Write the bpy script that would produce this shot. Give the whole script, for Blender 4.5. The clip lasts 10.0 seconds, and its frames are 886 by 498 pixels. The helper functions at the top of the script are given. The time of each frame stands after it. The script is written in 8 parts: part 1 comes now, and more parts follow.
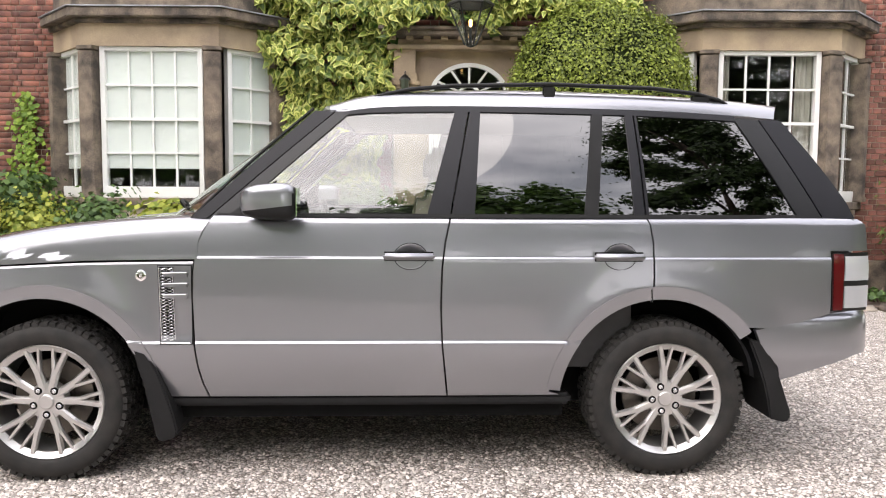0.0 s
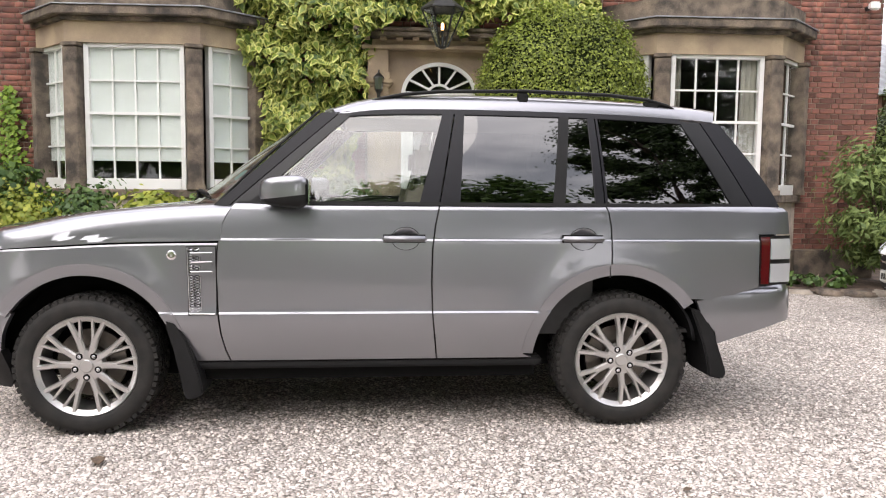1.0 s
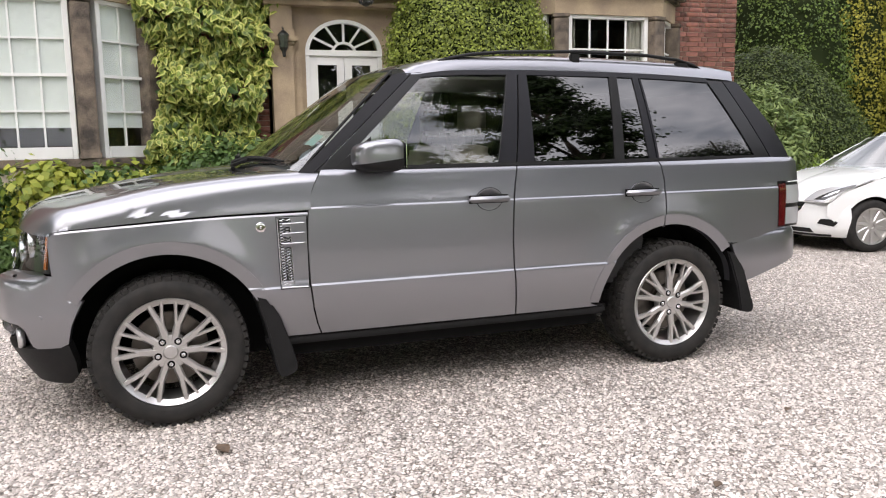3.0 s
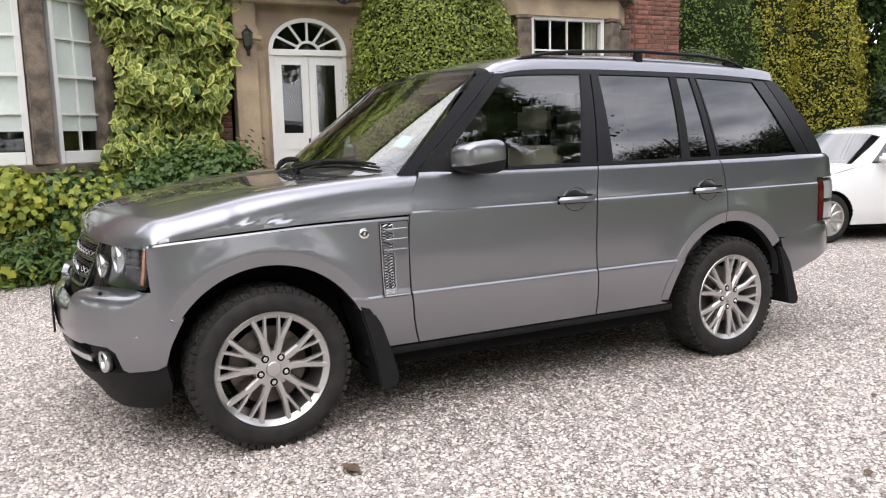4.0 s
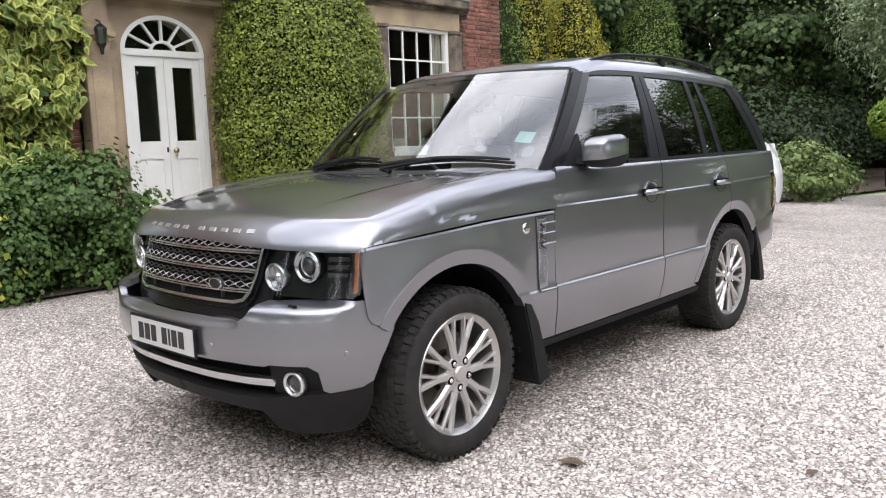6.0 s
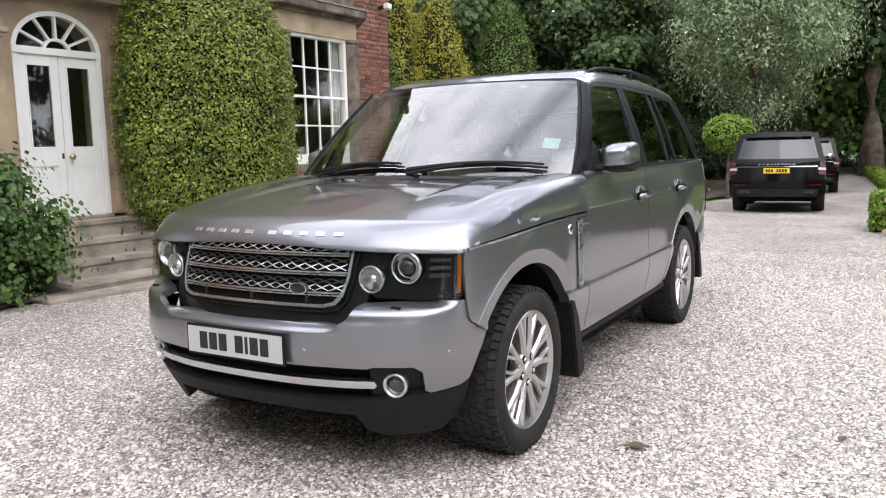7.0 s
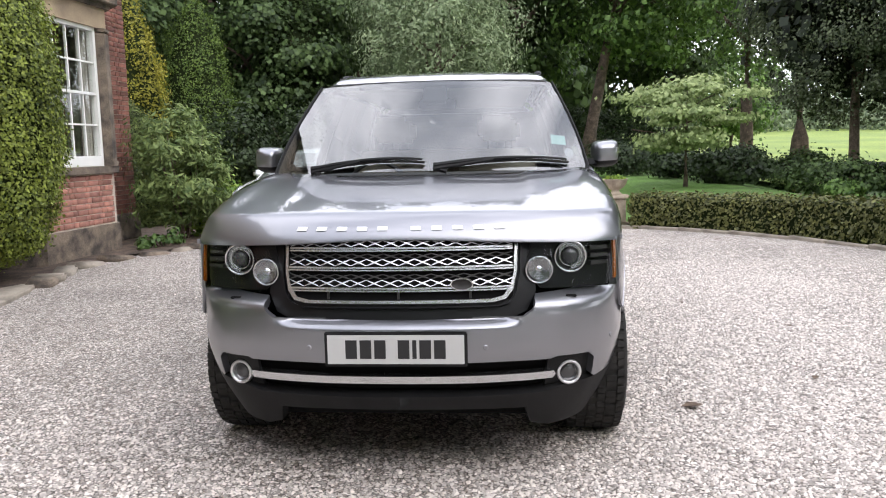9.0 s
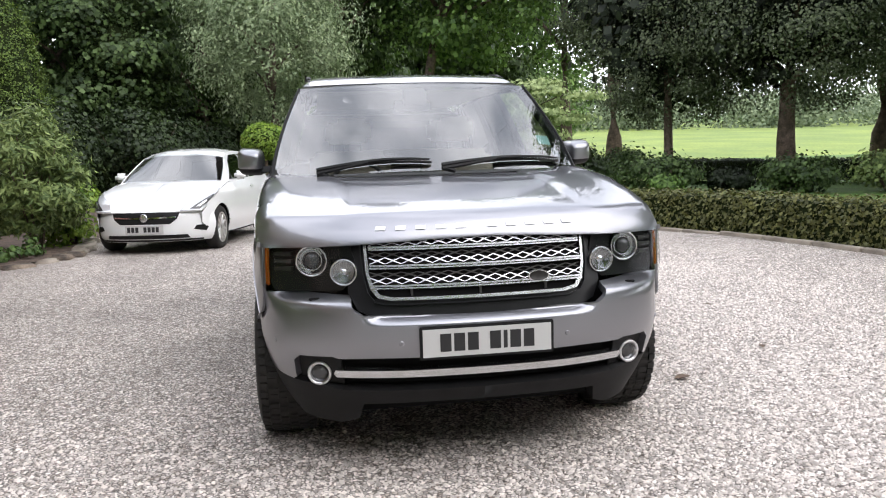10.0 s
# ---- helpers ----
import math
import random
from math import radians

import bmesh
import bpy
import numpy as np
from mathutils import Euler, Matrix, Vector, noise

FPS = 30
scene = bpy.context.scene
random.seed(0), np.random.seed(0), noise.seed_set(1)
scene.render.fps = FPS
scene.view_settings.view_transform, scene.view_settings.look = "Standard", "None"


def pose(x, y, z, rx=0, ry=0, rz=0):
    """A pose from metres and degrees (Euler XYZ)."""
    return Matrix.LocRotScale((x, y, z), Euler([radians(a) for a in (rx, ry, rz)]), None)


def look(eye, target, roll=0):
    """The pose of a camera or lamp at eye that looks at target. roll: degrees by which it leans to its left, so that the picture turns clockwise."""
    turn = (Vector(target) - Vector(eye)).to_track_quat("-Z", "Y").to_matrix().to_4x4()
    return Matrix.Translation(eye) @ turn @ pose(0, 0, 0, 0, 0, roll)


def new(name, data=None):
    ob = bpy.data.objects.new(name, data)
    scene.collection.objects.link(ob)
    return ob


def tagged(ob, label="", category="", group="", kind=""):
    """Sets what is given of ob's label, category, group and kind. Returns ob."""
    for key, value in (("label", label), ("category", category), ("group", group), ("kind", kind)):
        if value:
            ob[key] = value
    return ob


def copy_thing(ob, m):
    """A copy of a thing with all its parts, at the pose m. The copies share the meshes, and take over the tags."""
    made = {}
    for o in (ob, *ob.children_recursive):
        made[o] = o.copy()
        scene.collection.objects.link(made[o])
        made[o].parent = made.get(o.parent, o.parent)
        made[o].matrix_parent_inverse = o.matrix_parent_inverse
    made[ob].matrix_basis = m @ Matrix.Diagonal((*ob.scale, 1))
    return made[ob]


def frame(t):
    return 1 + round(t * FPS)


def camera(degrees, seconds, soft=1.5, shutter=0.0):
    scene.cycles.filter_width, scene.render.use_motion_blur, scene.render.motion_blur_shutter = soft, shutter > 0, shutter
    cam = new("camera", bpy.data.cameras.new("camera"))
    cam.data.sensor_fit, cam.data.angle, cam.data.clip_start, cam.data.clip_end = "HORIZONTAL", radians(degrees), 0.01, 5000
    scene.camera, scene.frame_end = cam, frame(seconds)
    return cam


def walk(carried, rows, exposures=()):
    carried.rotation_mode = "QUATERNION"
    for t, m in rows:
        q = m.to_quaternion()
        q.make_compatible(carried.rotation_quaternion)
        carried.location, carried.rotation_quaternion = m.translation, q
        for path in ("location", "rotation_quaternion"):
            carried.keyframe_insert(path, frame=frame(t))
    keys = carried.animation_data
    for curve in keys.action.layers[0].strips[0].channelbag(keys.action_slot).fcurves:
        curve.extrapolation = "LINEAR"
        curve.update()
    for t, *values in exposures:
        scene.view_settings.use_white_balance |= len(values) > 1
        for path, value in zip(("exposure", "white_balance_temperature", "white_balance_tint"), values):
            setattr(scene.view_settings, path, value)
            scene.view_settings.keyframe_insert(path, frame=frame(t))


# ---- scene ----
cam = camera(59.2, 10.0, soft=1.1)
PATH = [
    (0.0, (0.306, 0.25, 1.358), (0.311, 2.243, 1.2), 0.4),
    (0.5, (0.232, -0.063, 1.362), (0.269, 1.93, 1.206), 0.7),
    (1.0, (0.142, -0.344, 1.35), (0.25, 1.646, 1.176), 0.6),
    (1.5, (-0.073, -0.485, 1.363), (0.127, 1.495, 1.161), 0.3),
    (2.0, (-0.45, -0.53, 1.377), (-0.123, 1.429, 1.143), -0.0),
    (2.5, (-0.884, -0.371, 1.36), (-0.424, 1.557, 1.097), -0.5),
    (4.0, (-2.225, 0.321, 1.384), (-1.391, 2.117, 1.102), -1.4),
    (4.5, (-2.711, 0.57, 1.368), (-1.75, 2.302, 1.093), -1.7),
    (5.0, (-3.102, 0.862, 1.345), (-2.002, 2.51, 1.074), -2.0),
    (6.5, (-4.204, 1.843, 1.348), (-2.657, 3.084, 1.089), -1.6),
    (7.0, (-4.548, 2.224, 1.346), (-2.878, 3.296, 1.096), -1.4),
    (7.5, (-4.805, 2.638, 1.331), (-3.032, 3.53, 1.087), -1.2),
    (8.0, (-5.015, 3.098, 1.351), (-3.155, 3.792, 1.107), -1.2),
    (8.5, (-5.199, 3.589, 1.352), (-3.272, 4.066, 1.103), -1.1),
    (9.0, (-5.223, 4.1, 1.33), (-3.253, 4.339, 1.077), -1.2),
    (9.5, (-5.308, 4.634, 1.328), (-3.325, 4.633, 1.068), -1.5),
    (10.0, (-5.373, 5.154, 1.354), (-3.404, 4.92, 1.091), -1.6),
]
walk(cam, [(t, look(eye, target, roll)) for t, eye, target, roll in PATH], exposures=[(0.0, 1.42, 6850, 12), (0.5, 1.29, 6850, 12), (1.2, 1.17, 6850, 12), (2.5, 1.08, 6800, 12), (4.0, 1.02, 6650, 11), (5.0, 1.06, 6520, 11), (7.0, 1.10, 6450, 10), (9.0, 1.02, 6450, 10), (10.0, 1.0, 6480, 9)])

# ---- light ----
world = bpy.data.worlds.new("world")
scene.world = world
world.use_nodes = True
wn = world.node_tree.nodes
wl = world.node_tree.links
SUN_EL, SUN_AZ = radians(47), radians(215)
sky = wn.new("ShaderNodeTexSky")
sky.sky_type = "NISHITA"
sky.sun_disc = False
sky.sun_elevation, sky.sun_rotation = SUN_EL, SUN_AZ
sky.air_density, sky.dust_density = 1.0, 2.0
w_tc = wn.new("ShaderNodeTexCoord")
w_map = wn.new("ShaderNodeMapping")
w_map.inputs["Scale"].default_value = (1.0, 1.0, 2.4)
w_noise = wn.new("ShaderNodeTexNoise")
w_noise.inputs["Scale"].default_value = 2.3
w_noise.inputs["Detail"].default_value = 6.0
w_noise.inputs["Roughness"].default_value = 0.55
w_ramp = wn.new("ShaderNodeValToRGB")
w_ramp.color_ramp.elements[0].position, w_ramp.color_ramp.elements[0].color = 0.39, (4.9, 5.15, 5.9, 1)
w_ramp.color_ramp.elements[1].position, w_ramp.color_ramp.elements[1].color = 0.61, (13.4, 13.3, 14.2, 1)
w_mix = wn.new("ShaderNodeMix")
w_mix.data_type = "RGBA"
w_mix.inputs[0].default_value = 0.85
wl.new(w_tc.outputs["Generated"], w_map.inputs["Vector"])
wl.new(w_map.outputs["Vector"], w_noise.inputs["Vector"])
wl.new(w_noise.outputs["Fac"], w_ramp.inputs["Fac"])
wl.new(sky.outputs["Color"], w_mix.inputs[6])
wl.new(w_ramp.outputs["Color"], w_mix.inputs[7])
# broken cloud, a little brighter overhead than at the horizon
w_sep = wn.new("ShaderNodeSeparateXYZ")
w_high = wn.new("ShaderNodeMapRange")
w_high.inputs["To Min"].default_value, w_high.inputs["To Max"].default_value = 0.95, 1.08
w_mul = wn.new("ShaderNodeVectorMath")
w_mul.operation = "SCALE"
wl.new(w_tc.outputs["Generated"], w_sep.inputs["Vector"])
wl.new(w_sep.outputs["Z"], w_high.inputs["Value"])
wl.new(w_mix.outputs[2], w_mul.inputs[0])
wl.new(w_high.outputs["Result"], w_mul.inputs["Scale"])
wl.new(w_mul.outputs["Vector"], wn["Background"].inputs["Color"])
wn["Background"].inputs["Strength"].default_value = 0.137

sun_data = bpy.data.lights.new("sun", "SUN")
sun_data.energy = 0.75
sun_data.angle = radians(65)
sun_data.color = (1.0, 0.95, 0.90)
sun_lamp = new("sun", sun_data)
sun_way = Vector((math.sin(SUN_AZ) * math.cos(SUN_EL), math.cos(SUN_AZ) * math.cos(SUN_EL), math.sin(SUN_EL)))
sun_lamp.matrix_world = look(sun_way * 60, (0, 0, 0))

# ---- materials ----
def nodes_of(name):
    m = bpy.data.materials.new(name)
    m.use_nodes = True
    return m, m.node_tree.nodes, m.node_tree.links, m.node_tree.nodes["Principled BSDF"]


def surface(name, colour, rough=0.6, metal=0.0, vary=0.15, scale=6.0, bump=0.0, bump_scale=60.0, spread=0.0, coat=0.0, second=None, grain=0.0, grain_scale=80.0, spec=None):
    """A worn surface: base colour varied by broad stains and fine grain, a relief, and a shift from piece to piece."""
    m, n, l, p = nodes_of(name)
    tc = n.new("ShaderNodeTexCoord")
    big = n.new("ShaderNodeTexNoise")
    big.inputs["Scale"].default_value, big.inputs["Detail"].default_value = scale, 5.0
    l.new(tc.outputs["Object"], big.inputs["Vector"])
    ramp = n.new("ShaderNodeValToRGB")
    c2 = second or [c * (1 - vary) for c in colour]
    c1 = colour if second else [min(1, c * (1 + vary)) for c in colour]
    ramp.color_ramp.elements[0].position, ramp.color_ramp.elements[0].color = 0.36, (*c2, 1)
    ramp.color_ramp.elements[1].position, ramp.color_ramp.elements[1].color = 0.64, (*c1, 1)
    l.new(big.outputs["Fac"], ramp.inputs["Fac"])
    out = ramp.outputs["Color"]
    if grain:
        fine = n.new("ShaderNodeTexNoise")
        fine.inputs["Scale"].default_value, fine.inputs["Detail"].default_value = grain_scale, 3.0
        l.new(tc.outputs["Object"], fine.inputs["Vector"])
        r = n.new("ShaderNodeMapRange")
        r.inputs["From Min"].default_value, r.inputs["From Max"].default_value = 0.3, 0.7
        r.inputs["To Min"].default_value, r.inputs["To Max"].default_value = 1 - grain, 1 + grain
        l.new(fine.outputs["Fac"], r.inputs["Value"])
        mul = n.new("ShaderNodeVectorMath")
        mul.operation = "SCALE"
        l.new(out, mul.inputs[0])
        l.new(r.outputs["Result"], mul.inputs["Scale"])
        out = mul.outputs["Vector"]
    if spread:
        info = n.new("ShaderNodeObjectInfo")
        geo = n.new("ShaderNodeNewGeometry")
        add = n.new("ShaderNodeMath")
        add.operation = "ADD"
        l.new(info.outputs["Random"], add.inputs[0])
        l.new(geo.outputs["Random Per Island"], add.inputs[1])
        fr = n.new("ShaderNodeMath")
        fr.operation = "FRACT"
        l.new(add.outputs[0], fr.inputs[0])
        r = n.new("ShaderNodeMapRange")
        r.inputs["To Min"].default_value, r.inputs["To Max"].default_value = 1 - spread, 1 + spread
        l.new(fr.outputs[0], r.inputs["Value"])
        mul = n.new("ShaderNodeVectorMath")
        mul.operation = "SCALE"
        l.new(out, mul.inputs[0])
        l.new(r.outputs["Result"], mul.inputs["Scale"])
        out = mul.outputs["Vector"]
    l.new(out, p.inputs["Base Color"])
    p.inputs["Roughness"].default_value, p.inputs["Metallic"].default_value = rough, metal
    p.inputs["Coat Weight"].default_value, p.inputs["Coat Roughness"].default_value = coat, 0.04
    if spec is not None:
        p.inputs["Specular IOR Level"].default_value = spec
    if bump:
        bn = n.new("ShaderNodeTexNoise")
        bn.inputs["Scale"].default_value, bn.inputs["Detail"].default_value = bump_scale, 6.0
        l.new(tc.outputs["Object"], bn.inputs["Vector"])
        b = n.new("ShaderNodeBump")
        b.inputs["Strength"].default_value, b.inputs["Distance"].default_value = bump, 0.01
        l.new(bn.outputs["Fac"], b.inputs["Height"])
        l.new(b.outputs["Normal"], p.inputs["Normal"])
    return m


def plain(name, colour, rough=0.5, metal=0.0, coat=0.0, spec=0.5):
    m, n, l, p = nodes_of(name)
    p.inputs["Base Color"].default_value = (*colour, 1)
    p.inputs["Roughness"].default_value, p.inputs["Metallic"].default_value = rough, metal
    p.inputs["Coat Weight"].default_value, p.inputs["Coat Roughness"].default_value = coat, 0.03
    p.inputs["Specular IOR Level"].default_value = spec
    return m


def pane_glass(name, tint=(0.9, 0.93, 0.92), gloss=1.0, head_on=0.056):
    """Thin glass: lets light straight through by its tint and mirrors by Fresnel."""
    m, n, l, p = nodes_of(name)
    n.remove(p)
    t = n.new("ShaderNodeBsdfTransparent")
    t.inputs["Color"].default_value = (*tint, 1)
    g = n.new("ShaderNodeBsdfGlossy")
    g.inputs["Roughness"].default_value = 0.015
    g.inputs["Color"].default_value = (gloss, gloss, gloss, 1)
    f = n.new("ShaderNodeLayerWeight")
    f.inputs["Blend"].default_value = 0.5
    steep = n.new("ShaderNodeMath")
    steep.operation = "POWER"
    steep.inputs[1].default_value = 5.0
    share = n.new("ShaderNodeMath")
    share.operation = "MULTIPLY_ADD"
    share.inputs[1].default_value, share.inputs[2].default_value = 1 - head_on, head_on
    l.new(f.outputs["Facing"], steep.inputs[0])
    l.new(steep.outputs[0], share.inputs[0])
    mix = n.new("ShaderNodeMixShader")
    l.new(share.outputs[0], mix.inputs["Fac"])
    l.new(t.outputs["BSDF"], mix.inputs[1])
    l.new(g.outputs["BSDF"], mix.inputs[2])
    l.new(mix.outputs["Shader"], n["Material Output"].inputs["Surface"])
    return m


def foliage(name, dark, light, rough=0.5, through_light=0.3, tone=(0.5, 0.6, 0.1)):
    """Leaves: colour shifts from leaf to leaf and from bough to bough; some light passes through."""
    m, n, l, p = nodes_of(name)
    geo = n.new("ShaderNodeNewGeometry")
    tc = n.new("ShaderNodeTexCoord")
    big = n.new("ShaderNodeTexNoise")
    big.inputs["Scale"].default_value = 1.3
    l.new(tc.outputs["Object"], big.inputs["Vector"])
    mixv = n.new("ShaderNodeMath")
    mixv.operation = "MULTIPLY_ADD"
    mixv.inputs[1].default_value = 0.6
    l.new(geo.outputs["Random Per Island"], mixv.inputs[0])
    half = n.new("ShaderNodeMath")
    half.operation = "MULTIPLY"
    half.inputs[1].default_value = 0.45
    l.new(big.outputs["Fac"], half.inputs[0])
    l.new(half.outputs[0], mixv.inputs[2])
    ramp = n.new("ShaderNodeValToRGB")
    ramp.color_ramp.elements[0].position, ramp.color_ramp.elements[0].color = 0.15, (*dark, 1)
    ramp.color_ramp.elements[1].position, ramp.color_ramp.elements[1].color = 0.85, (*light, 1)
    l.new(mixv.outputs[0], ramp.inputs["Fac"])
    l.new(ramp.outputs["Color"], p.inputs["Base Color"])
    p.inputs["Roughness"].default_value = rough
    p.inputs["Specular IOR Level"].default_value = 0.35
    tr = n.new("ShaderNodeBsdfTranslucent")
    l.new(ramp.outputs["Color"], tr.inputs["Color"])
    mix = n.new("ShaderNodeMixShader")
    mix.inputs["Fac"].default_value = through_light
    l.new(p.outputs["BSDF"], mix.inputs[1])
    l.new(tr.outputs["BSDF"], mix.inputs[2])
    l.new(mix.outputs["Shader"], n["Material Output"].inputs["Surface"])
    return m


def pebble_ground(name, tones, scale=50.0):
    """Loose limestone chippings: a cell for each stone, each with its own tone and relief."""
    m, n, l, p = nodes_of(name)
    tc = n.new("ShaderNodeTexCoord")
    warp = n.new("ShaderNodeTexNoise")
    warp.inputs["Scale"].default_value = 25.0
    l.new(tc.outputs["Object"], warp.inputs["Vector"])
    wmix = n.new("ShaderNodeMix")
    wmix.data_type = "RGBA"
    wmix.blend_type = "LINEAR_LIGHT"
    wmix.inputs[0].default_value = 0.012
    l.new(tc.outputs["Object"], wmix.inputs[6])
    l.new(warp.outputs["Color"], wmix.inputs[7])
    v = n.new("ShaderNodeTexVoronoi")
    v.inputs["Scale"].default_value = scale
    l.new(wmix.outputs[2], v.inputs["Vector"])
    e = n.new("ShaderNodeTexVoronoi")
    e.feature = "DISTANCE_TO_EDGE"
    e.inputs["Scale"].default_value = scale
    l.new(wmix.outputs[2], e.inputs["Vector"])
    ramp = n.new("ShaderNodeValToRGB")
    ramp.color_ramp.elements[0].position, ramp.color_ramp.elements[0].color = 0.0, (*tones[0], 1)
    ramp.color_ramp.elements[1].position, ramp.color_ramp.elements[1].color = 1.0, (*tones[2], 1)
    mid = ramp.color_ramp.elements.new(0.45)
    mid.color = (*tones[1], 1)
    sep = n.new("ShaderNodeSeparateColor")
    l.new(v.outputs["Color"], sep.inputs["Color"])
    l.new(sep.outputs["Red"], ramp.inputs["Fac"])
    big = n.new("ShaderNodeTexNoise")
    big.inputs["Scale"].default_value, big.inputs["Detail"].default_value = 0.9, 5.0
    l.new(tc.outputs["Object"], big.inputs["Vector"])
    r = n.new("ShaderNodeMapRange")
    r.inputs["From Min"].default_value, r.inputs["From Max"].default_value = 0.32, 0.68
    r.inputs["To Min"].default_value, r.inputs["To Max"].default_value = 0.8, 1.1
    l.new(big.outputs["Fac"], r.inputs["Value"])
    # shade between stones goes into the colour: near black at cell edges
    gap_shade = n.new("ShaderNodeMapRange")
    gap_shade.inputs["From Max"].default_value = 0.2
    gap_shade.inputs["To Min"].default_value, gap_shade.inputs["To Max"].default_value = 0.1, 1.0
    l.new(e.outputs["Distance"], gap_shade.inputs["Value"])
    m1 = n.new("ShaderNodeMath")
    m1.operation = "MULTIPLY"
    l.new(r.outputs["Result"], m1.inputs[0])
    l.new(gap_shade.outputs["Result"], m1.inputs[1])
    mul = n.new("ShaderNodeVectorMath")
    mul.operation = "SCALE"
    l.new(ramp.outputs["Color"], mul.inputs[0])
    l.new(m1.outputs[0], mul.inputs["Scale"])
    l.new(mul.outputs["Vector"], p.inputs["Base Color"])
    p.inputs["Roughness"].default_value = 0.85
    hm = n.new("ShaderNodeMath")
    hm.operation = "MULTIPLY_ADD"
    hm.inputs[1].default_value = 1.2
    l.new(e.outputs["Distance"], hm.inputs[0])
    l.new(sep.outputs["Green"], hm.inputs[2])
    b = n.new("ShaderNodeBump")
    b.inputs["Strength"].default_value, b.inputs["Distance"].default_value = 0.9, 0.012
    l.new(hm.outputs[0], b.inputs["Height"])
    l.new(b.outputs["Normal"], p.inputs["Normal"])
    return m


M = {}
M["paint"] = plain("grey_metallic_paint", (0.262, 0.264, 0.286), 0.30, 0.85, 1.0)
M["paint"].node_tree.nodes["Principled BSDF"].inputs["Coat IOR"].default_value = 1.55
M["paint"].node_tree.nodes["Principled BSDF"].inputs["Specular Tint"].default_value = (0.65, 0.65, 0.67, 1)
M["housing"] = plain("lamp_housing", (0.006, 0.006, 0.0065), 0.4, 0.0, 0.0, 0.25)
M["lamp_ring"] = plain("grey_lamp_ring", (0.6, 0.61, 0.61), 0.22, 1.0)
M["pale_brick"] = surface("pale_brick", (0.42, 0.2, 0.15), 0.88, scale=9, bump=0.3, bump_scale=90, spread=0.3, second=(0.3, 0.14, 0.11), grain=0.15)
M["pale_mortar"] = surface("pale_mortar", (0.55, 0.47, 0.4), 0.95, vary=0.2, scale=6, bump=0.3, bump_scale=80)
M["pillar"] = plain("satin_black_pillar", (0.012, 0.012, 0.015), 0.38, 0.0, 0.0, 0.22)
M["fog_glass"] = plain("dark_lamp_glass", (0.05, 0.05, 0.052), 0.08, 0.3, 0.6)
M["black_gloss"] = plain("black_gloss", (0.008, 0.008, 0.009), 0.28, 0.0, 0.0, 0.35)
M["black_trim"] = surface("black_trim", (0.009, 0.009, 0.0095), 0.6, vary=0.2, scale=9, bump=0.08, bump_scale=400, spec=0.25)
M["rubber"] = surface("rubber", (0.015, 0.0145, 0.014), 0.75, vary=0.3, scale=14, bump=0.1, bump_scale=160, second=(0.026, 0.024, 0.022), spec=0.3)
M["alloy"] = plain("silver_alloy", (0.52, 0.51, 0.50), 0.3, 0.85, 0.4)
M["chrome"] = plain("chrome", (0.82, 0.82, 0.83), 0.09, 1.0)
M["satin"] = plain("satin_silver", (0.66, 0.67, 0.69), 0.27, 1.0)
M["badge_silver"] = plain("bright_silver_badge", (0.66, 0.66, 0.67), 0.28, 0.9)
M["dark_metal"] = surface("dark_metal", (0.05, 0.048, 0.046), 0.5, 0.7, vary=0.3, scale=12)
M["disc"] = surface("brake_disc", (0.13, 0.115, 0.1), 0.4, 0.9, vary=0.2, scale=10)
M["dark"] = plain("dark_underside_and_shade", (0.006, 0.006, 0.006), 0.95, spec=0.1)
M["glass"] = pane_glass("clear_glass", (0.86, 0.9, 0.885))
M["side_glass"] = pane_glass("side_window_glass", (0.74, 0.79, 0.775), head_on=0.115)
M["tinted"] = pane_glass("tinted_glass", (0.03, 0.03, 0.035), head_on=0.115)
M["screen_glass"] = pane_glass("coated_screen_glass", (0.8, 0.84, 0.83), head_on=0.175)
M["lens"] = pane_glass("lamp_lens", (0.86, 0.88, 0.89), head_on=0.03)
M["red_lens"] = plain("red_lens", (0.075, 0.004, 0.006), 0.12, 0.0, 0.6)
M["amber"] = plain("amber_lens", (0.26, 0.065, 0.010), 0.15, 0.0, 0.6)
M["white_lens"] = plain("white_lens", (0.52, 0.53, 0.55), 0.12, 0.3, 0.8)
M["plate_white"] = plain("plate_white", (0.52, 0.52, 0.51), 0.4)
M["plate_yellow"] = plain("plate_yellow", (0.75, 0.52, 0.03), 0.4)
M["ink"] = plain("black_ink", (0.015, 0.015, 0.016), 0.5)
M["leather"] = surface("cream_leather", (0.2, 0.17, 0.135), 0.5, vary=0.1, scale=8, bump=0.1, bump_scale=200)
M["cabin"] = surface("cabin_plastic", (0.035, 0.034, 0.034), 0.6, vary=0.15, scale=8)
M["headliner"] = surface("headliner", (0.5, 0.48, 0.44), 0.9, vary=0.05, scale=8)
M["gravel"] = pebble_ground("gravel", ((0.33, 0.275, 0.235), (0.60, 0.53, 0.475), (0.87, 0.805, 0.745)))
M["grass"] = surface("lawn_grass", (0.085, 0.165, 0.028), 0.9, vary=0.3, scale=0.6, bump=0.6, bump_scale=70, grain=0.35, grain_scale=55)
M["soil"] = surface("bed_soil", (0.085, 0.06, 0.045), 0.95, vary=0.4, scale=5, bump=0.35, bump_scale=40, grain=0.4, grain_scale=45)
M["stone"] = surface("sandstone", (0.44, 0.34, 0.225), 0.85, vary=0.2, scale=2.2, bump=0.25, bump_scale=50, second=(0.27, 0.205, 0.15), grain=0.12)
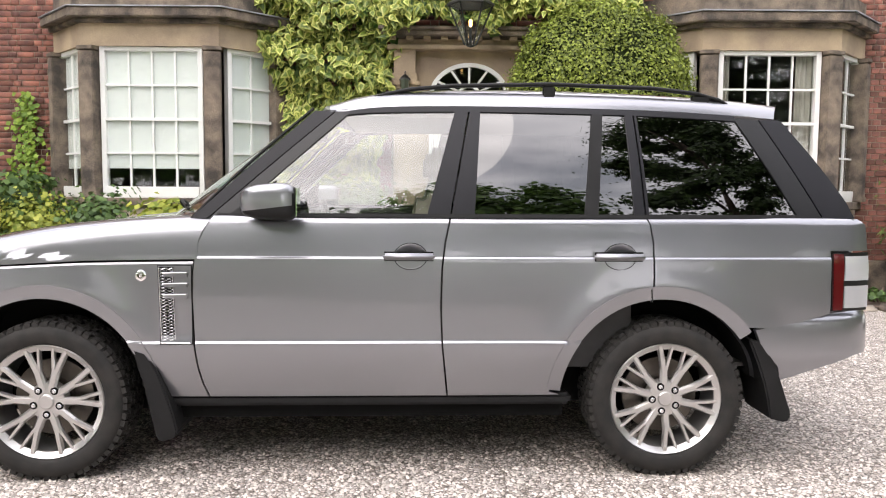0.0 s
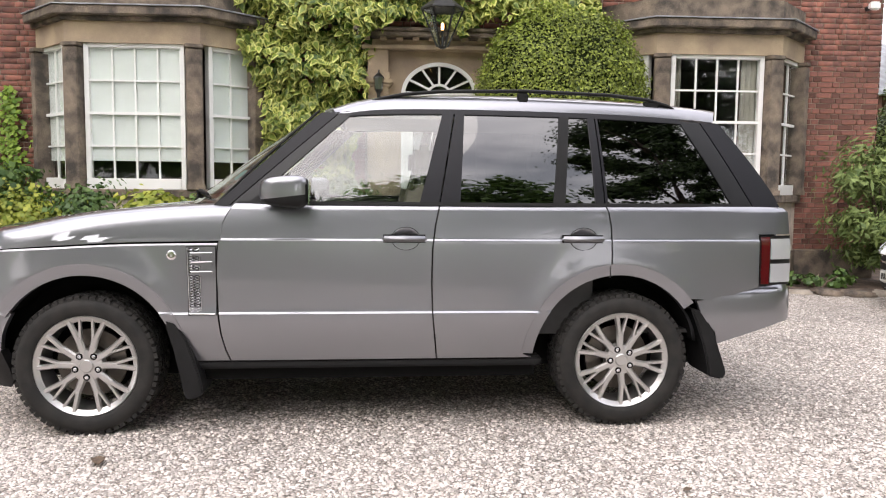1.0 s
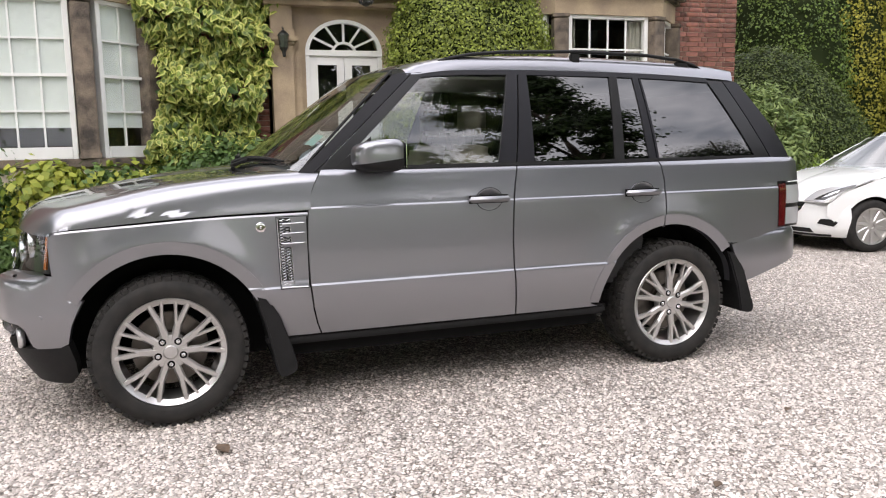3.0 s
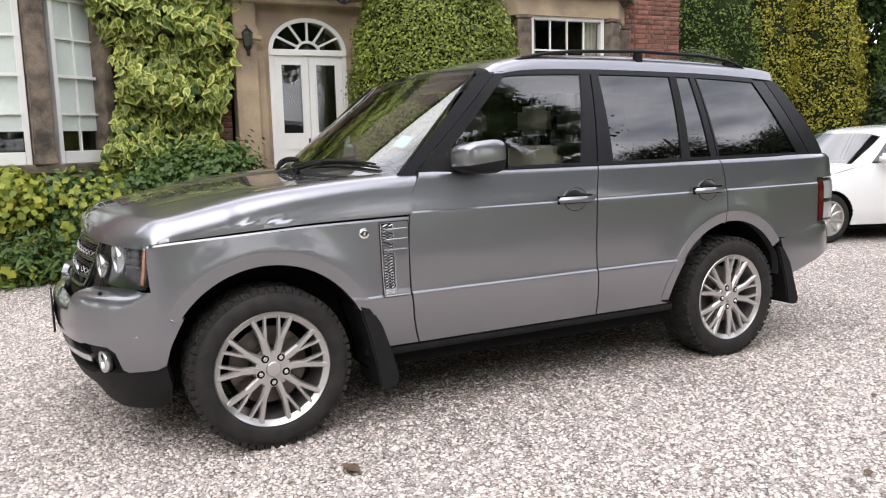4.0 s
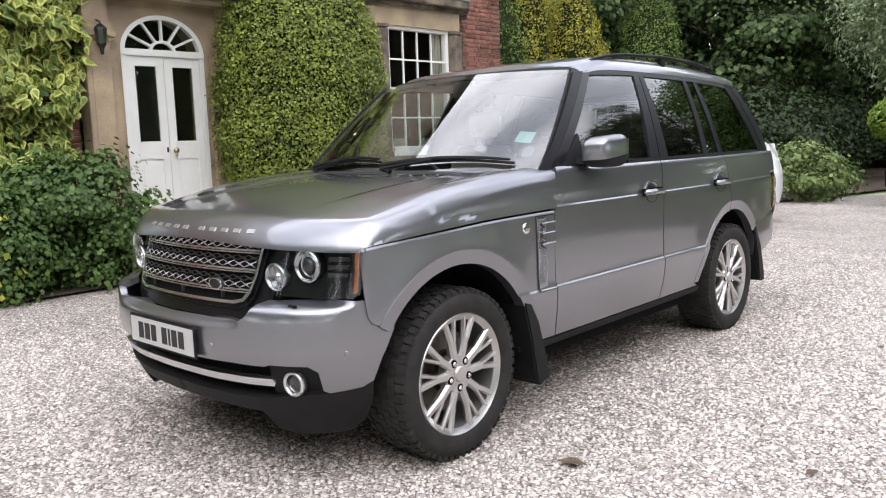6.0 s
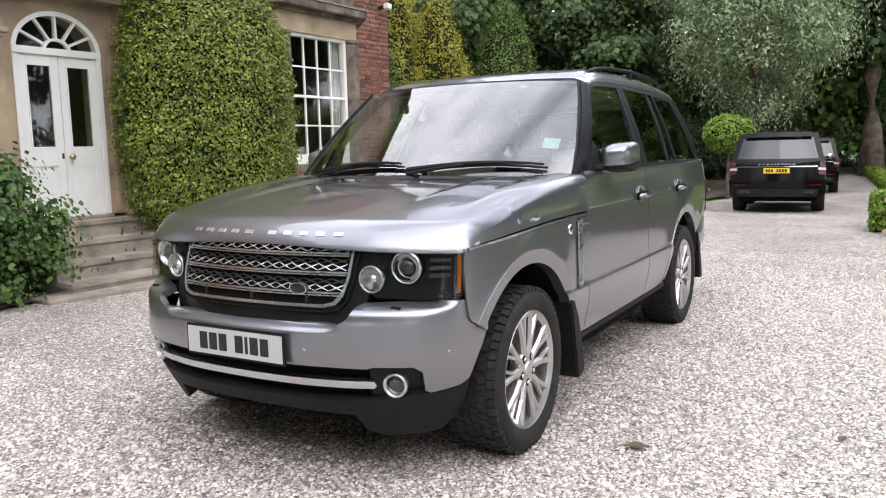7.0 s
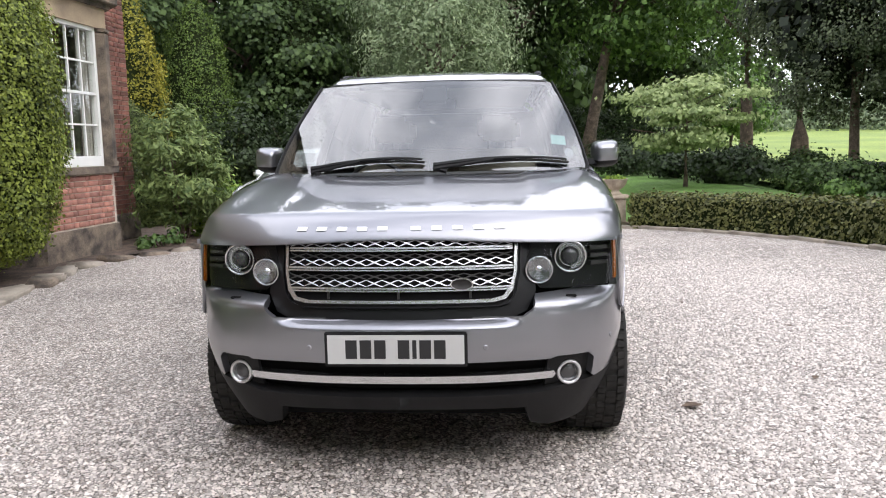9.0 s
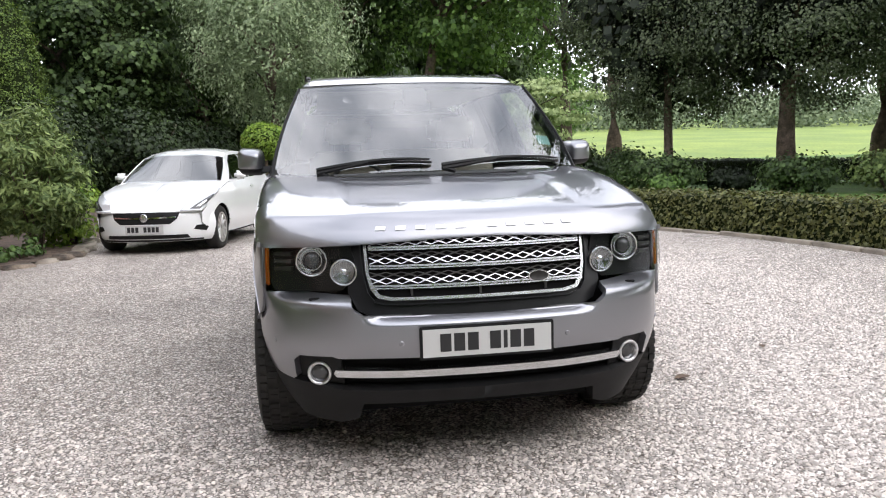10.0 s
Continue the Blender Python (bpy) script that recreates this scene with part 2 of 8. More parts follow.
M["dark_stone"] = surface("weathered_stone", (0.235, 0.185, 0.14), 0.88, scale=4.5, bump=0.5, bump_scale=45, second=(0.055, 0.046, 0.04), grain=0.28)
M["lead"] = surface("lead_capping", (0.3, 0.31, 0.33), 0.5, 0.3, vary=0.25, scale=4)
M["step_stone"] = surface("step_stone", (0.36, 0.315, 0.26), 0.85, scale=4, bump=0.35, bump_scale=40, second=(0.2, 0.175, 0.145), grain=0.15)
M["brick"] = surface("red_brick", (0.255, 0.1, 0.07), 0.88, scale=9, bump=0.35, bump_scale=90, spread=0.42, second=(0.135, 0.06, 0.05), grain=0.15)
M["mortar"] = surface("mortar", (0.3, 0.25, 0.2), 0.95, vary=0.25, scale=5, bump=0.3, bump_scale=90)
M["white_paint"] = surface("white_gloss_paint", (0.8, 0.8, 0.78), 0.35, vary=0.03, scale=3, coat=0.2)
M["blind"] = surface("white_blind", (0.85, 0.86, 0.85), 0.8, vary=0.05, scale=1.5)
M["curtain"] = surface("grey_curtain", (0.4, 0.37, 0.33), 0.9, vary=0.15, scale=6)
# dark walls: the dimness of the unlit rooms put into their colour
M["room"] = surface("unlit_room_wall", (0.07, 0.065, 0.06), 0.9, vary=0.2, scale=2)
M["house_glass"] = pane_glass("window_glass", (0.94, 0.96, 0.95), 1.0)
M["iron"] = surface("black_iron", (0.02, 0.02, 0.02), 0.45, 0.3, vary=0.3, scale=8)
M["brass"] = plain("aged_brass", (0.45, 0.38, 0.25), 0.3, 1.0)
M["bark"] = surface("bark", (0.11, 0.08, 0.06), 0.95, vary=0.4, scale=5, bump=1.0, bump_scale=18, grain=0.3, grain_scale=25)
M["old_bark"] = surface("reddish_bark", (0.2, 0.15, 0.12), 0.95, vary=0.35, scale=4, bump=0.8, bump_scale=14, grain=0.3, grain_scale=20)
M["leaf_cream"] = foliage("ivy_leaf_margin", (0.10, 0.16, 0.025), (0.64, 0.64, 0.19), 0.4, 0.2)
M["leaf_green"] = foliage("ivy_leaf_centre", (0.02, 0.055, 0.01), (0.26, 0.34, 0.055), 0.4, 0.2)
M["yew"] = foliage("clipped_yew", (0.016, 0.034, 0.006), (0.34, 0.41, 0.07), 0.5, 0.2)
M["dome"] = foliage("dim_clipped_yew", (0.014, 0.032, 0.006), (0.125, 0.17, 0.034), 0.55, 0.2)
M["pale_leaf"] = foliage("pale_layered_leaf", (0.13, 0.19, 0.06), (0.44, 0.52, 0.23), 0.55, 0.3)
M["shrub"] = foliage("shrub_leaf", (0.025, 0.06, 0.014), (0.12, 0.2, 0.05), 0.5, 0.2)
M["sage"] = foliage("buddleia_leaf", (0.06, 0.105, 0.03), (0.25, 0.32, 0.105), 0.6, 0.25)
M["golden"] = foliage("golden_conifer", (0.14, 0.145, 0.02), (0.42, 0.385, 0.05), 0.6, 0.2)
M["conifer"] = foliage("green_conifer", (0.03, 0.065, 0.014), (0.18, 0.26, 0.05), 0.6, 0.2)
M["oak"] = foliage("broad_leaf", (0.03, 0.07, 0.016), (0.19, 0.31, 0.07), 0.5, 0.3)
M["willow"] = foliage("silver_leaf", (0.15, 0.21, 0.11), (0.42, 0.5, 0.29), 0.6, 0.3)
M["gloom"] = foliage("dark_leaf", (0.012, 0.028, 0.009), (0.105, 0.165, 0.048), 0.6, 0.2)
M["dim_yew"] = foliage("dim_yew_leaf", (0.036, 0.050, 0.026), (0.14, 0.17, 0.085), 0.6, 0.2)
M["smoked"] = plain("smoked_rear_glass", (0.008, 0.008, 0.009), 0.04, 0.0, 0.6, 0.6)
# near-black leaf: shade on the far hedge and inside crowns put into the colour
M["shade_dark"] = foliage("shade_darkened_leaf", (0.004, 0.008, 0.003), (0.018, 0.029, 0.010), 0.6, 0.1)
M["hedge"] = foliage("hedge_leaf", (0.042, 0.05, 0.013), (0.17, 0.175, 0.05), 0.5, 0.15)
M["bright_hedge"] = foliage("box_leaf", (0.09, 0.18, 0.02), (0.3, 0.42, 0.06), 0.5, 0.25)
M["gold_shrub"] = foliage("golden_shrub_leaf", (0.15, 0.21, 0.03), (0.46, 0.47, 0.08), 0.5, 0.3)
# leaf colour taken near black for the shade under the trees
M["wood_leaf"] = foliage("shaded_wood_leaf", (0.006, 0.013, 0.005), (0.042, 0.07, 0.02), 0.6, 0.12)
M["core"] = plain("inner_bush_shade", (0.02, 0.028, 0.01), 1.0, spec=0.1)
M["white_car"] = plain("white_car_paint", (0.78, 0.79, 0.79), 0.25, 0.0, 1.0)
M["black_car"] = plain("black_car_paint", (0.004, 0.004, 0.005), 0.12, 0.0, 0.0, 0.22)
M["flame"] = plain("warm_lamp_flame", (1.0, 0.7, 0.3), 0.5)
M["flame"].node_tree.nodes["Principled BSDF"].inputs["Emission Color"].default_value = (1.0, 0.6, 0.2, 1)
M["flame"].node_tree.nodes["Principled BSDF"].inputs["Emission Strength"].default_value = 3.0


# ---- building tools ----
def mesh_object(name, bm, mat, parent=None, smooth=False):
    me = bpy.data.meshes.new(name)
    bm.to_mesh(me)
    bm.free()
    for mm in (mat if isinstance(mat, (list, tuple)) else [mat]):
        me.materials.append(mm)
    if smooth:
        me.shade_smooth()
    ob = new(name, me)
    if parent:
        ob.parent = parent
    return ob


def part(name, bm, mat, parent, label="", smooth=False):
    ob = mesh_object(name, bm, mat, parent, smooth)
    if label:
        tagged(ob, label)
    return ob


def thing(name, m, label, category, group="", kind=""):
    ob = new(name)
    ob.matrix_basis = m
    return tagged(ob, label, category, group, kind)


def box(bm, x0, x1, y0, y1, z0, z1, bevel=0.0):
    r = bmesh.ops.create_cube(bm, size=1.0, matrix=Matrix.LocRotScale(((x0 + x1) / 2, (y0 + y1) / 2, (z0 + z1) / 2), None, (abs(x1 - x0), abs(y1 - y0), abs(z1 - z0))))
    if bevel:
        es = list({e for v in r["verts"] for e in v.link_edges})
        bmesh.ops.bevel(bm, geom=es, offset=bevel, segments=2, affect="EDGES")
    return r["verts"]


def a_box(x0, x1, y0, y1, z0, z1, bevel=0.0):
    bm = bmesh.new()
    box(bm, x0, x1, y0, y1, z0, z1, bevel)
    return bm


def prism(bm, pts, h, m=None):
    """Extrude a flat outline (x, y) by h along z, then place it by m."""
    vs = [bm.verts.new((x, y, 0)) for x, y in pts]
    f = bm.faces.new(vs)
    r = bmesh.ops.extrude_face_region(bm, geom=[f])
    up = [g for g in r["geom"] if isinstance(g, bmesh.types.BMVert)]
    bmesh.ops.translate(bm, verts=up, vec=(0, 0, h))
    bmesh.ops.recalc_face_normals(bm, faces=bm.faces)
    if m is not None:
        bmesh.ops.transform(bm, matrix=m, verts=vs + up)
    return vs + up


def lathe(bm, profile, steps=24, m=None, closed=False):
    """Turn a profile of (radius, height) round z."""
    rings = []
    for r, z in profile:
        rings.append([bm.verts.new((r * math.cos(a), r * math.sin(a), z)) for a in (2 * math.pi * i / steps for i in range(steps))])
    pairs = list(zip(rings, rings[1:])) + ([(rings[-1], rings[0])] if closed else [])
    for a, b in pairs:
        for i in range(steps):
            j = (i + 1) % steps
            bm.faces.new((a[i], a[j], b[j], b[i]))
    if not closed:
        if profile[0][0] > 1e-4:
            bm.faces.new(rings[0][::-1])
        if profile[-1][0] > 1e-4:
            bm.faces.new(rings[-1])
    vs = [v for r in rings for v in r]
    if m is not None:
        bmesh.ops.transform(bm, matrix=m, verts=vs)
    return vs


def tube(bm, pts, radii, sides=8):
    """A round bar through points, each with its radius."""
    pts = [Vector(p) for p in pts]
    if not hasattr(radii, "__len__"):
        radii = [radii] * len(pts)
    rings = []
    for i, p in enumerate(pts):
        d = (pts[min(i + 1, len(pts) - 1)] - pts[max(i - 1, 0)]).normalized()
        u = d.cross(Vector((0, 0, 1)))
        u = u.normalized() if u.length > 1e-3 else Vector((1, 0, 0))
        w = d.cross(u).normalized()
        rings.append([bm.verts.new(p + radii[i] * (math.cos(a) * u + math.sin(a) * w)) for a in (2 * math.pi * k / sides for k in range(sides))])
    for a, b in zip(rings, rings[1:]):
        for k in range(sides):
            j = (k + 1) % sides
            bm.faces.new((a[k], a[j], b[j], b[k]))
    bm.faces.new(rings[0][::-1])
    bm.faces.new(rings[-1])
    bmesh.ops.recalc_face_normals(bm, faces=bm.faces)


def scatter(name, tv, tf, pos, rot, size, mats, slots=None, parent=None):
    """One mesh of many copies of a small template (triangles tf over tv), each placed, turned and sized."""
    tv, tf = np.asarray(tv, float), np.asarray(tf, int)
    n, k = len(pos), len(tv)
    v = np.einsum("nij,nkj->nki", rot, tv[None] * np.asarray(size).reshape(n, 1, -1)) + np.asarray(pos)[:, None, :]
    f = (tf[None] + (np.arange(n) * k)[:, None, None]).reshape(-1)
    me = bpy.data.meshes.new(name)
    me.vertices.add(n * k)
    me.vertices.foreach_set("co", v.reshape(-1))
    w = tf.shape[1]
    me.loops.add(len(f))
    me.loops.foreach_set("vertex_index", f)
    me.polygons.add(len(f) // w)
    me.polygons.foreach_set("loop_start", np.arange(0, len(f), w))
    for mm in (mats if isinstance(mats, (list, tuple)) else [mats]):
        me.materials.append(mm)
    if slots is not None:
        me.polygons.foreach_set("material_index", np.tile(np.asarray(slots, int), n))
    me.update(calc_edges=True)
    ob = new(name, me)
    if parent:
        ob.parent = parent
    return ob


def turns(normals, spin, rng, droop=0.0):
    """Rotation matrices whose third axis is near each normal."""
    nrm = np.asarray(normals, float)
    nrm = nrm / np.maximum(np.linalg.norm(nrm, axis=1, keepdims=True), 1e-6)
    up = np.tile(np.array([0.0, 0.0, 1.0]), (len(nrm), 1))
    side = np.cross(up, nrm)
    bad = np.linalg.norm(side, axis=1) < 1e-3
    side[bad] = (1, 0, 0)
    side /= np.linalg.norm(side, axis=1, keepdims=True)
    top = np.cross(nrm, side)
    a = spin
    c, s = np.cos(a)[:, None], np.sin(a)[:, None]
    x, y = side * c + top * s, -side * s + top * c
    return np.stack([x, y, nrm], axis=2)


LEAF_V = [(-0.5, 0, 0), (0, -0.5, 0.08), (0.5, 0, 0), (0, 0.5, 0.08)]
LEAF_F = [(0, 1, 2, 3)]


def sphere_points(n, rng):
    d = rng.normal(size=(n, 3))
    return d / np.linalg.norm(d, axis=1, keepdims=True)

# ---- ground ----
# the hedge's foot, from the urn round behind the turning circle
HEDGE = [(8.3, 2.72), (8.2, 2.3), (7.75, 1.75), (7.1, 1.1), (6.2, 0.5), (5.0, -0.1), (3.6, -0.6), (2.2, -0.95), (0.5, -1.45), (-1.5, -2.3), (-4.0, -3.6), (-7.0, -5.2), (-10.0, -6.5), (-13.0, -7.5)]
LAWN_EDGE = HEDGE[::-1] + [(10.3, 2.75), (14, 2.7), (22, 3.15), (34, 4.5), (60, 8.0)]


def between(line, x):
    """The plan line's y at x."""
    for (x0, y0), (x1, y1) in zip(line, line[1:]):
        if x0 <= x <= x1:
            return y0 + (y1 - y0) * (x - x0) / (x1 - x0)
    return line[0][1] if x < line[0][0] else line[-1][1]


def drive_fall(x):
    """Height of the drive: level by the house, dropping gently away from it."""
    return -0.020 * min(max(0.0, x - 5.0), 14.0) + max(0.0, x - 45.0) * 0.034


def fall(x, y):
    """Height of the ground: the drive, and the lawn that lies higher behind its hedge."""
    k = min(1.0, max(0.0, (between(LAWN_EDGE, x) - y - 0.5) / 0.9))
    g = min(1.0, max(0.0, (y + 3.2) / 2.5)) * min(1.0, max(0.0, (x - 8.0) / 2.5))
    return drive_fall(x) + k * k * (3 - 2 * k) * (0.36 * g - 0.05 * (1 - g) + 0.020 * min(max(0.0, x - 5.0), 14.0))


def ground_sheet(name, xs, ys, mat, lift, inside=None):
    bm = bmesh.new()
    grid = [[bm.verts.new((x, y, fall(x, y) + lift)) for y in ys] for x in xs]
    for i in range(len(xs) - 1):
        for j in range(len(ys) - 1):
            bm.faces.new((grid[i][j], grid[i + 1][j], grid[i + 1][j + 1], grid[i][j + 1]))
    return mesh_object(name, bm, mat)


lawn_x = [-700, -200, -60, -30] + [-16 + 0.8 * k for k in range(60)] + [34, 38, 46, 60, 90, 140, 220, 400, 800]
lawn_y = [-800, -300, -120, -60, -30, -18] + [-10 + 0.4 * k for k in range(42)] + [8, 12, 20, 40, 90, 200, 500]
tagged(ground_sheet("ground", lawn_x, lawn_y, M["grass"], -0.035), "mown green lawn running out to the fields", "ground", kind="structure")


def ribbon(name, near, far, mat, lift, rows=8):
    """A sheet between two plan lines, laid on the ground."""
    x0, x1 = max(near[0][0], far[0][0]), min(near[-1][0], far[-1][0])
    xs = sorted({p[0] for p in near + far if x0 <= p[0] <= x1} | {x0 + (x1 - x0) * k / 60 for k in range(61)})
    bm = bmesh.new()
    grid = []
    for x in xs:
        y0, y1 = between(near, x), between(far, x)
        grid.append([bm.verts.new((x, y0 + (y1 - y0) * j / rows, drive_fall(x) + lift)) for j in range(rows + 1)])
    for p, q in zip(grid, grid[1:]):
        for j in range(rows):
            bm.faces.new((p[j], q[j], q[j + 1], p[j + 1]))
    return mesh_object(name, bm, mat)


drive_near = [(-16, -8.6)] + HEDGE[::-1] + [(9.2, 2.9), (14, 3.2), (22, 3.7), (34, 4.9), (60, 8.0)]
drive_far = [(-16, 9.3), (6.6, 9.9), (9.0, 9.8), (12, 8.6), (22, 7.2), (34, 7.9), (60, 11.0)]
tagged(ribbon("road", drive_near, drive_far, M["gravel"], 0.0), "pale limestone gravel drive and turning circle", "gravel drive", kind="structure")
bed_near = [(-16, 9.0), (-5.0, 9.15), (-2.9, 9.17), (-0.3, 9.42), (1.1, 9.3), (2.2, 9.27), (3.4, 9.66), (4.5, 9.5), (5.2, 9.05), (6.2, 9.02), (7.4, 9.3), (9.5, 9.6), (13, 8.7), (22, 7.7), (40, 8.8)]
tagged(ribbon("flower_bed", bed_near, [(-16, 12), (40, 15)], M["soil"], 0.03), "dark bare soil of the planting bed below the house", "flower bed", kind="structure")

# ---- house ----
WALL_Y = 10.70
DOOR_X = 0.66


def band(pts, out, thick, z0, z1, bm):
    """A strip of wall along a plan line, its face moved out by `out`."""
    p = [Vector((x, y)) for x, y in pts]
    offs = []
    for i, q in enumerate(p):
        n = Vector((0, 0))
        if i > 0:
            d = (q - p[i - 1]).normalized()
            n += Vector((d.y, -d.x))
        if i < len(p) - 1:
            d = (p[i + 1] - q).normalized()
            n += Vector((d.y, -d.x))
        n.normalize()
        if 0 < i < len(p) - 1:
            d = (q - p[i - 1]).normalized()
            n /= max(0.3, n.dot(Vector((d.y, -d.x))))
        offs.append(n)
    outer = [(q + o * out) for q, o in zip(p, offs)]
    inner = [(q + o * (out - thick)) for q, o in zip(p, offs)]
    for i in range(len(p) - 1):
        quad = [outer[i], outer[i + 1], inner[i + 1], inner[i]]
        lo = [bm.verts.new((v.x, v.y, z0)) for v in quad]
        hi = [bm.verts.new((v.x, v.y, z1)) for v in quad]
        bm.faces.new(lo[::-1])
        bm.faces.new(hi)
        for a in range(4):
            if (a == 1 and i < len(p) - 2) or (a == 3 and i > 0):
                continue
            b = (a + 1) % 4
            bm.faces.new((lo[a], lo[b], hi[b], hi[a]))
    bmesh.ops.recalc_face_normals(bm, faces=bm.faces)


def sash_window(name, m, w, h, cols, rows, parent, blind=0.0):
    """A white sliding sash with its bars and single panes. Local x across, y out of the wall (towards -y), z up from the sill."""
    win = new(name)
    win.parent, win.matrix_basis = parent, m
    f = 0.06
    bm = bmesh.new()
    box(bm, -w / 2, -w / 2 + f, 0, 0.1, 0, h, 0.004)
    box(bm, w / 2 - f, w / 2, 0, 0.1, 0, h, 0.004)
    box(bm, -w / 2 + f, w / 2 - f, 0, 0.1, h - 0.05, h, 0.004)
    box(bm, -w / 2 + f, w / 2 - f, -0.02, 0.1, 0, 0.14, 0.006)
    part("window_frame", bm, M["white_paint"], win)
    iw, z0, z1 = w - 2 * f, 0.14, h - 0.05
    bar = 0.011
    bm = bmesh.new()
    for c in range(1, cols):
        x = -iw / 2 + iw * c / cols
        box(bm, x - bar, x + bar, 0.025, 0.055, z0, z1)
    mid = (z0 + z1) / 2
    for r in range(1, rows):
        z = z0 + (z1 - z0) * r / rows
        t = 0.018 if abs(z - mid) < 0.02 else bar
        box(bm, -iw / 2, iw / 2, 0.022 - (0.015 if t > bar else 0), 0.056, z - t, z + t)
    part("glazing_bar", bm, M["white_paint"], win)
    bm = a_box(-iw / (2 * cols) + bar, iw / (2 * cols) - bar, 0.038, 0.042, -(z1 - z0) / (2 * rows) + bar, (z1 - z0) / (2 * rows) - bar)
    me = bpy.data.meshes.new("pane")
    bm.to_mesh(me)
    bm.free()
    me.materials.append(M["house_glass"])
    for c in range(cols):
        for r in range(rows):
            p = new("pane", me)
            p.parent = win
            p.location = (-iw / 2 + iw * (c + 0.5) / cols, 0, z0 + (z1 - z0) * (r + 0.5) / rows)
            p.visible_shadow = False
    if blind:
        bm = a_box(-w / 2 + 0.02, w / 2 - 0.02, 0.058, 0.062, z0 + (z1 - z0) * blind, z1)
        part("roller_blind", bm, M["blind"], win, "white roller blind drawn nearly to the sill")
    return win


def bay(name, c, label, blind, brick_base):
    a, b = 1.49, 0.84
    pts = [(c - a, WALL_Y), (c - b, 10.02), (c + b, 10.02), (c + a, WALL_Y)]
    top = thing(name, Matrix(), label, "bay window", kind="structure")
    bm = bmesh.new()
    band(pts, 0.0, 0.25, -0.1, 1.1, bm)
    part("base_wall", bm, M["pale_mortar"], top)
    bm = bmesh.new()
    band(pts, 0.04, 0.25, -0.1, 0.4, bm)
    part("plinth", bm, M["dark_stone"], top)
    bm = bmesh.new()
    band(pts, 0.07, 0.32, 1.1, 1.2, bm)
    bmesh.ops.bevel(bm, geom=bm.edges[:], offset=0.008, segments=1, affect="EDGES")
    part("stone_sill", bm, M["dark_stone"], top)
    bm = bmesh.new()
    band(pts, 0.03, 0.3, 3.06, 3.33, bm)
    part("frieze", bm, M["stone"], top)
    bm = bmesh.new()
    band(pts, 0.10, 0.4, 3.33, 3.385, bm)
    band(pts, 0.19, 0.5, 3.385, 3.5, bm)
    bmesh.ops.bevel(bm, geom=bm.edges[:], offset=0.012, segments=2, affect="EDGES")
    part("cornice", bm, M["dark_stone"], top)
    bm = bmesh.new()
    band(pts, 0.21, 0.5, 3.5, 3.515, bm)
    part("lead_flashing", bm, M["lead"], top)
    bm = bmesh.new()
    band(pts, 0.02, 0.3, 3.515, 3.78, bm)
    part("parapet", bm, M["dark_stone"], top)
    bm = bmesh.new()
    prism(bm, [(c - a, WALL_Y + 0.3), (c - b, 10.1), (c + b, 10.1), (c + a, WALL_Y + 0.3)], 0.1, Matrix.Translation((0, 0, 3.4)))
    part("bay_roof", bm, M["lead"], top)
    # piers at the four corners, each with a small base and cap
    h = 3.06 - 1.2
    for x, y, turn, wide in ((c - b + 0.085, 10.045, -14, 0.21), (c + b - 0.085, 10.045, 14, 0.21), (c - a + 0.06, WALL_Y - 0.09, -45, 0.15), (c + a - 0.06, WALL_Y - 0.09, 45, 0.15)):
        bm = bmesh.new()
        box(bm, -wide / 2, wide / 2, -0.1, 0.12, 0.06, h - 0.06, 0.01)
        box(bm, -wide / 2 - 0.015, wide / 2 + 0.015, -0.115, 0.13, 0, 0.07, 0.008)
        box(bm, -wide / 2 - 0.012, wide / 2 + 0.012, -0.112, 0.13, h - 0.05, h, 0.008)
        p = part("pier", bm, M["dark_stone"], top)
        p.matrix_basis = pose(x, y, 1.2, 0, 0, turn)
    sash_window("window", pose(c, 10.03, 1.2), 1.27, 1.86, 4, 4, top, blind)
    L = math.hypot(a - b, WALL_Y - 10.02)
    for s in (-1, 1):
        sash_window("window", pose(c + s * (a + b) / 2, (WALL_Y + 10.02) / 2 + 0.01, 1.2, 0, 0, s * 45), L - 0.25, 1.86, 2, 4, top, blind)
    return top


bay("window_1", -3.29, "stone bay with white sash windows, blinds drawn", 0.135, False)
bay("window_2", 4.36, "stone bay with white sash windows and dark room behind", 0.0, True)

house = thing("wall_front", Matrix(), "weathered red brick front wall of an old house", "house wall", kind="structure")
bm = bmesh.new()
for x0, x1, z0, z1 in ((-12, -4.72, 0, 8), (-1.86, -0.36, 0, 3.4), (1.68, 2.93, 0, 3.4), (5.79, 7.0, -0.4, 8), (-4.72, -1.86, 3.45, 8), (2.93, 5.79, 3.45, 8), (-1.86, 2.93, 3.4, 8)):
    box(bm, x0, x1, WALL_Y, WALL_Y + 0.35, z0, z1)
part("backing_wall", bm, M["mortar"], house)
bm = bmesh.new()
box(bm, 6.65, 7.0, WALL_Y + 0.35, 22, -0.6, 8)
box(bm, -12, -11.65, WALL_Y + 0.35, 22, 0, 8)
box(bm, -11.65, 6.65, 21.65, 22, 0, 8)
part("side_wall", bm, M["brick"], house)
bm = bmesh.new()
prism(bm, [(10.4, 8), (22.3, 8), (16.3, 11.5)], 19.4, Matrix(((0, 0, 1, -12.2), (1, 0, 0, 0), (0, 1, 0, 0), (0, 0, 0, 1))))
part("roof", bm, M["dark_stone"], house)
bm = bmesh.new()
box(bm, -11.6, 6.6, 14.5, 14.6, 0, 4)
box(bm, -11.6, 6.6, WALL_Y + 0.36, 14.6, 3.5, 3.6)
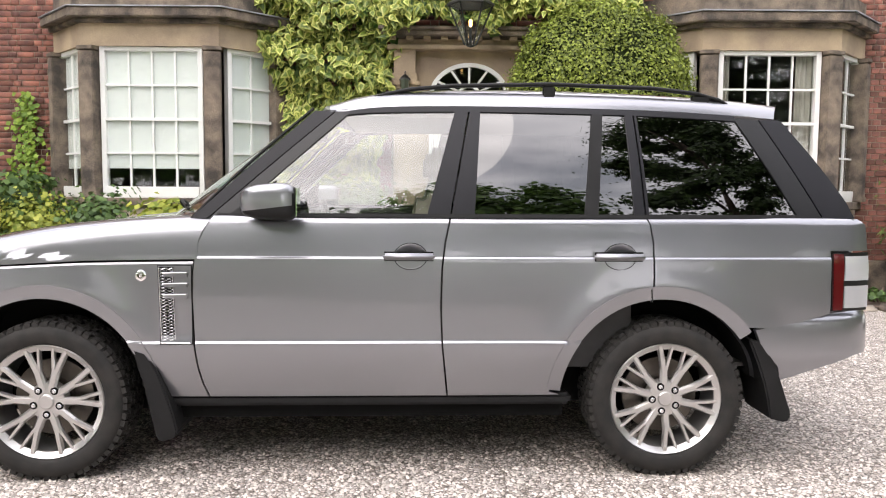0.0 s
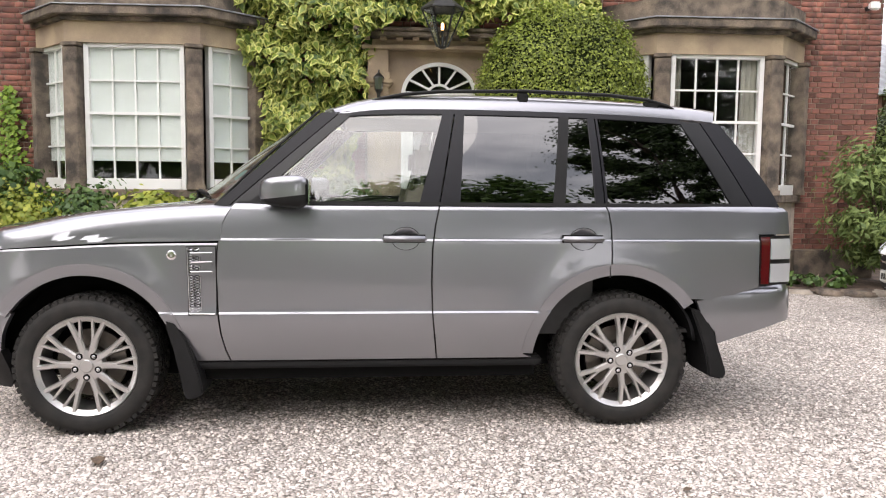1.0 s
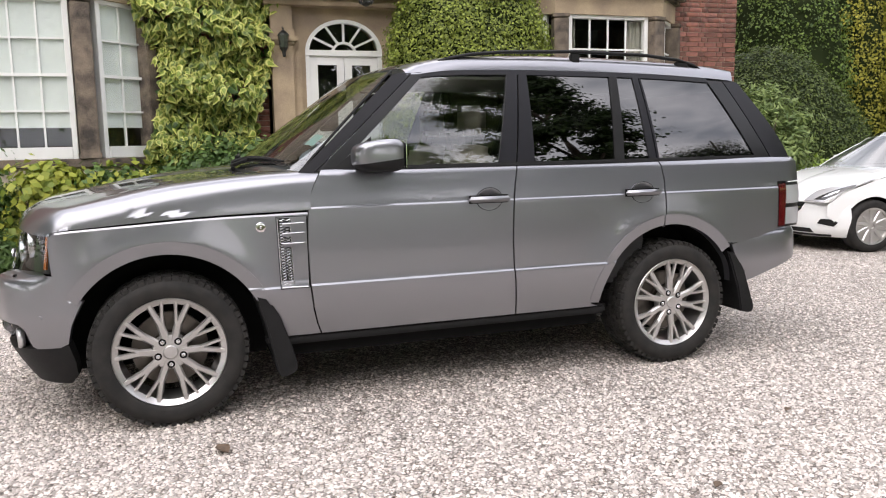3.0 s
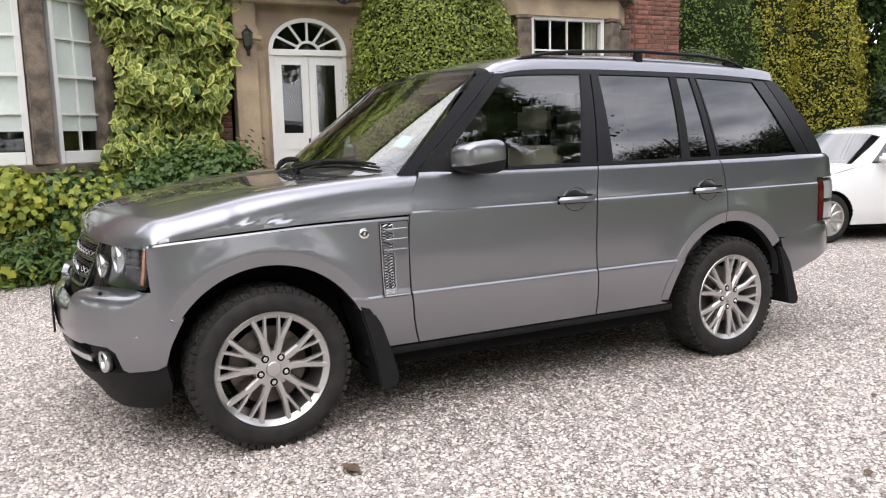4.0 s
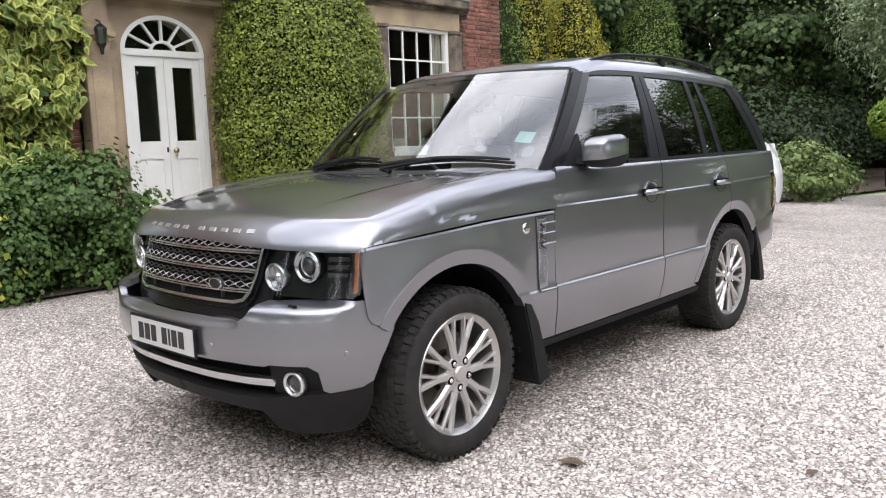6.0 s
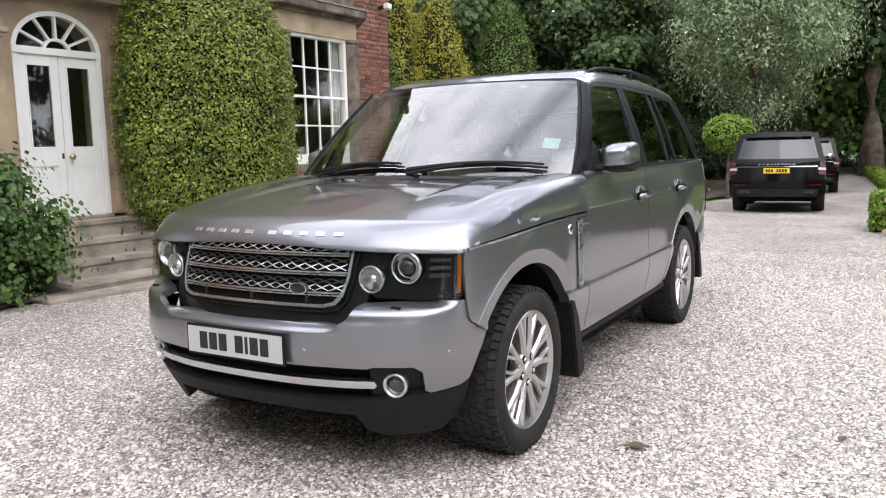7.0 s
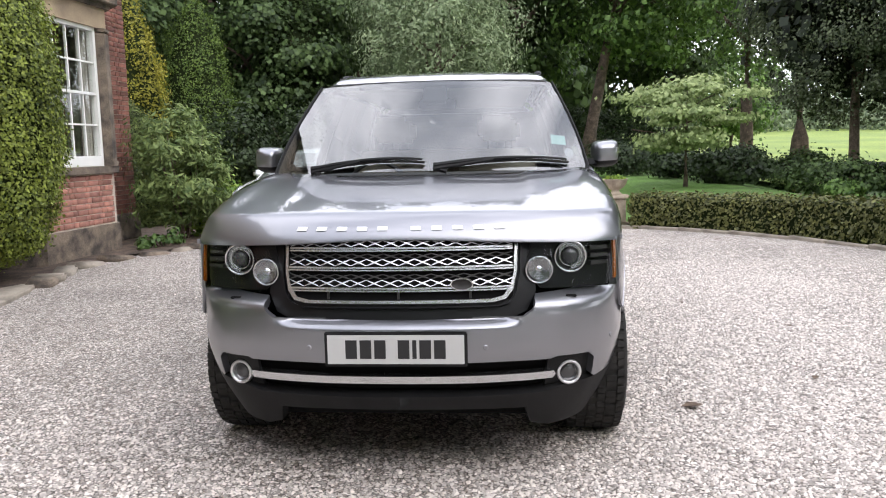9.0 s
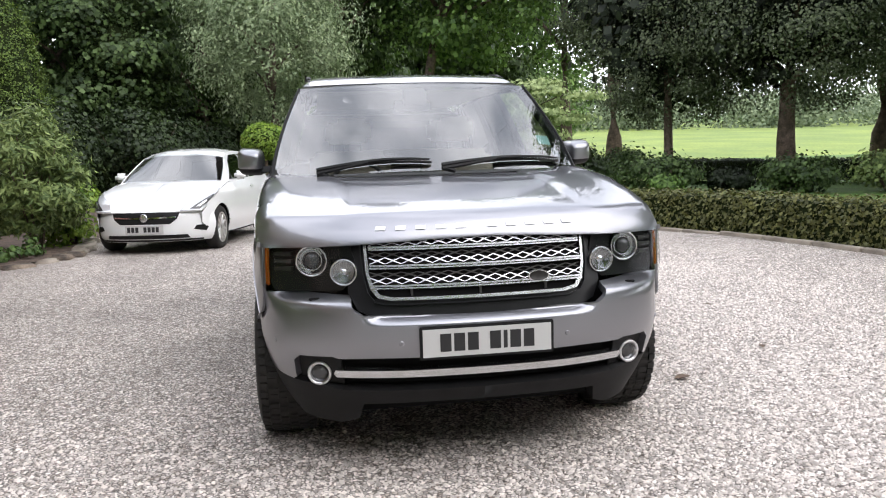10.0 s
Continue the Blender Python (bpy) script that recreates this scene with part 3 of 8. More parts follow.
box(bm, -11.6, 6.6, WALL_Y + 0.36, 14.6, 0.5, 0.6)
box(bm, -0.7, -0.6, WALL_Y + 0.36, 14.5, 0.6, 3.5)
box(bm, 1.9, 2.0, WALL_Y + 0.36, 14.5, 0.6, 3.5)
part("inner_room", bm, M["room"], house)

# ---- the grey car ----
from mathutils.geometry import delaunay_2d_cdt

CAR = pose(-0.092, 4.728, 0, 0, 0, 182.4)
AXLE, HUB_Z, TYRE_R = 1.44, 0.368, 0.374
REAR, REAR_ARCH = -1.425, -1.39


def curve(points):
    """A smooth curve y(x) through a few points (monotone cubic)."""
    xs, ys = [p[0] for p in points], [p[1] for p in points]
    d = [(ys[i + 1] - ys[i]) / (xs[i + 1] - xs[i]) for i in range(len(xs) - 1)]
    s = [d[0]] + [0.0 if d[i - 1] * d[i] <= 0 else 2 * d[i - 1] * d[i] / (d[i - 1] + d[i]) for i in range(1, len(d))] + [d[-1]]

    def f(x):
        if x <= xs[0]:
            return ys[0] + s[0] * (x - xs[0])
        if x >= xs[-1]:
            return ys[-1] + s[-1] * (x - xs[-1])
        i = max(k for k in range(len(xs) - 1) if xs[k] <= x)
        h = xs[i + 1] - xs[i]
        t = (x - xs[i]) / h
        return (2 * t**3 - 3 * t**2 + 1) * ys[i] + (t**3 - 2 * t**2 + t) * h * s[i] + (3 * t**2 - 2 * t**3) * ys[i + 1] + (t**3 - t**2) * h * s[i + 1]

    return f


def skin(name, outline, surf, mat, parent, step=0.05, thick=0.012, us=(), vs=(), flip=False, label="", rim=True, mirror=False):
    """A panel cut by a flat outline (u, v) and laid on a smooth surface surf(u, v); its edge is turned in by `thick`."""
    bm = bmesh.new()
    co, _, faces = delaunay_2d_cdt([Vector(p) for p in outline], [], [list(range(len(outline)))], 1, 1e-6)[:3]
    loop = [bm.verts.new((c.x, c.y, 0)) for c in co]
    for f in faces:
        bm.faces.new([loop[k] for k in f])
    u0, u1 = min(p[0] for p in outline), max(p[0] for p in outline)
    v0, v1 = min(p[1] for p in outline), max(p[1] for p in outline)
    cuts_u = [u0 + (u1 - u0) * k / max(1, round((u1 - u0) / step)) for k in range(1, max(1, round((u1 - u0) / step)))] + [u for u in us if u0 < u < u1]
    cuts_v = [v0 + (v1 - v0) * k / max(1, round((v1 - v0) / step)) for k in range(1, max(1, round((v1 - v0) / step)))] + [v for v in vs if v0 < v < v1]
    for c in cuts_u:
        bmesh.ops.bisect_plane(bm, geom=bm.verts[:] + bm.edges[:] + bm.faces[:], plane_co=(c, 0, 0), plane_no=(1, 0, 0))
    for c in cuts_v:
        bmesh.ops.bisect_plane(bm, geom=bm.verts[:] + bm.edges[:] + bm.faces[:], plane_co=(0, c, 0), plane_no=(0, 1, 0))
    e = 0.0012
    place, normal = {}, {}
    bm.verts.index_update()
    for v in bm.verts:
        u, w = v.co.x, v.co.y
        a, b = Vector(surf(u + e, w)) - Vector(surf(u - e, w)), Vector(surf(u, w + e)) - Vector(surf(u, w - e))
        n = a.cross(b).normalized()
        if flip:
            n = -n
        place[v], normal[v] = Vector(surf(u, w)), n
    for v in bm.verts:
        v.co = place[v]
    rim_pairs = []
    if rim:
        for ed in [ed for ed in bm.edges if len(ed.link_faces) == 1]:
            rim_pairs.append((ed.verts[0], ed.verts[1]))
    for f in bm.faces:
        f.normal_update()
        if f.normal.dot(normal[f.verts[0]]) < 0:
            f.normal_flip()
    norms = {v: normal[v] for v in bm.verts}
    for p, q in rim_pairs:
        r = [bm.verts.new(c) for c in (p.co, q.co, q.co - normal[q] * thick, p.co - normal[p] * thick)]
        bm.faces.new(r)
    if mirror:
        for v in bm.verts:
            v.co.y = -v.co.y
        bmesh.ops.reverse_faces(bm, faces=bm.faces)
    bm.verts.index_update()
    listed = []
    for v in bm.verts:
        n = norms.get(v, Vector((0, 0, 0)))
        listed.append((n.x, -n.y if mirror else n.y, n.z))
    for f in bm.faces:
        f.smooth = True
    me = bpy.data.meshes.new(name)
    bm.to_mesh(me)
    bm.free()
    me.materials.append(mat)
    me.normals_split_custom_set_from_vertices(listed)
    ob = new(name, me)
    ob.parent = parent
    if label:
        tagged(ob, label)
    return ob


def both(name, outline, surf, mat, parent, **k):
    k.setdefault("flip", True)
    skin(name, outline, surf, mat, parent, mirror=False, **k)
    skin(name, outline, surf, mat, parent, mirror=True, **k)


# half width of the body along its length, and how a cross-section leans in
plan_w = curve([(-2.50, 0.80), (-2.42, 0.875), (-2.30, 0.92), (-2.0, 0.945), (-1.3, 0.962), (-0.3, 0.968), (0.6, 0.966), (1.2, 0.957), (1.5, 0.945), (1.75, 0.930), (1.9, 0.903), (2.0, 0.857)])
LEDGE_LO, LEDGE_HI = 0.652, 1.036


def ease(x, a, b):
    k = min(1.0, max(0.0, (x - a) / (b - a)))
    return k * k * (3 - 2 * k)


def lean(z):
    """How far the flank stands in from its widest, with two ledges that catch the sky and a roll-over at the waist."""
    y = -0.010 * ease(z, 0.642, 0.656) - 0.003 * ((z - 0.86) / 0.2) ** 2 * (0.4 + 0.6 * ease(z, 0.66, 0.78))
    y -= 0.25 * max(0.0, 0.62 - z) ** 1.5 * 1.7
    k = max(0.0, z - LEDGE_HI)
    y -= 0.007 * ease(z, 1.030, 1.042) + 0.06 * k + 0.33 * k * k
    y -= 14.0 * max(0.0, z - 1.19) ** 2
    return y


FLARE, SWELL = 0.062, 0.012


def flare_way(x, z, ax):
    """The way from an arch's lip (0) to the crest of its flare (1) and beyond."""
    return (math.hypot((x - ax) / 0.47, (z - HUB_Z) / 0.478) - 1.0) * 0.474 / FLARE


def side(x, z):
    """The left flank: a point for each (x, z); it stands out towards the crests of the flares."""
    y = plan_w(x) + lean(z)
    for ax in (AXLE, REAR_ARCH):
        k = flare_way(x, z, ax) - 1.0
        low = ease(z, 0.48, 0.70)
        y += SWELL * low * (math.exp(-((k * FLARE) / 0.085) ** 1.5) if k > 0 else 1.0 - min(1.0, -k) ** 2)
    return (x, y, z)


def arch(ax, a0, a1, r=0.47, rz=0.478, n=22):
    return [(ax + r * math.cos(radians(a0 + (a1 - a0) * i / n)), HUB_Z + 0.0 + rz * math.sin(radians(a0 + (a1 - a0) * i / n))) for i in range(n + 1)]


SILL, BELT, GAP = 0.388, 1.222, 0.004
CUT_R, CUT_Z = 0.47 + 0.05, 0.478 + 0.05  # the panels end below the flares
car = thing("car", CAR, "large grey metallic off-road estate car parked on gravel", "car")
LV = (0.642, 0.6465, 0.6515, 0.656, 1.03, 1.034, 1.038, 1.042, 1.19, 1.198, 1.206, 1.214)


# door edges: (x, z) from the sill up
edge_a = [(0.700, SILL), (0.722, 0.45), (0.740, 0.53), (0.755, 0.66), (0.761, 0.86), (0.757, 0.97), (0.751, 1.03), (0.738, 1.10), (0.712, 1.16), (0.675, BELT)]
edge_b = [(-0.393, SILL), (-0.381, 0.5), (-0.367, 0.63), (-0.360, 0.81), (-0.364, 0.99), (-0.379, 1.11), (-0.403, BELT)]
edge_c = [(-1.335, 0.832), (-1.341, 0.95), (-1.340, 1.1), (-1.326, 1.19), (-1.314, BELT)]


def shift(pts, d):
    return [(x + d, z) for x, z in pts]


# front wing: from the door to the lamp, below the bonnet's seam
SEAM = [(0.75, 1.020), (1.2, 1.012), (1.6, 0.992), (1.86, 0.976), (1.935, 0.968)]
a_end = math.degrees(math.asin((0.655 - HUB_Z) / 0.478))
wing = shift(edge_a[:6], 2 * GAP) + [(x + (0.008 if x < 1 else 0), z - 0.012) for x, z in SEAM] + [(1.94, 0.9), (1.935, 0.80), (1.925, 0.70), (1.912, 0.676), (1.88, 0.662)] + arch(AXLE, a_end + 2, 172, CUT_R, CUT_Z) + [(AXLE - 0.47, SILL)]
both("front_wing", wing, side, M["paint"], car, step=0.035, vs=LV)
seam_at = curve(SEAM)
WAY = [0.758 + (1.935 - 0.758) * k / 30 for k in range(31)]
door = edge_a + [(0.3, BELT), (-0.1, BELT)] + shift(edge_b, GAP)[::-1]
both("front_door", door, side, M["paint"], car, vs=LV)
C_TURN = math.degrees(math.acos((REAR_ARCH * -1 - 1.337) / 0.47))
rear_arch = arch(REAR_ARCH, 4.0, C_TURN + 0.6, CUT_R, CUT_Z)
door2 = shift(edge_b, -GAP) + [(-0.7, BELT), (-1.0, BELT)] + edge_c[::-1] + rear_arch[::-1] + [(REAR_ARCH + 0.473, SILL)]
both("rear_door", door2, side, M["paint"], car, step=0.035, vs=LV)
quarter_arch = arch(REAR_ARCH, C_TURN + 1.2, 139, CUT_R, CUT_Z)
quarter = [(x - 2 * GAP, z) for x, z in edge_c] + [(-1.8, BELT), (-2.2, BELT), (-2.36, BELT - 0.004), (-2.40, BELT - 0.03), (-2.405, 1.07), (-2.20, 1.07), (-2.205, 0.775)] + [(-2.1, 0.748), (-1.95, 0.704)] + quarter_arch[::-1]
both("rear_quarter", quarter, side, M["paint"], car, step=0.035, vs=LV)


def strip_along(name, pts3, inward, width, mat, parent, mirror=True):
    """A ribbon that runs along a line of 3D points and turns inwards."""
    for sgn in ((1, -1) if mirror else (1,)):
        bm = bmesh.new()
        prev = None
        for p, w in zip(pts3, inward):
            a = bm.verts.new((p[0], p[1] * sgn, p[2]))
            b = bm.verts.new((p[0] + w[0] * width, (p[1] + w[1] * width) * sgn, p[2] + w[2] * width))
            if prev:
                bm.faces.new((prev[0], a, b, prev[1]))
            prev = (a, b)
        bmesh.ops.recalc_face_normals(bm, faces=bm.faces)
        part(name, bm, mat, parent, smooth=True)


# the wing's rolled upper edge, and a dark strip for the shade below the bonnet
edge_line = [side(x, seam_at(x) - 0.012) for x in WAY]
strip_along("wing_edge", edge_line, [(0, -0.5, 1.0)] * 31, 0.009, M["paint"], car)
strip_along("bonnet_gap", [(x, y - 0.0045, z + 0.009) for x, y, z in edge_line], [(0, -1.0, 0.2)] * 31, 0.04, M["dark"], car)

# raised flares round the arches, proud at their outer edge
def flare(ax, a0, a1):
    line = arch(ax, a0, a1, n=30) + arch(ax, a0, a1, 0.47 + FLARE, 0.478 + FLARE, n=30)[::-1]
    both("arch_flare", line, lambda x, z: (x, plan_w(x) + lean(z) + SWELL * ease(z, 0.48, 0.70) * min(1.0, max(0.0, flare_way(x, z, ax))) + 0.003, z), M["paint"], car, step=0.025, thick=0.012)


flare(AXLE, a_end - 4, 171)
flare(REAR_ARCH, 5, C_TURN - 0.1)
flare(REAR_ARCH, C_TURN + 0.7, 143)
for ax, a0, a1 in ((AXLE, a_end, 172), (REAR_ARCH, 5.0, 168)):
    line = [side(x, z) for x, z in arch(ax, a0, a1, n=40)]
    strip_along("arch_lip", line, [(0, -1, 0)] * len(line), 0.05, M["paint"], car)
    line = [(x, y - 0.05, z) for x, y, z in line]
    strip_along("wheel_arch_liner", line, [(0, -1, 0)] * len(line), 0.42, M["dark"], car)

# sills and underside
for s in (1, -1):
    part("sill", a_box(-0.98, 0.98, s * 0.80, s * 0.905, 0.338, SILL + 0.004, 0.015), M["black_trim"], car)
for b6 in ((-2.28, -1.94, -0.78, 0.78, 0.55, 0.7), (-0.95, 0.95, -0.84, 0.84, 0.27, 0.48), (-1.94, -0.95, -0.62, 0.62, 0.28, 0.9), (0.95, 1.93, -0.62, 0.62, 0.25, 0.9), (1.93, 2.05, -0.6, 0.6, 0.25, 0.9)):
    part("underbody", a_box(*b6), M["dark"], car)

# bonnet: a clamshell whose edge rolls over down to the seam
def bonnet_z(x):
    """The bonnet's middle line: a long even fall, then a tight roll down to the grille."""
    d = x - 0.6
    q = max(0.0, (x - 2.0) / 0.130)
    return 1.215 - 0.006 * d - 0.062 * d * d - 0.109 * (1 - math.sqrt(max(0.04, 1 - q * q)))


seam_z = curve([(0.6, 1.03), (1.2, 1.02), (1.6, 1.0), (1.86, 0.980), (1.935, 0.970), (2.125, 0.95)])


nose_edge = curve([(-0.3, 2.135), (0.0, 2.142), (0.3, 2.135), (0.44, 2.118), (0.54, 2.100), (0.64, 2.068), (0.735, 2.028), (0.81, 1.988), (0.865, 1.945), (0.89, 1.92)])


def bonnet(u, t):
    """u runs from the screen (0) to the nose (1); t across, 0 at the middle, 1 at the seam."""
    a = abs(t)
    xs = 0.62 + 1.31 * u
    z1 = seam_z(xs)
    wide = plan_w(xs)
    z0 = bonnet_z(0.62 + 1.505 * u)
    z0 -= 0.020 * (1 - math.exp(-((a / 0.42) ** 2))) * ease(u, 0.92, 1.0)
    k, r = 0.80, min(0.075, max(0.012, z0 - z1))
    fade = 1 - ease(u, 0.55, 0.94)
    zt = z0 - 0.012 + 0.017 * fade
    zk = min(zt, max(z1, zt - 0.085))
    w = wide + lean(zk) + 0.004
    if a < k:
        q = a / k
        y = q * (w - r)
        z = z0 - 0.012 * q * q + fade * (0.010 * math.exp(-((q - 0.95) / 0.07) ** 2) + 0.011 * ease(q, 0.56, 0.64))
    else:
        q = (a - k) / (1 - k)
        c = math.pi / 2 * min(1.0, q / 0.6)
        y = (w - r) + r * math.sin(c)
        z = zt - (zt - zk) * (1 - math.cos(c))
        if q > 0.6:
            z = zk + (z1 - zk) * (q - 0.6) / 0.4
            y = wide + lean(z) + 0.004
    x = 0.62 + (nose_edge(y) - 0.62) * u
    return (x, y if t >= 0 else -y, z)


def rear_u(t):
    """Where the bonnet ends towards the screen and the door."""
    a = abs(t)
    x = 0.757 - 0.075 * ease(1 - a, 0.03, 0.2) if a > 0.8 else 0.682 + 0.338 * (1 - (a / 0.8) ** 2) ** 0.8
    return (x - 0.62) / 1.4


cols = sorted({round(-1 + 2 * i / 56, 4) for i in range(57)} | {q * k for q in (-1, 1) for k in (0.455, 0.47, 0.5, 0.82, 0.86, 0.9, 0.94, 0.97)})
rows = [i / 30 for i in range(28)] + [0.92, 0.935, 0.948, 0.958, 0.966, 0.973, 0.979, 0.984, 0.988, 0.992, 0.996, 1.0]
bm = bmesh.new()
lattice, bonnet_n = [], []
for t in cols:
    line = []
    for r in rows:
        u = rear_u(t) + (1 - rear_u(t)) * r
        p = Vector(bonnet(u, t))
        e = 0.0012
        t0, t1 = max(-1.0, t - e), min(1.0, t + e)
        n = (Vector(bonnet(u + e, t)) - Vector(bonnet(u - e, t))).cross(Vector(bonnet(u, t1)) - Vector(bonnet(u, t0))).normalized()
        line.append(bm.verts.new(p))
        bonnet_n.append(n)
    lattice.append(line)
for a, b in zip(lattice, lattice[1:]):
    for k in range(len(rows) - 1):
        bm.faces.new((a[k], a[k + 1], b[k + 1], b[k])).smooth = True
way = [(i, 0) for i in range(len(cols))] + [(len(cols) - 1, k) for k in range(1, len(rows))] + [(i, len(rows) - 1) for i in range(len(cols) - 2, -1, -1)] + [(0, k) for k in range(len(rows) - 2, -1, -1)]
for (a, k), (b, m) in zip(way, way[1:]):
    pa, pb = lattice[a][k].co, lattice[b][m].co
    na, nb = bonnet_n[a * len(rows) + k] * 0.012, bonnet_n[b * len(rows) + m] * 0.012
    bm.faces.new([bm.verts.new(c) for c in (pa, pb, pb - nb, pa - na)]).smooth = True
bonnet_n += [Vector((0, 0, 0))] * (len(bm.verts) - len(bonnet_n))
bonnet_me = bpy.data.meshes.new("bonnet")
bm.to_mesh(bonnet_me)
bm.free()
bonnet_me.materials.append(M["paint"])
bonnet_me.normals_split_custom_set_from_vertices([tuple(n) for n in bonnet_n])
new("bonnet", bonnet_me).parent = car

# greenhouse: glass and pillars on one leaning surface
cab_w = curve([(-2.45, 0.79), (-2.2, 0.85), (-1.6, 0.887), (-0.6, 0.903), (0.2, 0.902), (0.6, 0.89), (0.95, 0.85)])


def cab(x, z):
    k = z - BELT
    return (x, cab_w(x) - 0.27 * k - 0.22 * k * k, z)


def cab_out(d):
    return lambda x, z: (x, cab(x, z)[1] + d, z)


roof_edge = curve([(-2.18, 1.675), (-1.9, 1.708), (-1.2, 1.738), (-0.5, 1.745), (-0.1, 1.738), (0.12, 1.722), (0.2, 1.71)])


def along_roof(x0, x1, n=8, drop=0.0):
    return [(x0 + (x1 - x0) * i / n, roof_edge(x0 + (x1 - x0) * i / n) - drop) for i in range(n + 1)]


TOP = 0.022
def edge_top(x):
    return (x, roof_edge(x) - TOP)


front_glass = [(0.60, BELT + 0.014), (-0.30, BELT + 0.014), edge_top(-0.435)] + along_roof(-0.435, 0.085, 4, TOP)[1:]
both("front_side_glass", front_glass, cab, M["side_glass"], car, thick=0.004)
both("rear_side_glass", [(-0.508, BELT + 0.014), (-1.03, BELT + 0.014), edge_top(-1.097), edge_top(-0.546)], cab, M["tinted"], car, thick=0.004)
both("quarter_light", [(-1.085, BELT + 0.014), (-1.268, BELT + 0.014), edge_top(-1.257), edge_top(-1.138)], cab, M["tinted"], car, thick=0.004)
both("load_bay_glass", [(-1.327, BELT + 0.014), (-2.065, BELT + 0.014), edge_top(-1.805), edge_top(-1.304)], cab, M["tinted"], car, thick=0.004)

pillar = dict(thick=0.02)
cab_p = cab_out(0.008)
both("door_frame", [(0.70, BELT - 0.012), (0.60, BELT), (0.075, roof_edge(0.08) - TOP), (0.075, roof_edge(0.075)), (0.125, roof_edge(0.125))], cab_p, M["black_gloss"], car, **pillar)
both("a_pillar", [(0.80, BELT - 0.03), (0.708, BELT - 0.012), (0.133, roof_edge(0.133)), (0.235, roof_edge(0.2) + 0.004)], cab_out(0.012), M["pillar"], car, thick=0.03)
both("b_pillar", [(-0.293, BELT), (-0.398, BELT), edge_top(-0.493), edge_top(-0.430)], cab_p, M["pillar"], car, **pillar)
both("b_pillar", [(-0.407, BELT), (-0.514, BELT), edge_top(-0.552), edge_top(-0.502)], cab_p, M["pillar"], car, **pillar)
both("window_divider", [(-1.025, BELT), (-1.09, BELT), edge_top(-1.144), edge_top(-1.090)], cab_p, M["black_trim"], car, **pillar)
both("c_pillar", [(-1.262, BELT), (-1.311, BELT), edge_top(-1.290), edge_top(-1.252)], cab_p, M["pillar"], car, **pillar)
both("c_pillar", [(-1.319, BELT), (-1.333, BELT), edge_top(-1.310), edge_top(-1.298)], cab_p, M["pillar"], car, **pillar)
both("d_pillar", [(-2.058, BELT), (-2.176, BELT), (-1.916, roof_edge(-1.916) - 0.012), (-1.80, roof_edge(-1.80) - 0.012), edge_top(-1.80)], cab_p, M["black_gloss"], car, **pillar)
both("d_pillar", [(-2.183, BELT), (-2.355, BELT), (-2.315, 1.30), (-2.16, 1.52), (-2.035, 1.69), (-2.01, roof_edge(-2.01)), (-1.922, roof_edge(-1.922) - 0.010)], cab_out(0.010), M["pillar"], car, **pillar)
rail = along_roof(0.10, -1.80, 14, 0.0)
both("window_header", rail + [(x, z - TOP - 0.004) for x, z in rail[::-1]], cab_p, M["pillar"], car, **pillar)
belt_line = [(0.66, BELT - 0.004), (0.66, BELT + 0.012)] + [(-2.06, BELT + 0.016), (-2.06, BELT - 0.004)]
both("waist_seal", belt_line, cab_out(0.012), M["black_trim"], car, thick=0.02)

roof_mid = curve([(-2.42, 1.69), (-2.2, 1.765), (-1.6, 1.828), (-0.8, 1.853), (-0.2, 1.841), (0.1, 1.803), (0.26, 1.755)])


def roof(x, t):
    a = abs(t)
    sy = cab(x, roof_edge(max(-2.25, x)))[1] + 0.008
    ze = roof_edge(max(-2.25, min(0.2, x))) + 0.002
    zm = roof_mid(x)
    z = ze + (zm - ze) * (1 - 0.16 * a * a - 0.84 * a**22)
    xx = x - (0.10 * a**2 if x > -0.2 else 0) * min(1, (x + 0.2) / 0.4) if x > -0.2 else x
    return (xx, sy * (a if a < 0.9 else 0.9 + (a - 0.9) * 1.0) * (1 if t >= 0 else -1), z)


skin("roof", [(0.26 - (0.26 + 2.0) * i / 24, -1.0) for i in range(25)] + [(-2.2 + 0.2 * (-1 + i / 8) ** 2, -1 + i / 8) for i in range(1, 16)] + [(-2.0 + (0.26 + 2.0) * i / 24, 1.0) for i in range(25)] + [(0.26, 1 - i / 8) for i in range(1, 16)], roof, M["paint"], car, step=0.08, vs=(-0.995, -0.985, -0.97, -0.95, -0.92, -0.88, 0.88, 0.92, 0.95, 0.97, 0.985, 0.995), thick=0.03, flip=False)

# windscreen between the pillars, bowed in plan
def screen(t, s):
    """t across from -1 to 1, s from the scuttle (0) to the roof (1)."""
    xe, ze = 0.785 - 0.545 * s + 0.012 * math.sin(math.pi * s), 1.198 + 0.526 * s
    x = xe + (0.235 - 0.185 * s) * (1 - abs(t) ** 2.6)
    return (x, t * (cab(xe, ze)[1] + 0.004), ze + 0.022 * (1 - t * t))


skin("windscreen", [(-1, 0), (1, 0), (1, 1), (-1, 1)], screen, M["screen_glass"], car, step=0.1, thick=0.004, us=(-0.97, -0.93, 0.93, 0.97))
for s in (1, -1):
    bm = bmesh.new()
    tube(bm, [Vector(screen(s, k / 14)) + Vector((0.003, 0, 0.003)) for k in range(15)], 0.007, 6)
    part("screen_seal", bm, M["black_trim"], car)
# scuttle below the screen
bm = bmesh.new()
box(bm, 0.62, 1.0, -0.8, 0.8, 1.15, 1.195, 0.015)
part("scuttle", bm, M["black_trim"], car)

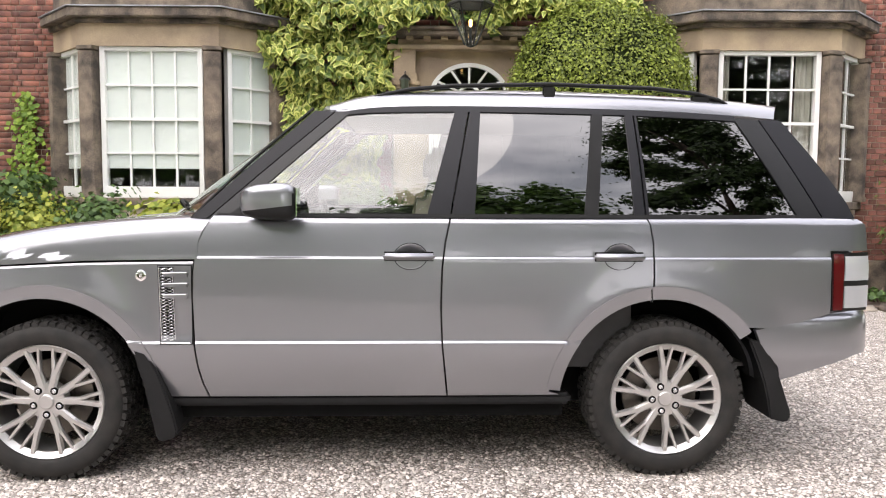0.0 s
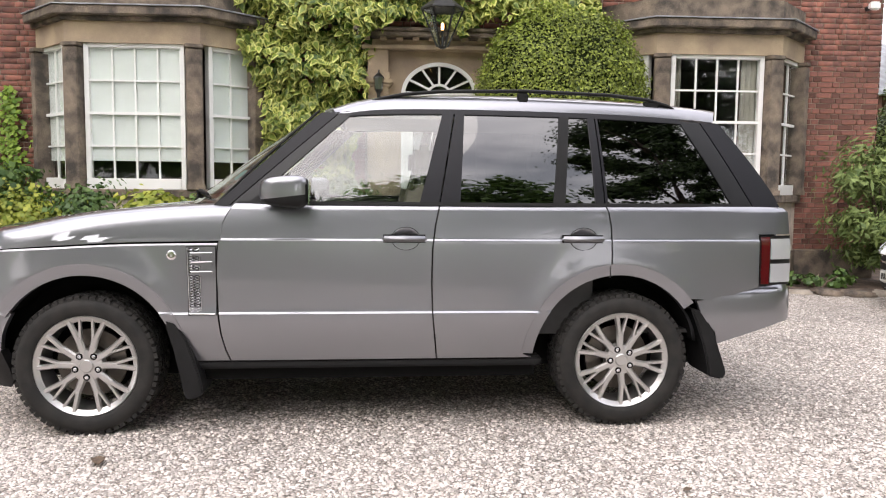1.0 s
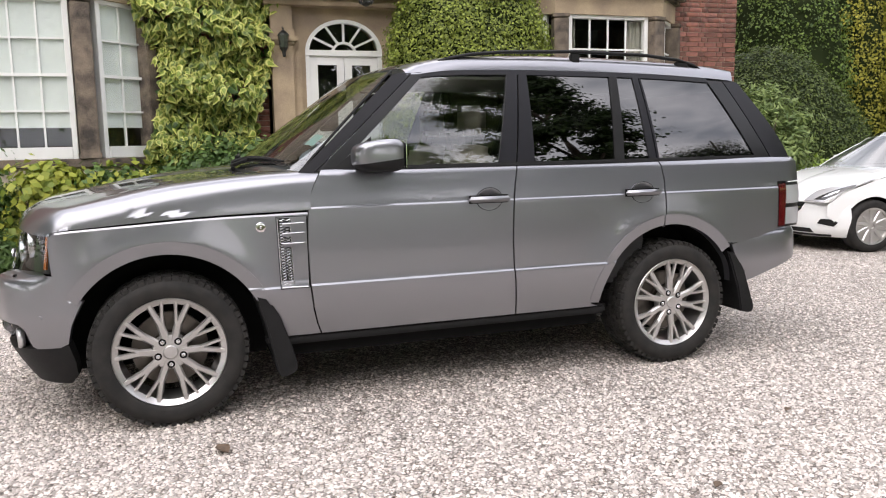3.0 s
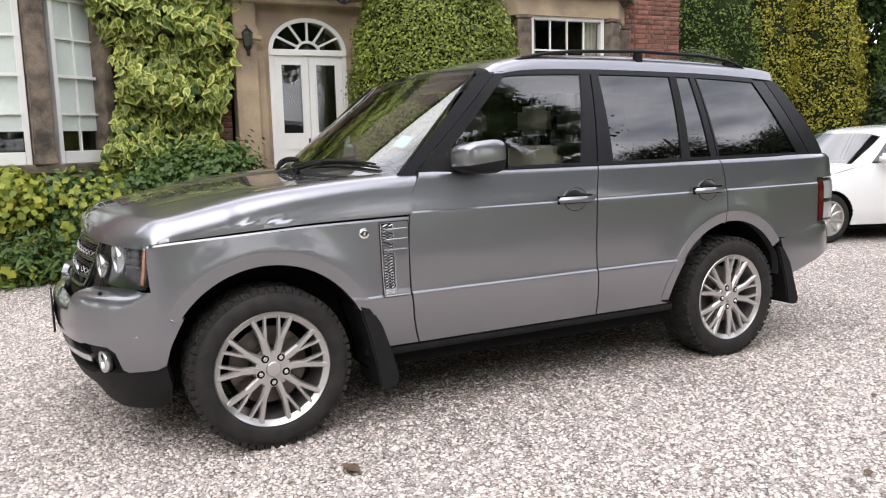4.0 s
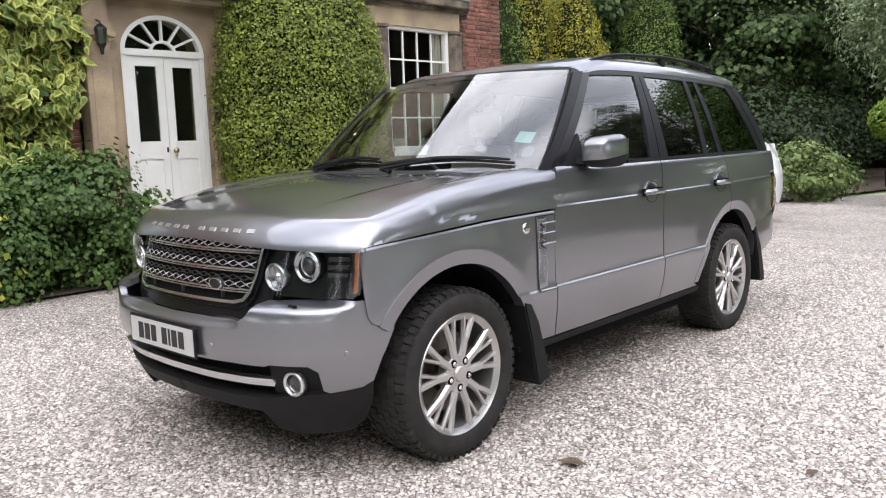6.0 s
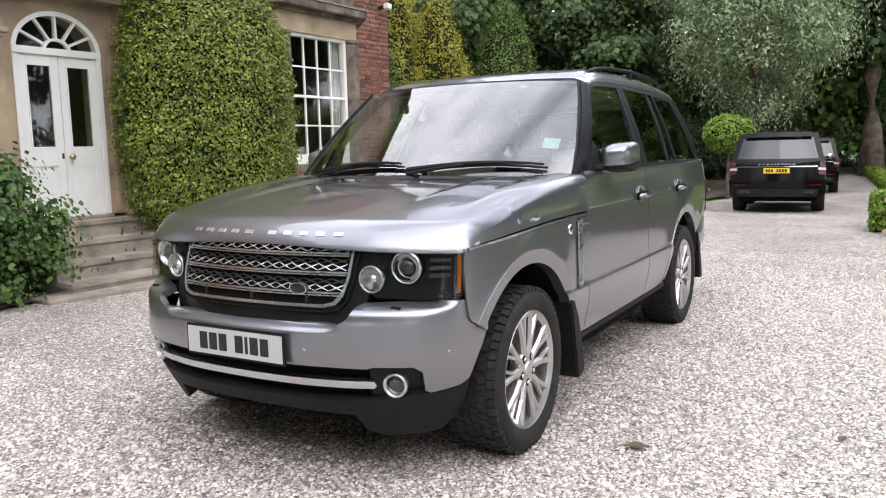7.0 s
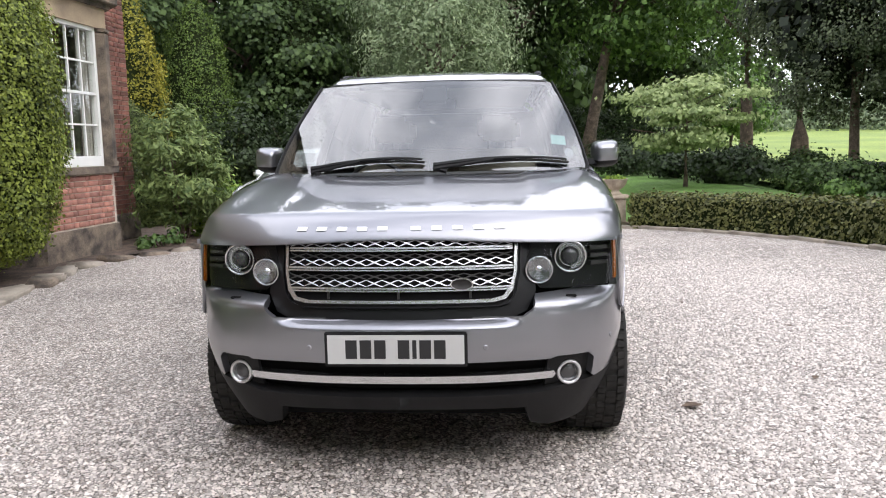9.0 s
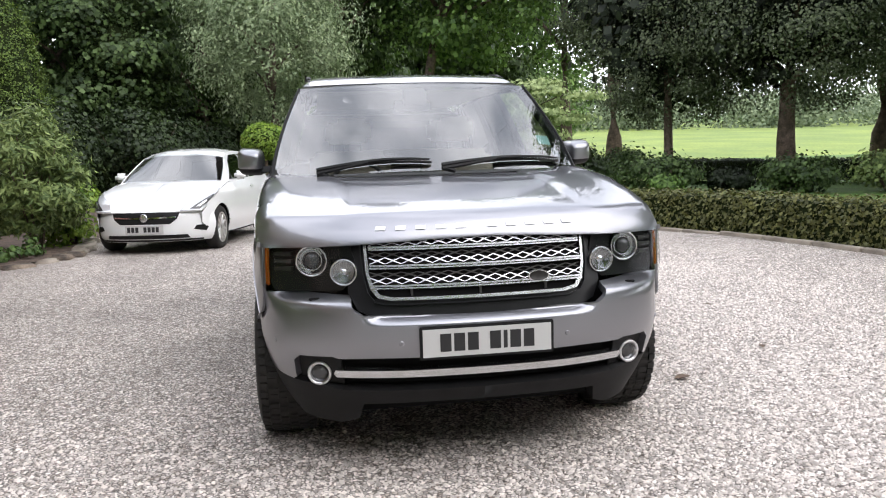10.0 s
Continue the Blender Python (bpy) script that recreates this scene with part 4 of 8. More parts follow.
# front bumper, laid round the nose
nose = [(2.295, 0.0), (2.285, 0.25), (2.245, 0.48), (2.185, 0.64), (2.10, 0.762), (1.99, 0.848), (1.90, 0.888), (1.80, 0.916)]
nose_len = [0.0]
for p, q in zip(nose, nose[1:]):
    nose_len.append(nose_len[-1] + math.hypot(q[0] - p[0], q[1] - p[1]))
nose_x = curve([(-nose_len[1], nose[1][0])] + [(s, p[0]) for s, p in zip(nose_len, nose)])
nose_y = curve([(-nose_len[1], -nose[1][1])] + [(s, p[1]) for s, p in zip(nose_len, nose)])
bumper_in = curve([(0.25, -0.12), (0.33, -0.075), (0.42, -0.035), (0.5, -0.012), (0.58, 0.0), (0.66, -0.003), (0.715, -0.007), (0.735, -0.014), (0.748, -0.032), (0.757, -0.065), (0.768, -0.12)])


def bumper(u, z):
    a = abs(u)
    x, y = nose_x(a), nose_y(a)
    d = 0.01
    tx, ty = nose_x(a + d) - nose_x(a - d), nose_y(a + d) - nose_y(a - d)
    n = math.hypot(tx, ty)
    k = bumper_in(z)
    k -= 0.055 * min(1.0, max(0.0, (z - 0.652) / 0.032)) ** 2.2 * (1 - ease(a, 0.38, 0.50))
    if z > 0.62:
        e = ease(a, 0.84, 1.0)
        k = k * (1 - e) - 0.003 * e
    return (x + ty / n * k, (y - tx / n * k) * (1 if u >= 0 else -1), z)


half = [(0.0, 0.525), (0.45, 0.525), (0.60, 0.522), (0.625, 0.53), (0.78, 0.525), (0.82, 0.50), (0.835, 0.42), (0.86, 0.408), (1.0, 0.42), (1.045, 0.44), (1.075, 0.53), (1.11, 0.60), (1.135, 0.646), (1.07, 0.658), (1.035, 0.672), (1.022, 0.70), (1.012, 0.766), (0.95, 0.768), (0.70, 0.766), (0.575, 0.764), (0.55, 0.755), (0.525, 0.715), (0.49, 0.695), (0.42, 0.688), (0.2, 0.684), (0.0, 0.683)]
full = half + [(-u, z) for u, z in half[-2:0:-1]]
skin("front_bumper", full, bumper, M["paint"], car, step=0.04, thick=0.03, vs=(0.655, 0.662, 0.668, 0.674, 0.68, 0.72, 0.735, 0.743, 0.75, 0.756, 0.761), flip=False)
valance = [(0.0, 0.378), (0.6, 0.378), (0.70, 0.40), (0.85, 0.406), (1.0, 0.416), (1.045, 0.436), (1.055, 0.34), (1.04, 0.262), (0.98, 0.215), (0.66, 0.208), (0.56, 0.235), (0.52, 0.312), (0.3, 0.318), (0.0, 0.318)]
skin("lower_valance", valance + [(-u, z) for u, z in valance[-2:0:-1]], bumper, M["black_trim"], car, step=0.05, thick=0.05)
back_in = lambda u, z: (bumper(u, z)[0] - 0.06, bumper(u, z)[1] * 0.97, z)
skin("intake", [(-0.86, 0.36), (0.86, 0.36), (0.86, 0.55), (-0.86, 0.55)], back_in, M["dark"], car, step=0.08, rim=False)
bar_in = lambda u, z: (bumper(u, z)[0] - 0.006, bumper(u, z)[1], z)
skin("intake_bar", [(-0.62, 0.437), (0.62, 0.437), (0.63, 0.452), (0.62, 0.468), (-0.62, 0.468), (-0.63, 0.452)], bar_in, M["satin"], car, step=0.05, thick=0.03)

# ---- plants ----
def crown_points(n, rng, centre, radii, clumps, spread, shell=0.55, flat=1.0):
    """Leaf places in clumps spread over an ellipsoid, uneven and with gaps; and the way each leaf faces."""
    d = sphere_points(clumps, rng)
    r = shell + (1 - shell) * rng.random(clumps) ** 0.6
    cc = d * r[:, None] * np.asarray(radii)
    who = rng.integers(0, clumps, n)
    size = (0.6 + 0.8 * rng.random(clumps))[who][:, None]
    off = rng.normal(size=(n, 3)) * spread * size * np.array([1, 1, 0.55 * flat])
    p = cc[who] + off
    nrm = off / spread * 0.5 + p / np.asarray(radii) * 0.5 + rng.normal(size=(n, 3)) * 0.45 + np.array([0, 0, 0.6])
    return p + np.asarray(centre), nrm


def tree(name, x, y, h, trunk_r, crown_z, radii, n, leaf, mat, label, seed, clumps=60, spread=0.5, limbs=7, category="tree", shell=0.55, lean_x=0.0, low=0.15, flat=1.0, hang=False, turn=0.0, core=0):
    rng = np.random.default_rng(seed)
    z0 = fall(x, y) - 0.03
    t = thing(name, pose(x, y, z0, 0, 0, turn), label, category)
    bm = bmesh.new()
    k = 7
    pts = [(lean_x * (i / k) ** 1.5 + 0.15 * trunk_r * math.sin(i * 1.7 + seed), 0.15 * trunk_r * math.cos(i * 2.1 + seed), -0.05 + h * 0.85 * i / k) for i in range(k + 1)]
    tube(bm, pts, [trunk_r * (1.3 if i == 0 else 1.0) * (1 - 0.75 * i / k) for i in range(k + 1)], 10)
    for i in range(limbs):
        a = 2.4 * i + seed
        zb = crown_z - radii[2] * 0.8 + (radii[2] * 1.1) * i / max(1, limbs)
        zb = min(max(0.25 * h if h > 4 else 0.4, zb), h * 0.75)
        base = Vector((lean_x * (zb / (h * 0.85)) ** 1.5, 0, zb))
        tip = Vector((lean_x + radii[0] * 0.75 * math.cos(a), radii[1] * 0.75 * math.sin(a), zb + radii[2] * 0.4))
        mid = (base + tip) / 2 + Vector((0, 0, radii[2] * 0.08))
        tube(bm, [base, mid, tip], [trunk_r * 0.4, trunk_r * 0.22, 0.015], 6)
    part("trunk", bm, M["old_bark" if trunk_r > 0.44 else "bark"], t, smooth=True)
    p, nrm = crown_points(n, rng, (lean_x, 0, crown_z), radii, clumps, spread, shell, flat)
    p[:, 2] = np.maximum(p[:, 2], low)
    if core:
        keep = p[:, 2] > crown_z - 0.80 * radii[2] + 0.35 * np.sin(p[:, 0] * 2.3 + p[:, 1])
        p, nrm, n = p[keep], nrm[keep], int(keep.sum())
    s = leaf * (0.6 + 0.8 * rng.random((n, 1))) * np.array([[1.0, 1.0, 1.0]])
    spin = rng.random(n) * 6.28
    if hang:
        s = s * np.array([[0.6, 1.5, 1.0]])
        p[:, 2] -= rng.random(n) ** 2 * 0.9
        spin = rng.normal(size=n) * 0.9
    scatter("crown", LEAF_V, LEAF_F, p, turns(nrm, spin, rng), s, M[mat], parent=t)
    # large near-black leaves stand for the shade inside the crown
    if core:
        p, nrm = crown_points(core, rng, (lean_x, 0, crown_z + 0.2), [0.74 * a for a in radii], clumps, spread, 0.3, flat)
        scatter("inner_foliage", LEAF_V, LEAF_F, p, turns(nrm, rng.random(core) * 6.28, rng), 0.34 * np.ones((core, 3)), M["shade_dark"], parent=t)
    return t


def sample_faces(bm, n, rng):
    """Places spread evenly over a mesh's faces, with their normals."""
    bmesh.ops.triangulate(bm, faces=bm.faces)
    tri = np.array([[v.co[:] for v in f.verts] for f in bm.faces])
    nn = np.cross(tri[:, 1] - tri[:, 0], tri[:, 2] - tri[:, 0])
    area = np.linalg.norm(nn, axis=1)
    pick = rng.choice(len(tri), n, p=area / area.sum())
    a, b = rng.random((n, 1)), rng.random((n, 1))
    flip = (a + b > 1)
    a, b = np.where(flip, 1 - a, a), np.where(flip, 1 - b, b)
    t = tri[pick]
    return t[:, 0] + a * (t[:, 1] - t[:, 0]) + b * (t[:, 2] - t[:, 0]), nn[pick] / np.maximum(area[pick][:, None], 1e-9)


def clipped(name, bm, n, leaf, mat, label, category, seed, depth=0.05, group="", kind="", lumps=0.05, loose=0.5, at=None):
    """A clipped bush: a dark core and a coat of small leaves with a slightly uneven face."""
    rng = np.random.default_rng(seed)
    t = thing(name, at or Matrix(), label, category, group, kind)
    bmesh.ops.recalc_face_normals(bm, faces=bm.faces)
    p, nrm = sample_faces(bm, n, rng)
    low = np.array([noise.noise(Vector(q) * 2.1) + 0.6 * noise.noise(Vector(q) * 6.0) for q in p])[:, None]
    p = p + nrm * (low * lumps + rng.normal(size=(n, 1)) * depth - depth * 0.3)
    nr = nrm + rng.normal(size=(n, 3)) * loose + np.array([0, 0, 0.35])
    s = leaf * (0.6 + 0.8 * rng.random((n, 1))) * np.ones((1, 3))
    scatter("foliage", LEAF_V, LEAF_F, p, turns(nr, rng.random(n) * 6.28, rng), s, M[mat], parent=t)
    # shade between the leaves: a dark sheet set in behind them
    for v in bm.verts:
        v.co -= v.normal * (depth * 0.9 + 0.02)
    part("shade_core", bm, M["core"], t)
    return t


def path_prism(pts, w, h, foot=None):
    """A hedge body along plan points: a rounded strip w thick and h high, its foot on the ground."""
    bm = bmesh.new()
    rows = []
    p = [Vector((a, b)) for a, b in pts]
    for i, q in enumerate(p):
        d = (p[min(i + 1, len(p) - 1)] - p[max(i - 1, 0)]).normalized()
        n = Vector((-d.y, d.x))
        z = drive_fall(q.x) if foot is None else foot
        rows.append([bm.verts.new((q.x + n.x * a, q.y + n.y * a, z + b)) for a, b in ((-w / 2, 0.02), (-w / 2, h - 0.06), (-w / 2 + 0.06, h), (w / 2 - 0.06, h), (w / 2, h - 0.06), (w / 2, 0.02))])
    for a, b in zip(rows, rows[1:]):
        for k in range(5):
            bm.faces.new((a[k], a[k + 1], b[k + 1], b[k]))
    bm.faces.new(rows[0])
    bm.faces.new(rows[-1][::-1])
    bmesh.ops.recalc_face_normals(bm, faces=bm.faces)
    bm.normal_update()
    return bm


def bush(name, x, y, h, rx, ry, n, leaf, mat, label, seed, clumps=40, category="shrub", spread=0.16, shape=(1.0, 1.0, 1.0), z0=None, kind=""):
    """A loose shrub: a few stems and clumps of leaves down to the ground."""
    rng = np.random.default_rng(seed)
    t = thing(name, pose(x, y, fall(x, y) if z0 is None else z0), label, category, kind=kind)
    bm = bmesh.new()
    for i in range(7):
        a = 2.4 * i + seed
        tube(bm, [(0.05 * math.cos(a), 0.05 * math.sin(a), -0.02), (0.3 * rx * math.cos(a), 0.3 * ry * math.sin(a), 0.4 * h), (0.65 * rx * math.cos(a), 0.65 * ry * math.sin(a), 0.8 * h)], [0.025, 0.015, 0.005], 5)
    part("stem", bm, M["bark"], t)
    p, nrm = crown_points(n, rng, (0, 0, h * 0.5), (rx, ry, h * 0.5), clumps, spread * min(1.0, h), 0.45)
    p[:, 2] = np.maximum(p[:, 2], 0.03)
    s = leaf * (0.6 + 0.8 * rng.random((n, 1))) * np.asarray(shape)[None]
    scatter("foliage", LEAF_V, LEAF_F, p, turns(nrm, rng.random(n) * 6.28, rng), s, M[mat], parent=t)
    return t


# trees along the drive, in the wood and on the lawn
far_trees = [
    # x, y, height, trunk, crown centre, radii, leaves, leaf size, foliage, lean
    (26, 14.6, 13, 0.30, 6.8, (3.6, 3.6, 6.4), 34000, 0.18, "gloom", 0),
    (27, 17.5, 15, 0.30, 8.0, (4.5, 4.5, 7.5), 34000, 0.17, "gloom", 0),
    (20, 21, 15, 0.30, 8.0, (4.5, 4.5, 7.5), 34000, 0.17, "gloom", 0),
    (24, 7.7, 11, 0.22, 6.2, (2.8, 2.8, 3.6), 40000, 0.095, "willow", 0),
    (34, 12, 17, 0.4, 9.0, (5.0, 5.0, 8.5), 24000, 0.27, "gloom", 0),
    (37, 5.1, 19, 0.46, 12.0, (4.0, 4.0, 7.0), 18000, 0.28, "gloom", 0),
    (43, 7.5, 20, 0.4, 9.0, (5.5, 5.0, 8.5), 22000, 0.3, "oak", 0),
    (34, 1.6, 15, 0.34, 9.9, (4.9, 4.9, 4.8), 22000, 0.23, "oak", 3.0),
    (40, -3.4, 15, 0.4, 8.8, (3.9, 3.9, 5.4), 11000, 0.25, "gloom", 0),
    (48, -8.5, 7.5, 0.2, 4.6, (3.4, 3.4, 2.9), 8000, 0.24, "oak", 0),
    (29, -4.6, 14, 0.30, 9.3, (3.0, 3.0, 4.8), 5200, 0.17, "oak", 0),
    (26.5, -5.95, 13.3, 0.34, 8.3, (2.6, 2.6, 4.9), 22000, 0.10, "dim_yew", 0),
    (17.6, -4.6, 10.4, 0.15, 5.3, (2.6, 2.6, 4.0), 52000, 0.07, "dim_yew", 0.6),
    (15.2, -7.0, 11.4, 0.27, 5.45, (3.1, 2.6, 3.9), 60000, 0.07, "dim_yew", 0),
    (18.6, -12.4, 12.5, 0.36, 6.9, (3.0, 3.0, 4.9), 34000, 0.09, "dim_yew", 0),
    (12, -14.0, 12.5, 0.30, 6.4, (3.8, 3.8, 5.0), 12000, 0.24, "gloom", 0),
    (50, 16, 22, 0.4, 10.0, (7, 7, 10), 9000, 0.6, "gloom", 0),
    (55, 4, 22, 0.4, 10.0, (7, 7, 10), 16000, 0.6, "gloom", 0),
    (60, -1.5, 17, 0.4, 8.5, (5, 5, 8.5), 9000, 0.5, "gloom", 0),
    (40, 22, 22, 0.4, 10.0, (7, 7, 10), 9000, 0.6, "gloom", 0),
    (30, 26, 20, 0.4, 10.0, (7, 7, 10), 9000, 0.6, "gloom", 0),
    # behind the turning circle, mirrored in the car
    (4.2, -16, 17, 0.30, 9.6, (4.6, 3.8, 7.4), 12000, 0.34, "oak", 0),
    (9.8, -8.3, 20, 0.3, 13.0, (2.9, 2.9, 7.6), 26000, 0.2, "gloom", 0),
    (-3.5, -17, 10.5, 0.30, 6.0, (4.6, 3.6, 4.4), 8000, 0.34, "oak", 0),
    (-10, -19, 10, 0.34, 6.0, (4.6, 4.4, 4.2), 8000, 0.36, "oak", 0),
    (-18, -26, 13, 0.34, 6.4, (5.6, 5.4, 5.0), 8000, 0.4, "oak", 0),
    # unseen trees added to the west: they block low sky from the car's nose
    (-19, -12, 15, 0.34, 8.0, (5.0, 5.0, 6.4), 9000, 0.42, "gloom", 0),
    (-22, -4, 17, 0.36, 8.6, (5.0, 5.0, 7.4), 9000, 0.45, "gloom", 0),
    (-21, 4, 16, 0.36, 8.2, (5.0, 4.8, 7.0), 9000, 0.45, "oak", 0),
    (-22, 12, 17, 0.36, 8.6, (5.0, 5.0, 7.4), 9000, 0.45, "gloom", 0),
    (-17, 19, 14, 0.34, 7.4, (4.8, 4.8, 6.0), 8000, 0.42, "oak", 0),
]
for i, (x, y, h, r, cz, rad, n, leaf, mat, ln) in enumerate(far_trees):
    words = {"gloom": "tall dark evergreen garden tree with a bare trunk", "dim_yew": "dark spreading yew tree on the lawn", "oak": "tall broad-leaved tree in full green leaf", "willow": "drooping silver-green tree beside the drive"}[mat]
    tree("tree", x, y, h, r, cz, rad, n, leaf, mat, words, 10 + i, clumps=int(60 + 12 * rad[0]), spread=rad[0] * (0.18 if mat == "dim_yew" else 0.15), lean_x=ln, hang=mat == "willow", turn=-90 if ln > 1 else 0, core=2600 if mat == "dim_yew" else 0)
tree("small_tree", 14.1, 0.55, 2.8, 0.05, 1.72, (1.7, 1.7, 0.85), 8500, 0.09, "pale_leaf", "small pale-leaved tree with layered boughs on the lawn", 77, clumps=34, spread=0.27, limbs=8, flat=0.35)

# clipped yew against the house
bm = bmesh.new()
lathe(bm, [(0.35, 0.28), (0.72, 0.42), (0.95, 0.85), (1.03, 1.5), (1.02, 2.2), (0.95, 2.75), (0.82, 3.15), (0.6, 3.42), (0.3, 3.56), (0.0, 3.6)], 40, Matrix.Translation((2.24, 10.02, 0)) @ Matrix.Diagonal((1.10, 0.88, 1, 1)))
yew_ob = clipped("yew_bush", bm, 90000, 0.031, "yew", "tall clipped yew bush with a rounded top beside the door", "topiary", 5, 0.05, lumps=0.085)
bm = bmesh.new()
tube(bm, [(2.2, 10.0, 0.0), (2.25, 10.02, 0.6)], [0.09, 0.07], 8)
tube(bm, [(2.0, 9.9, 0.0), (1.8, 9.85, 0.7)], [0.04, 0.03], 6)
part("stem", bm, M["bark"], yew_ob)
# broad clipped dome beyond the house
bm = bmesh.new()
lathe(bm, [(2.2, 0.05), (2.3, 0.6), (2.15, 1.2), (1.75, 1.9), (1.25, 2.5), (0.75, 2.95), (0.35, 3.15), (0.0, 3.2)], 40, Matrix.Translation((9.95, 13.6, -0.1)))
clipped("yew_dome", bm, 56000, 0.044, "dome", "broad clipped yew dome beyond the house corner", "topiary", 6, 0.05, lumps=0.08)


def conifer(x, y, h, r, mat, n, seed, words, gaps=0.12, leaf=0.06):
    bm = bmesh.new()
    lathe(bm, [(r * 0.55, 0.3), (r * 0.95, 0.16 * h), (r, 0.4 * h), (r * 0.85, 0.65 * h), (r * 0.55, 0.85 * h), (0.0, h)], 20, Matrix.Translation((x, y, fall(x, y))))
    return clipped("conifer", bm, n, leaf, mat, words, "conifer", seed, 0.1, "conifers beyond the house", lumps=gaps * 2.5, loose=0.7)


conifer(13.2, 17.0, 7.2, 1.7, "conifer", 24000, 31, "dark green conifer beyond the house")
conifer(15.0, 16.8, 8.2, 1.15, "golden", 27000, 32, "tall golden conifer beyond the house")
conifer(16.8, 16.0, 6.6, 1.05, "golden", 24000, 33, "golden conifer with a split top")
conifer(20.3, 15.4, 6.9, 1.15, "conifer", 28000, 34, "slim green conifer in front of the wood")
conifer(25.0, 13.6, 8.6, 1.5, "gloom", 26000, 35, "slim green conifer in front of the wood")

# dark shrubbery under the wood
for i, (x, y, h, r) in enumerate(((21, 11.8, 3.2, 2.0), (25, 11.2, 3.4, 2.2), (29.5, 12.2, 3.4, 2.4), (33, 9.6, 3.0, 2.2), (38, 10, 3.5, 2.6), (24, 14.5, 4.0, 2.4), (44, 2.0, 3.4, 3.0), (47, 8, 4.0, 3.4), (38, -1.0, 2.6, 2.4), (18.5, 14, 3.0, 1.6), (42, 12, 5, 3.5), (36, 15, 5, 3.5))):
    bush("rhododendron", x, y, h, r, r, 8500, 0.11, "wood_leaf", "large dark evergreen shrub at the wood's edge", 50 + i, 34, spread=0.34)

# ivy on the house, cream-edged leaves hanging point down
ring = [(0, -0.72), (0.22, -0.2), (0.35, 0.16), (0.14, 0.4), (-0.14, 0.4), (-0.35, 0.16), (-0.22, -0.2)]
IVY_V = [(x, y, -0.10 * abs(x) * 2) for x, y in ring] + [(x * 0.62, y * 0.62, 0.03 - 0.04 * abs(x)) for x, y in ring] + [(0, 0, 0.05)]
IVY_F = [(i, (i + 1) % 7, 7 + i) for i in range(7)] + [((i + 1) % 7, 7 + (i + 1) % 7, 7 + i) for i in range(7)] + [(7 + i, 7 + (i + 1) % 7, 14) for i in range(7)]
IVY_S = [0] * 14 + [1] * 7


def ivy_sheet(name, n, draw, size, label, seed, up=0.45, out=(0, -1)):
    """Ivy over a wall or bank: draw(rng, n) gives the places."""
    rng = np.random.default_rng(seed)
    p = draw(rng, n)
    nrm = np.tile(np.array([out[0], out[1], up]), (len(p), 1)) + rng.normal(size=(len(p), 3)) * np.array([0.6, 0.3, 0.5])
    s = size * (0.55 + 0.75 * rng.random((len(p), 1))) * np.ones((1, 3))
    ob = scatter(name, IVY_V, IVY_F, p, turns(nrm, rng.normal(size=len(p)) * 0.6, rng), s, [M["leaf_cream"], M["leaf_green"]], IVY_S)
    return tagged(ob, label, "ivy", kind="stuff")


def wall_ivy(rng, n):
    out = []
    while len(out) < n:
        x, z = rng.uniform(-2.15, 2.75), rng.uniform(0.75, 4.9)
        v = noise.noise(Vector((x * 1.6, 3.0, z * 1.6))) * 0.16 + noise.noise(Vector((x * 4, 9.0, z * 4))) * 0.05
        right = -0.43 + 0.10 * math.sin(z * 3.1) + (0.25 if z > 3.0 else 0)
        low = z < 3.42 + 0.09 * math.sin(x * 5.0) + 0.06 * math.sin(x * 11)
        if x > right and low:
            continue
        left = -1.88 - 0.16 * math.sin(z * 2.3) - (0.12 if z > 3.5 else 0)
        if x < left:
            continue
        if z < 1.0 and rng.random() < 0.4:
            continue
        d = 0.16 + 0.5 * max(0, v) + 0.12 * rng.random() + (0.14 if z > 3.35 and x > -0.3 else 0) - (0.1 if v < -0.08 else 0)
        if z > 3.2 and x > -0.45:
            d += 0.22
        lay = 0.11 * math.sin(z * 8 + x * 2 + 9 * v) + 0.05 * rng.normal()
        if noise.noise(Vector((x * 3.1, 5.0, z * 3.6))) < -0.22 and rng.random() < 0.75:
            continue
        out.append((x, WALL_Y - 0.03 - max(0.04, d + lay), z))
    return np.array(out)


ivy_sheet("wall_ivy", 10500, wall_ivy, 0.125, "cream-edged ivy covering the house wall and over the door", 3)


def inner_ivy(rng, n):
    p = wall_ivy(rng, n)
    p[:, 1] = np.minimum(p[:, 1] + 0.14, WALL_Y - 0.03)
    return p


# darker leaves stand for the shadow in the ivy's gaps
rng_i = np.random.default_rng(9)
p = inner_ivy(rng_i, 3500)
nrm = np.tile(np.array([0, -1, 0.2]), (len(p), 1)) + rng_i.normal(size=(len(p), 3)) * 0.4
tagged(scatter("ivy_understory", LEAF_V, LEAF_F, p, turns(nrm, rng_i.random(len(p)) * 6.28, rng_i), 0.13 * np.ones((len(p), 3)), M["shrub"]), "darker ivy leaves against the wall, deepening the shade behind", "ivy", kind="stuff")


def bank_ivy(rng, n):
    x = rng.uniform(-5.0, -1.8, n)
    y = rng.uniform(9.25, 9.95, n)
    top = 0.98 - 0.9 * np.clip((9.62 - y) / 0.4, 0, 1) ** 2 + 0.06 * np.sin(x * 6) - 0.12 * (x < -3.4)
    return np.stack([x, y, top * (0.55 + 0.45 * rng.random(n) ** 0.35)], axis=1)


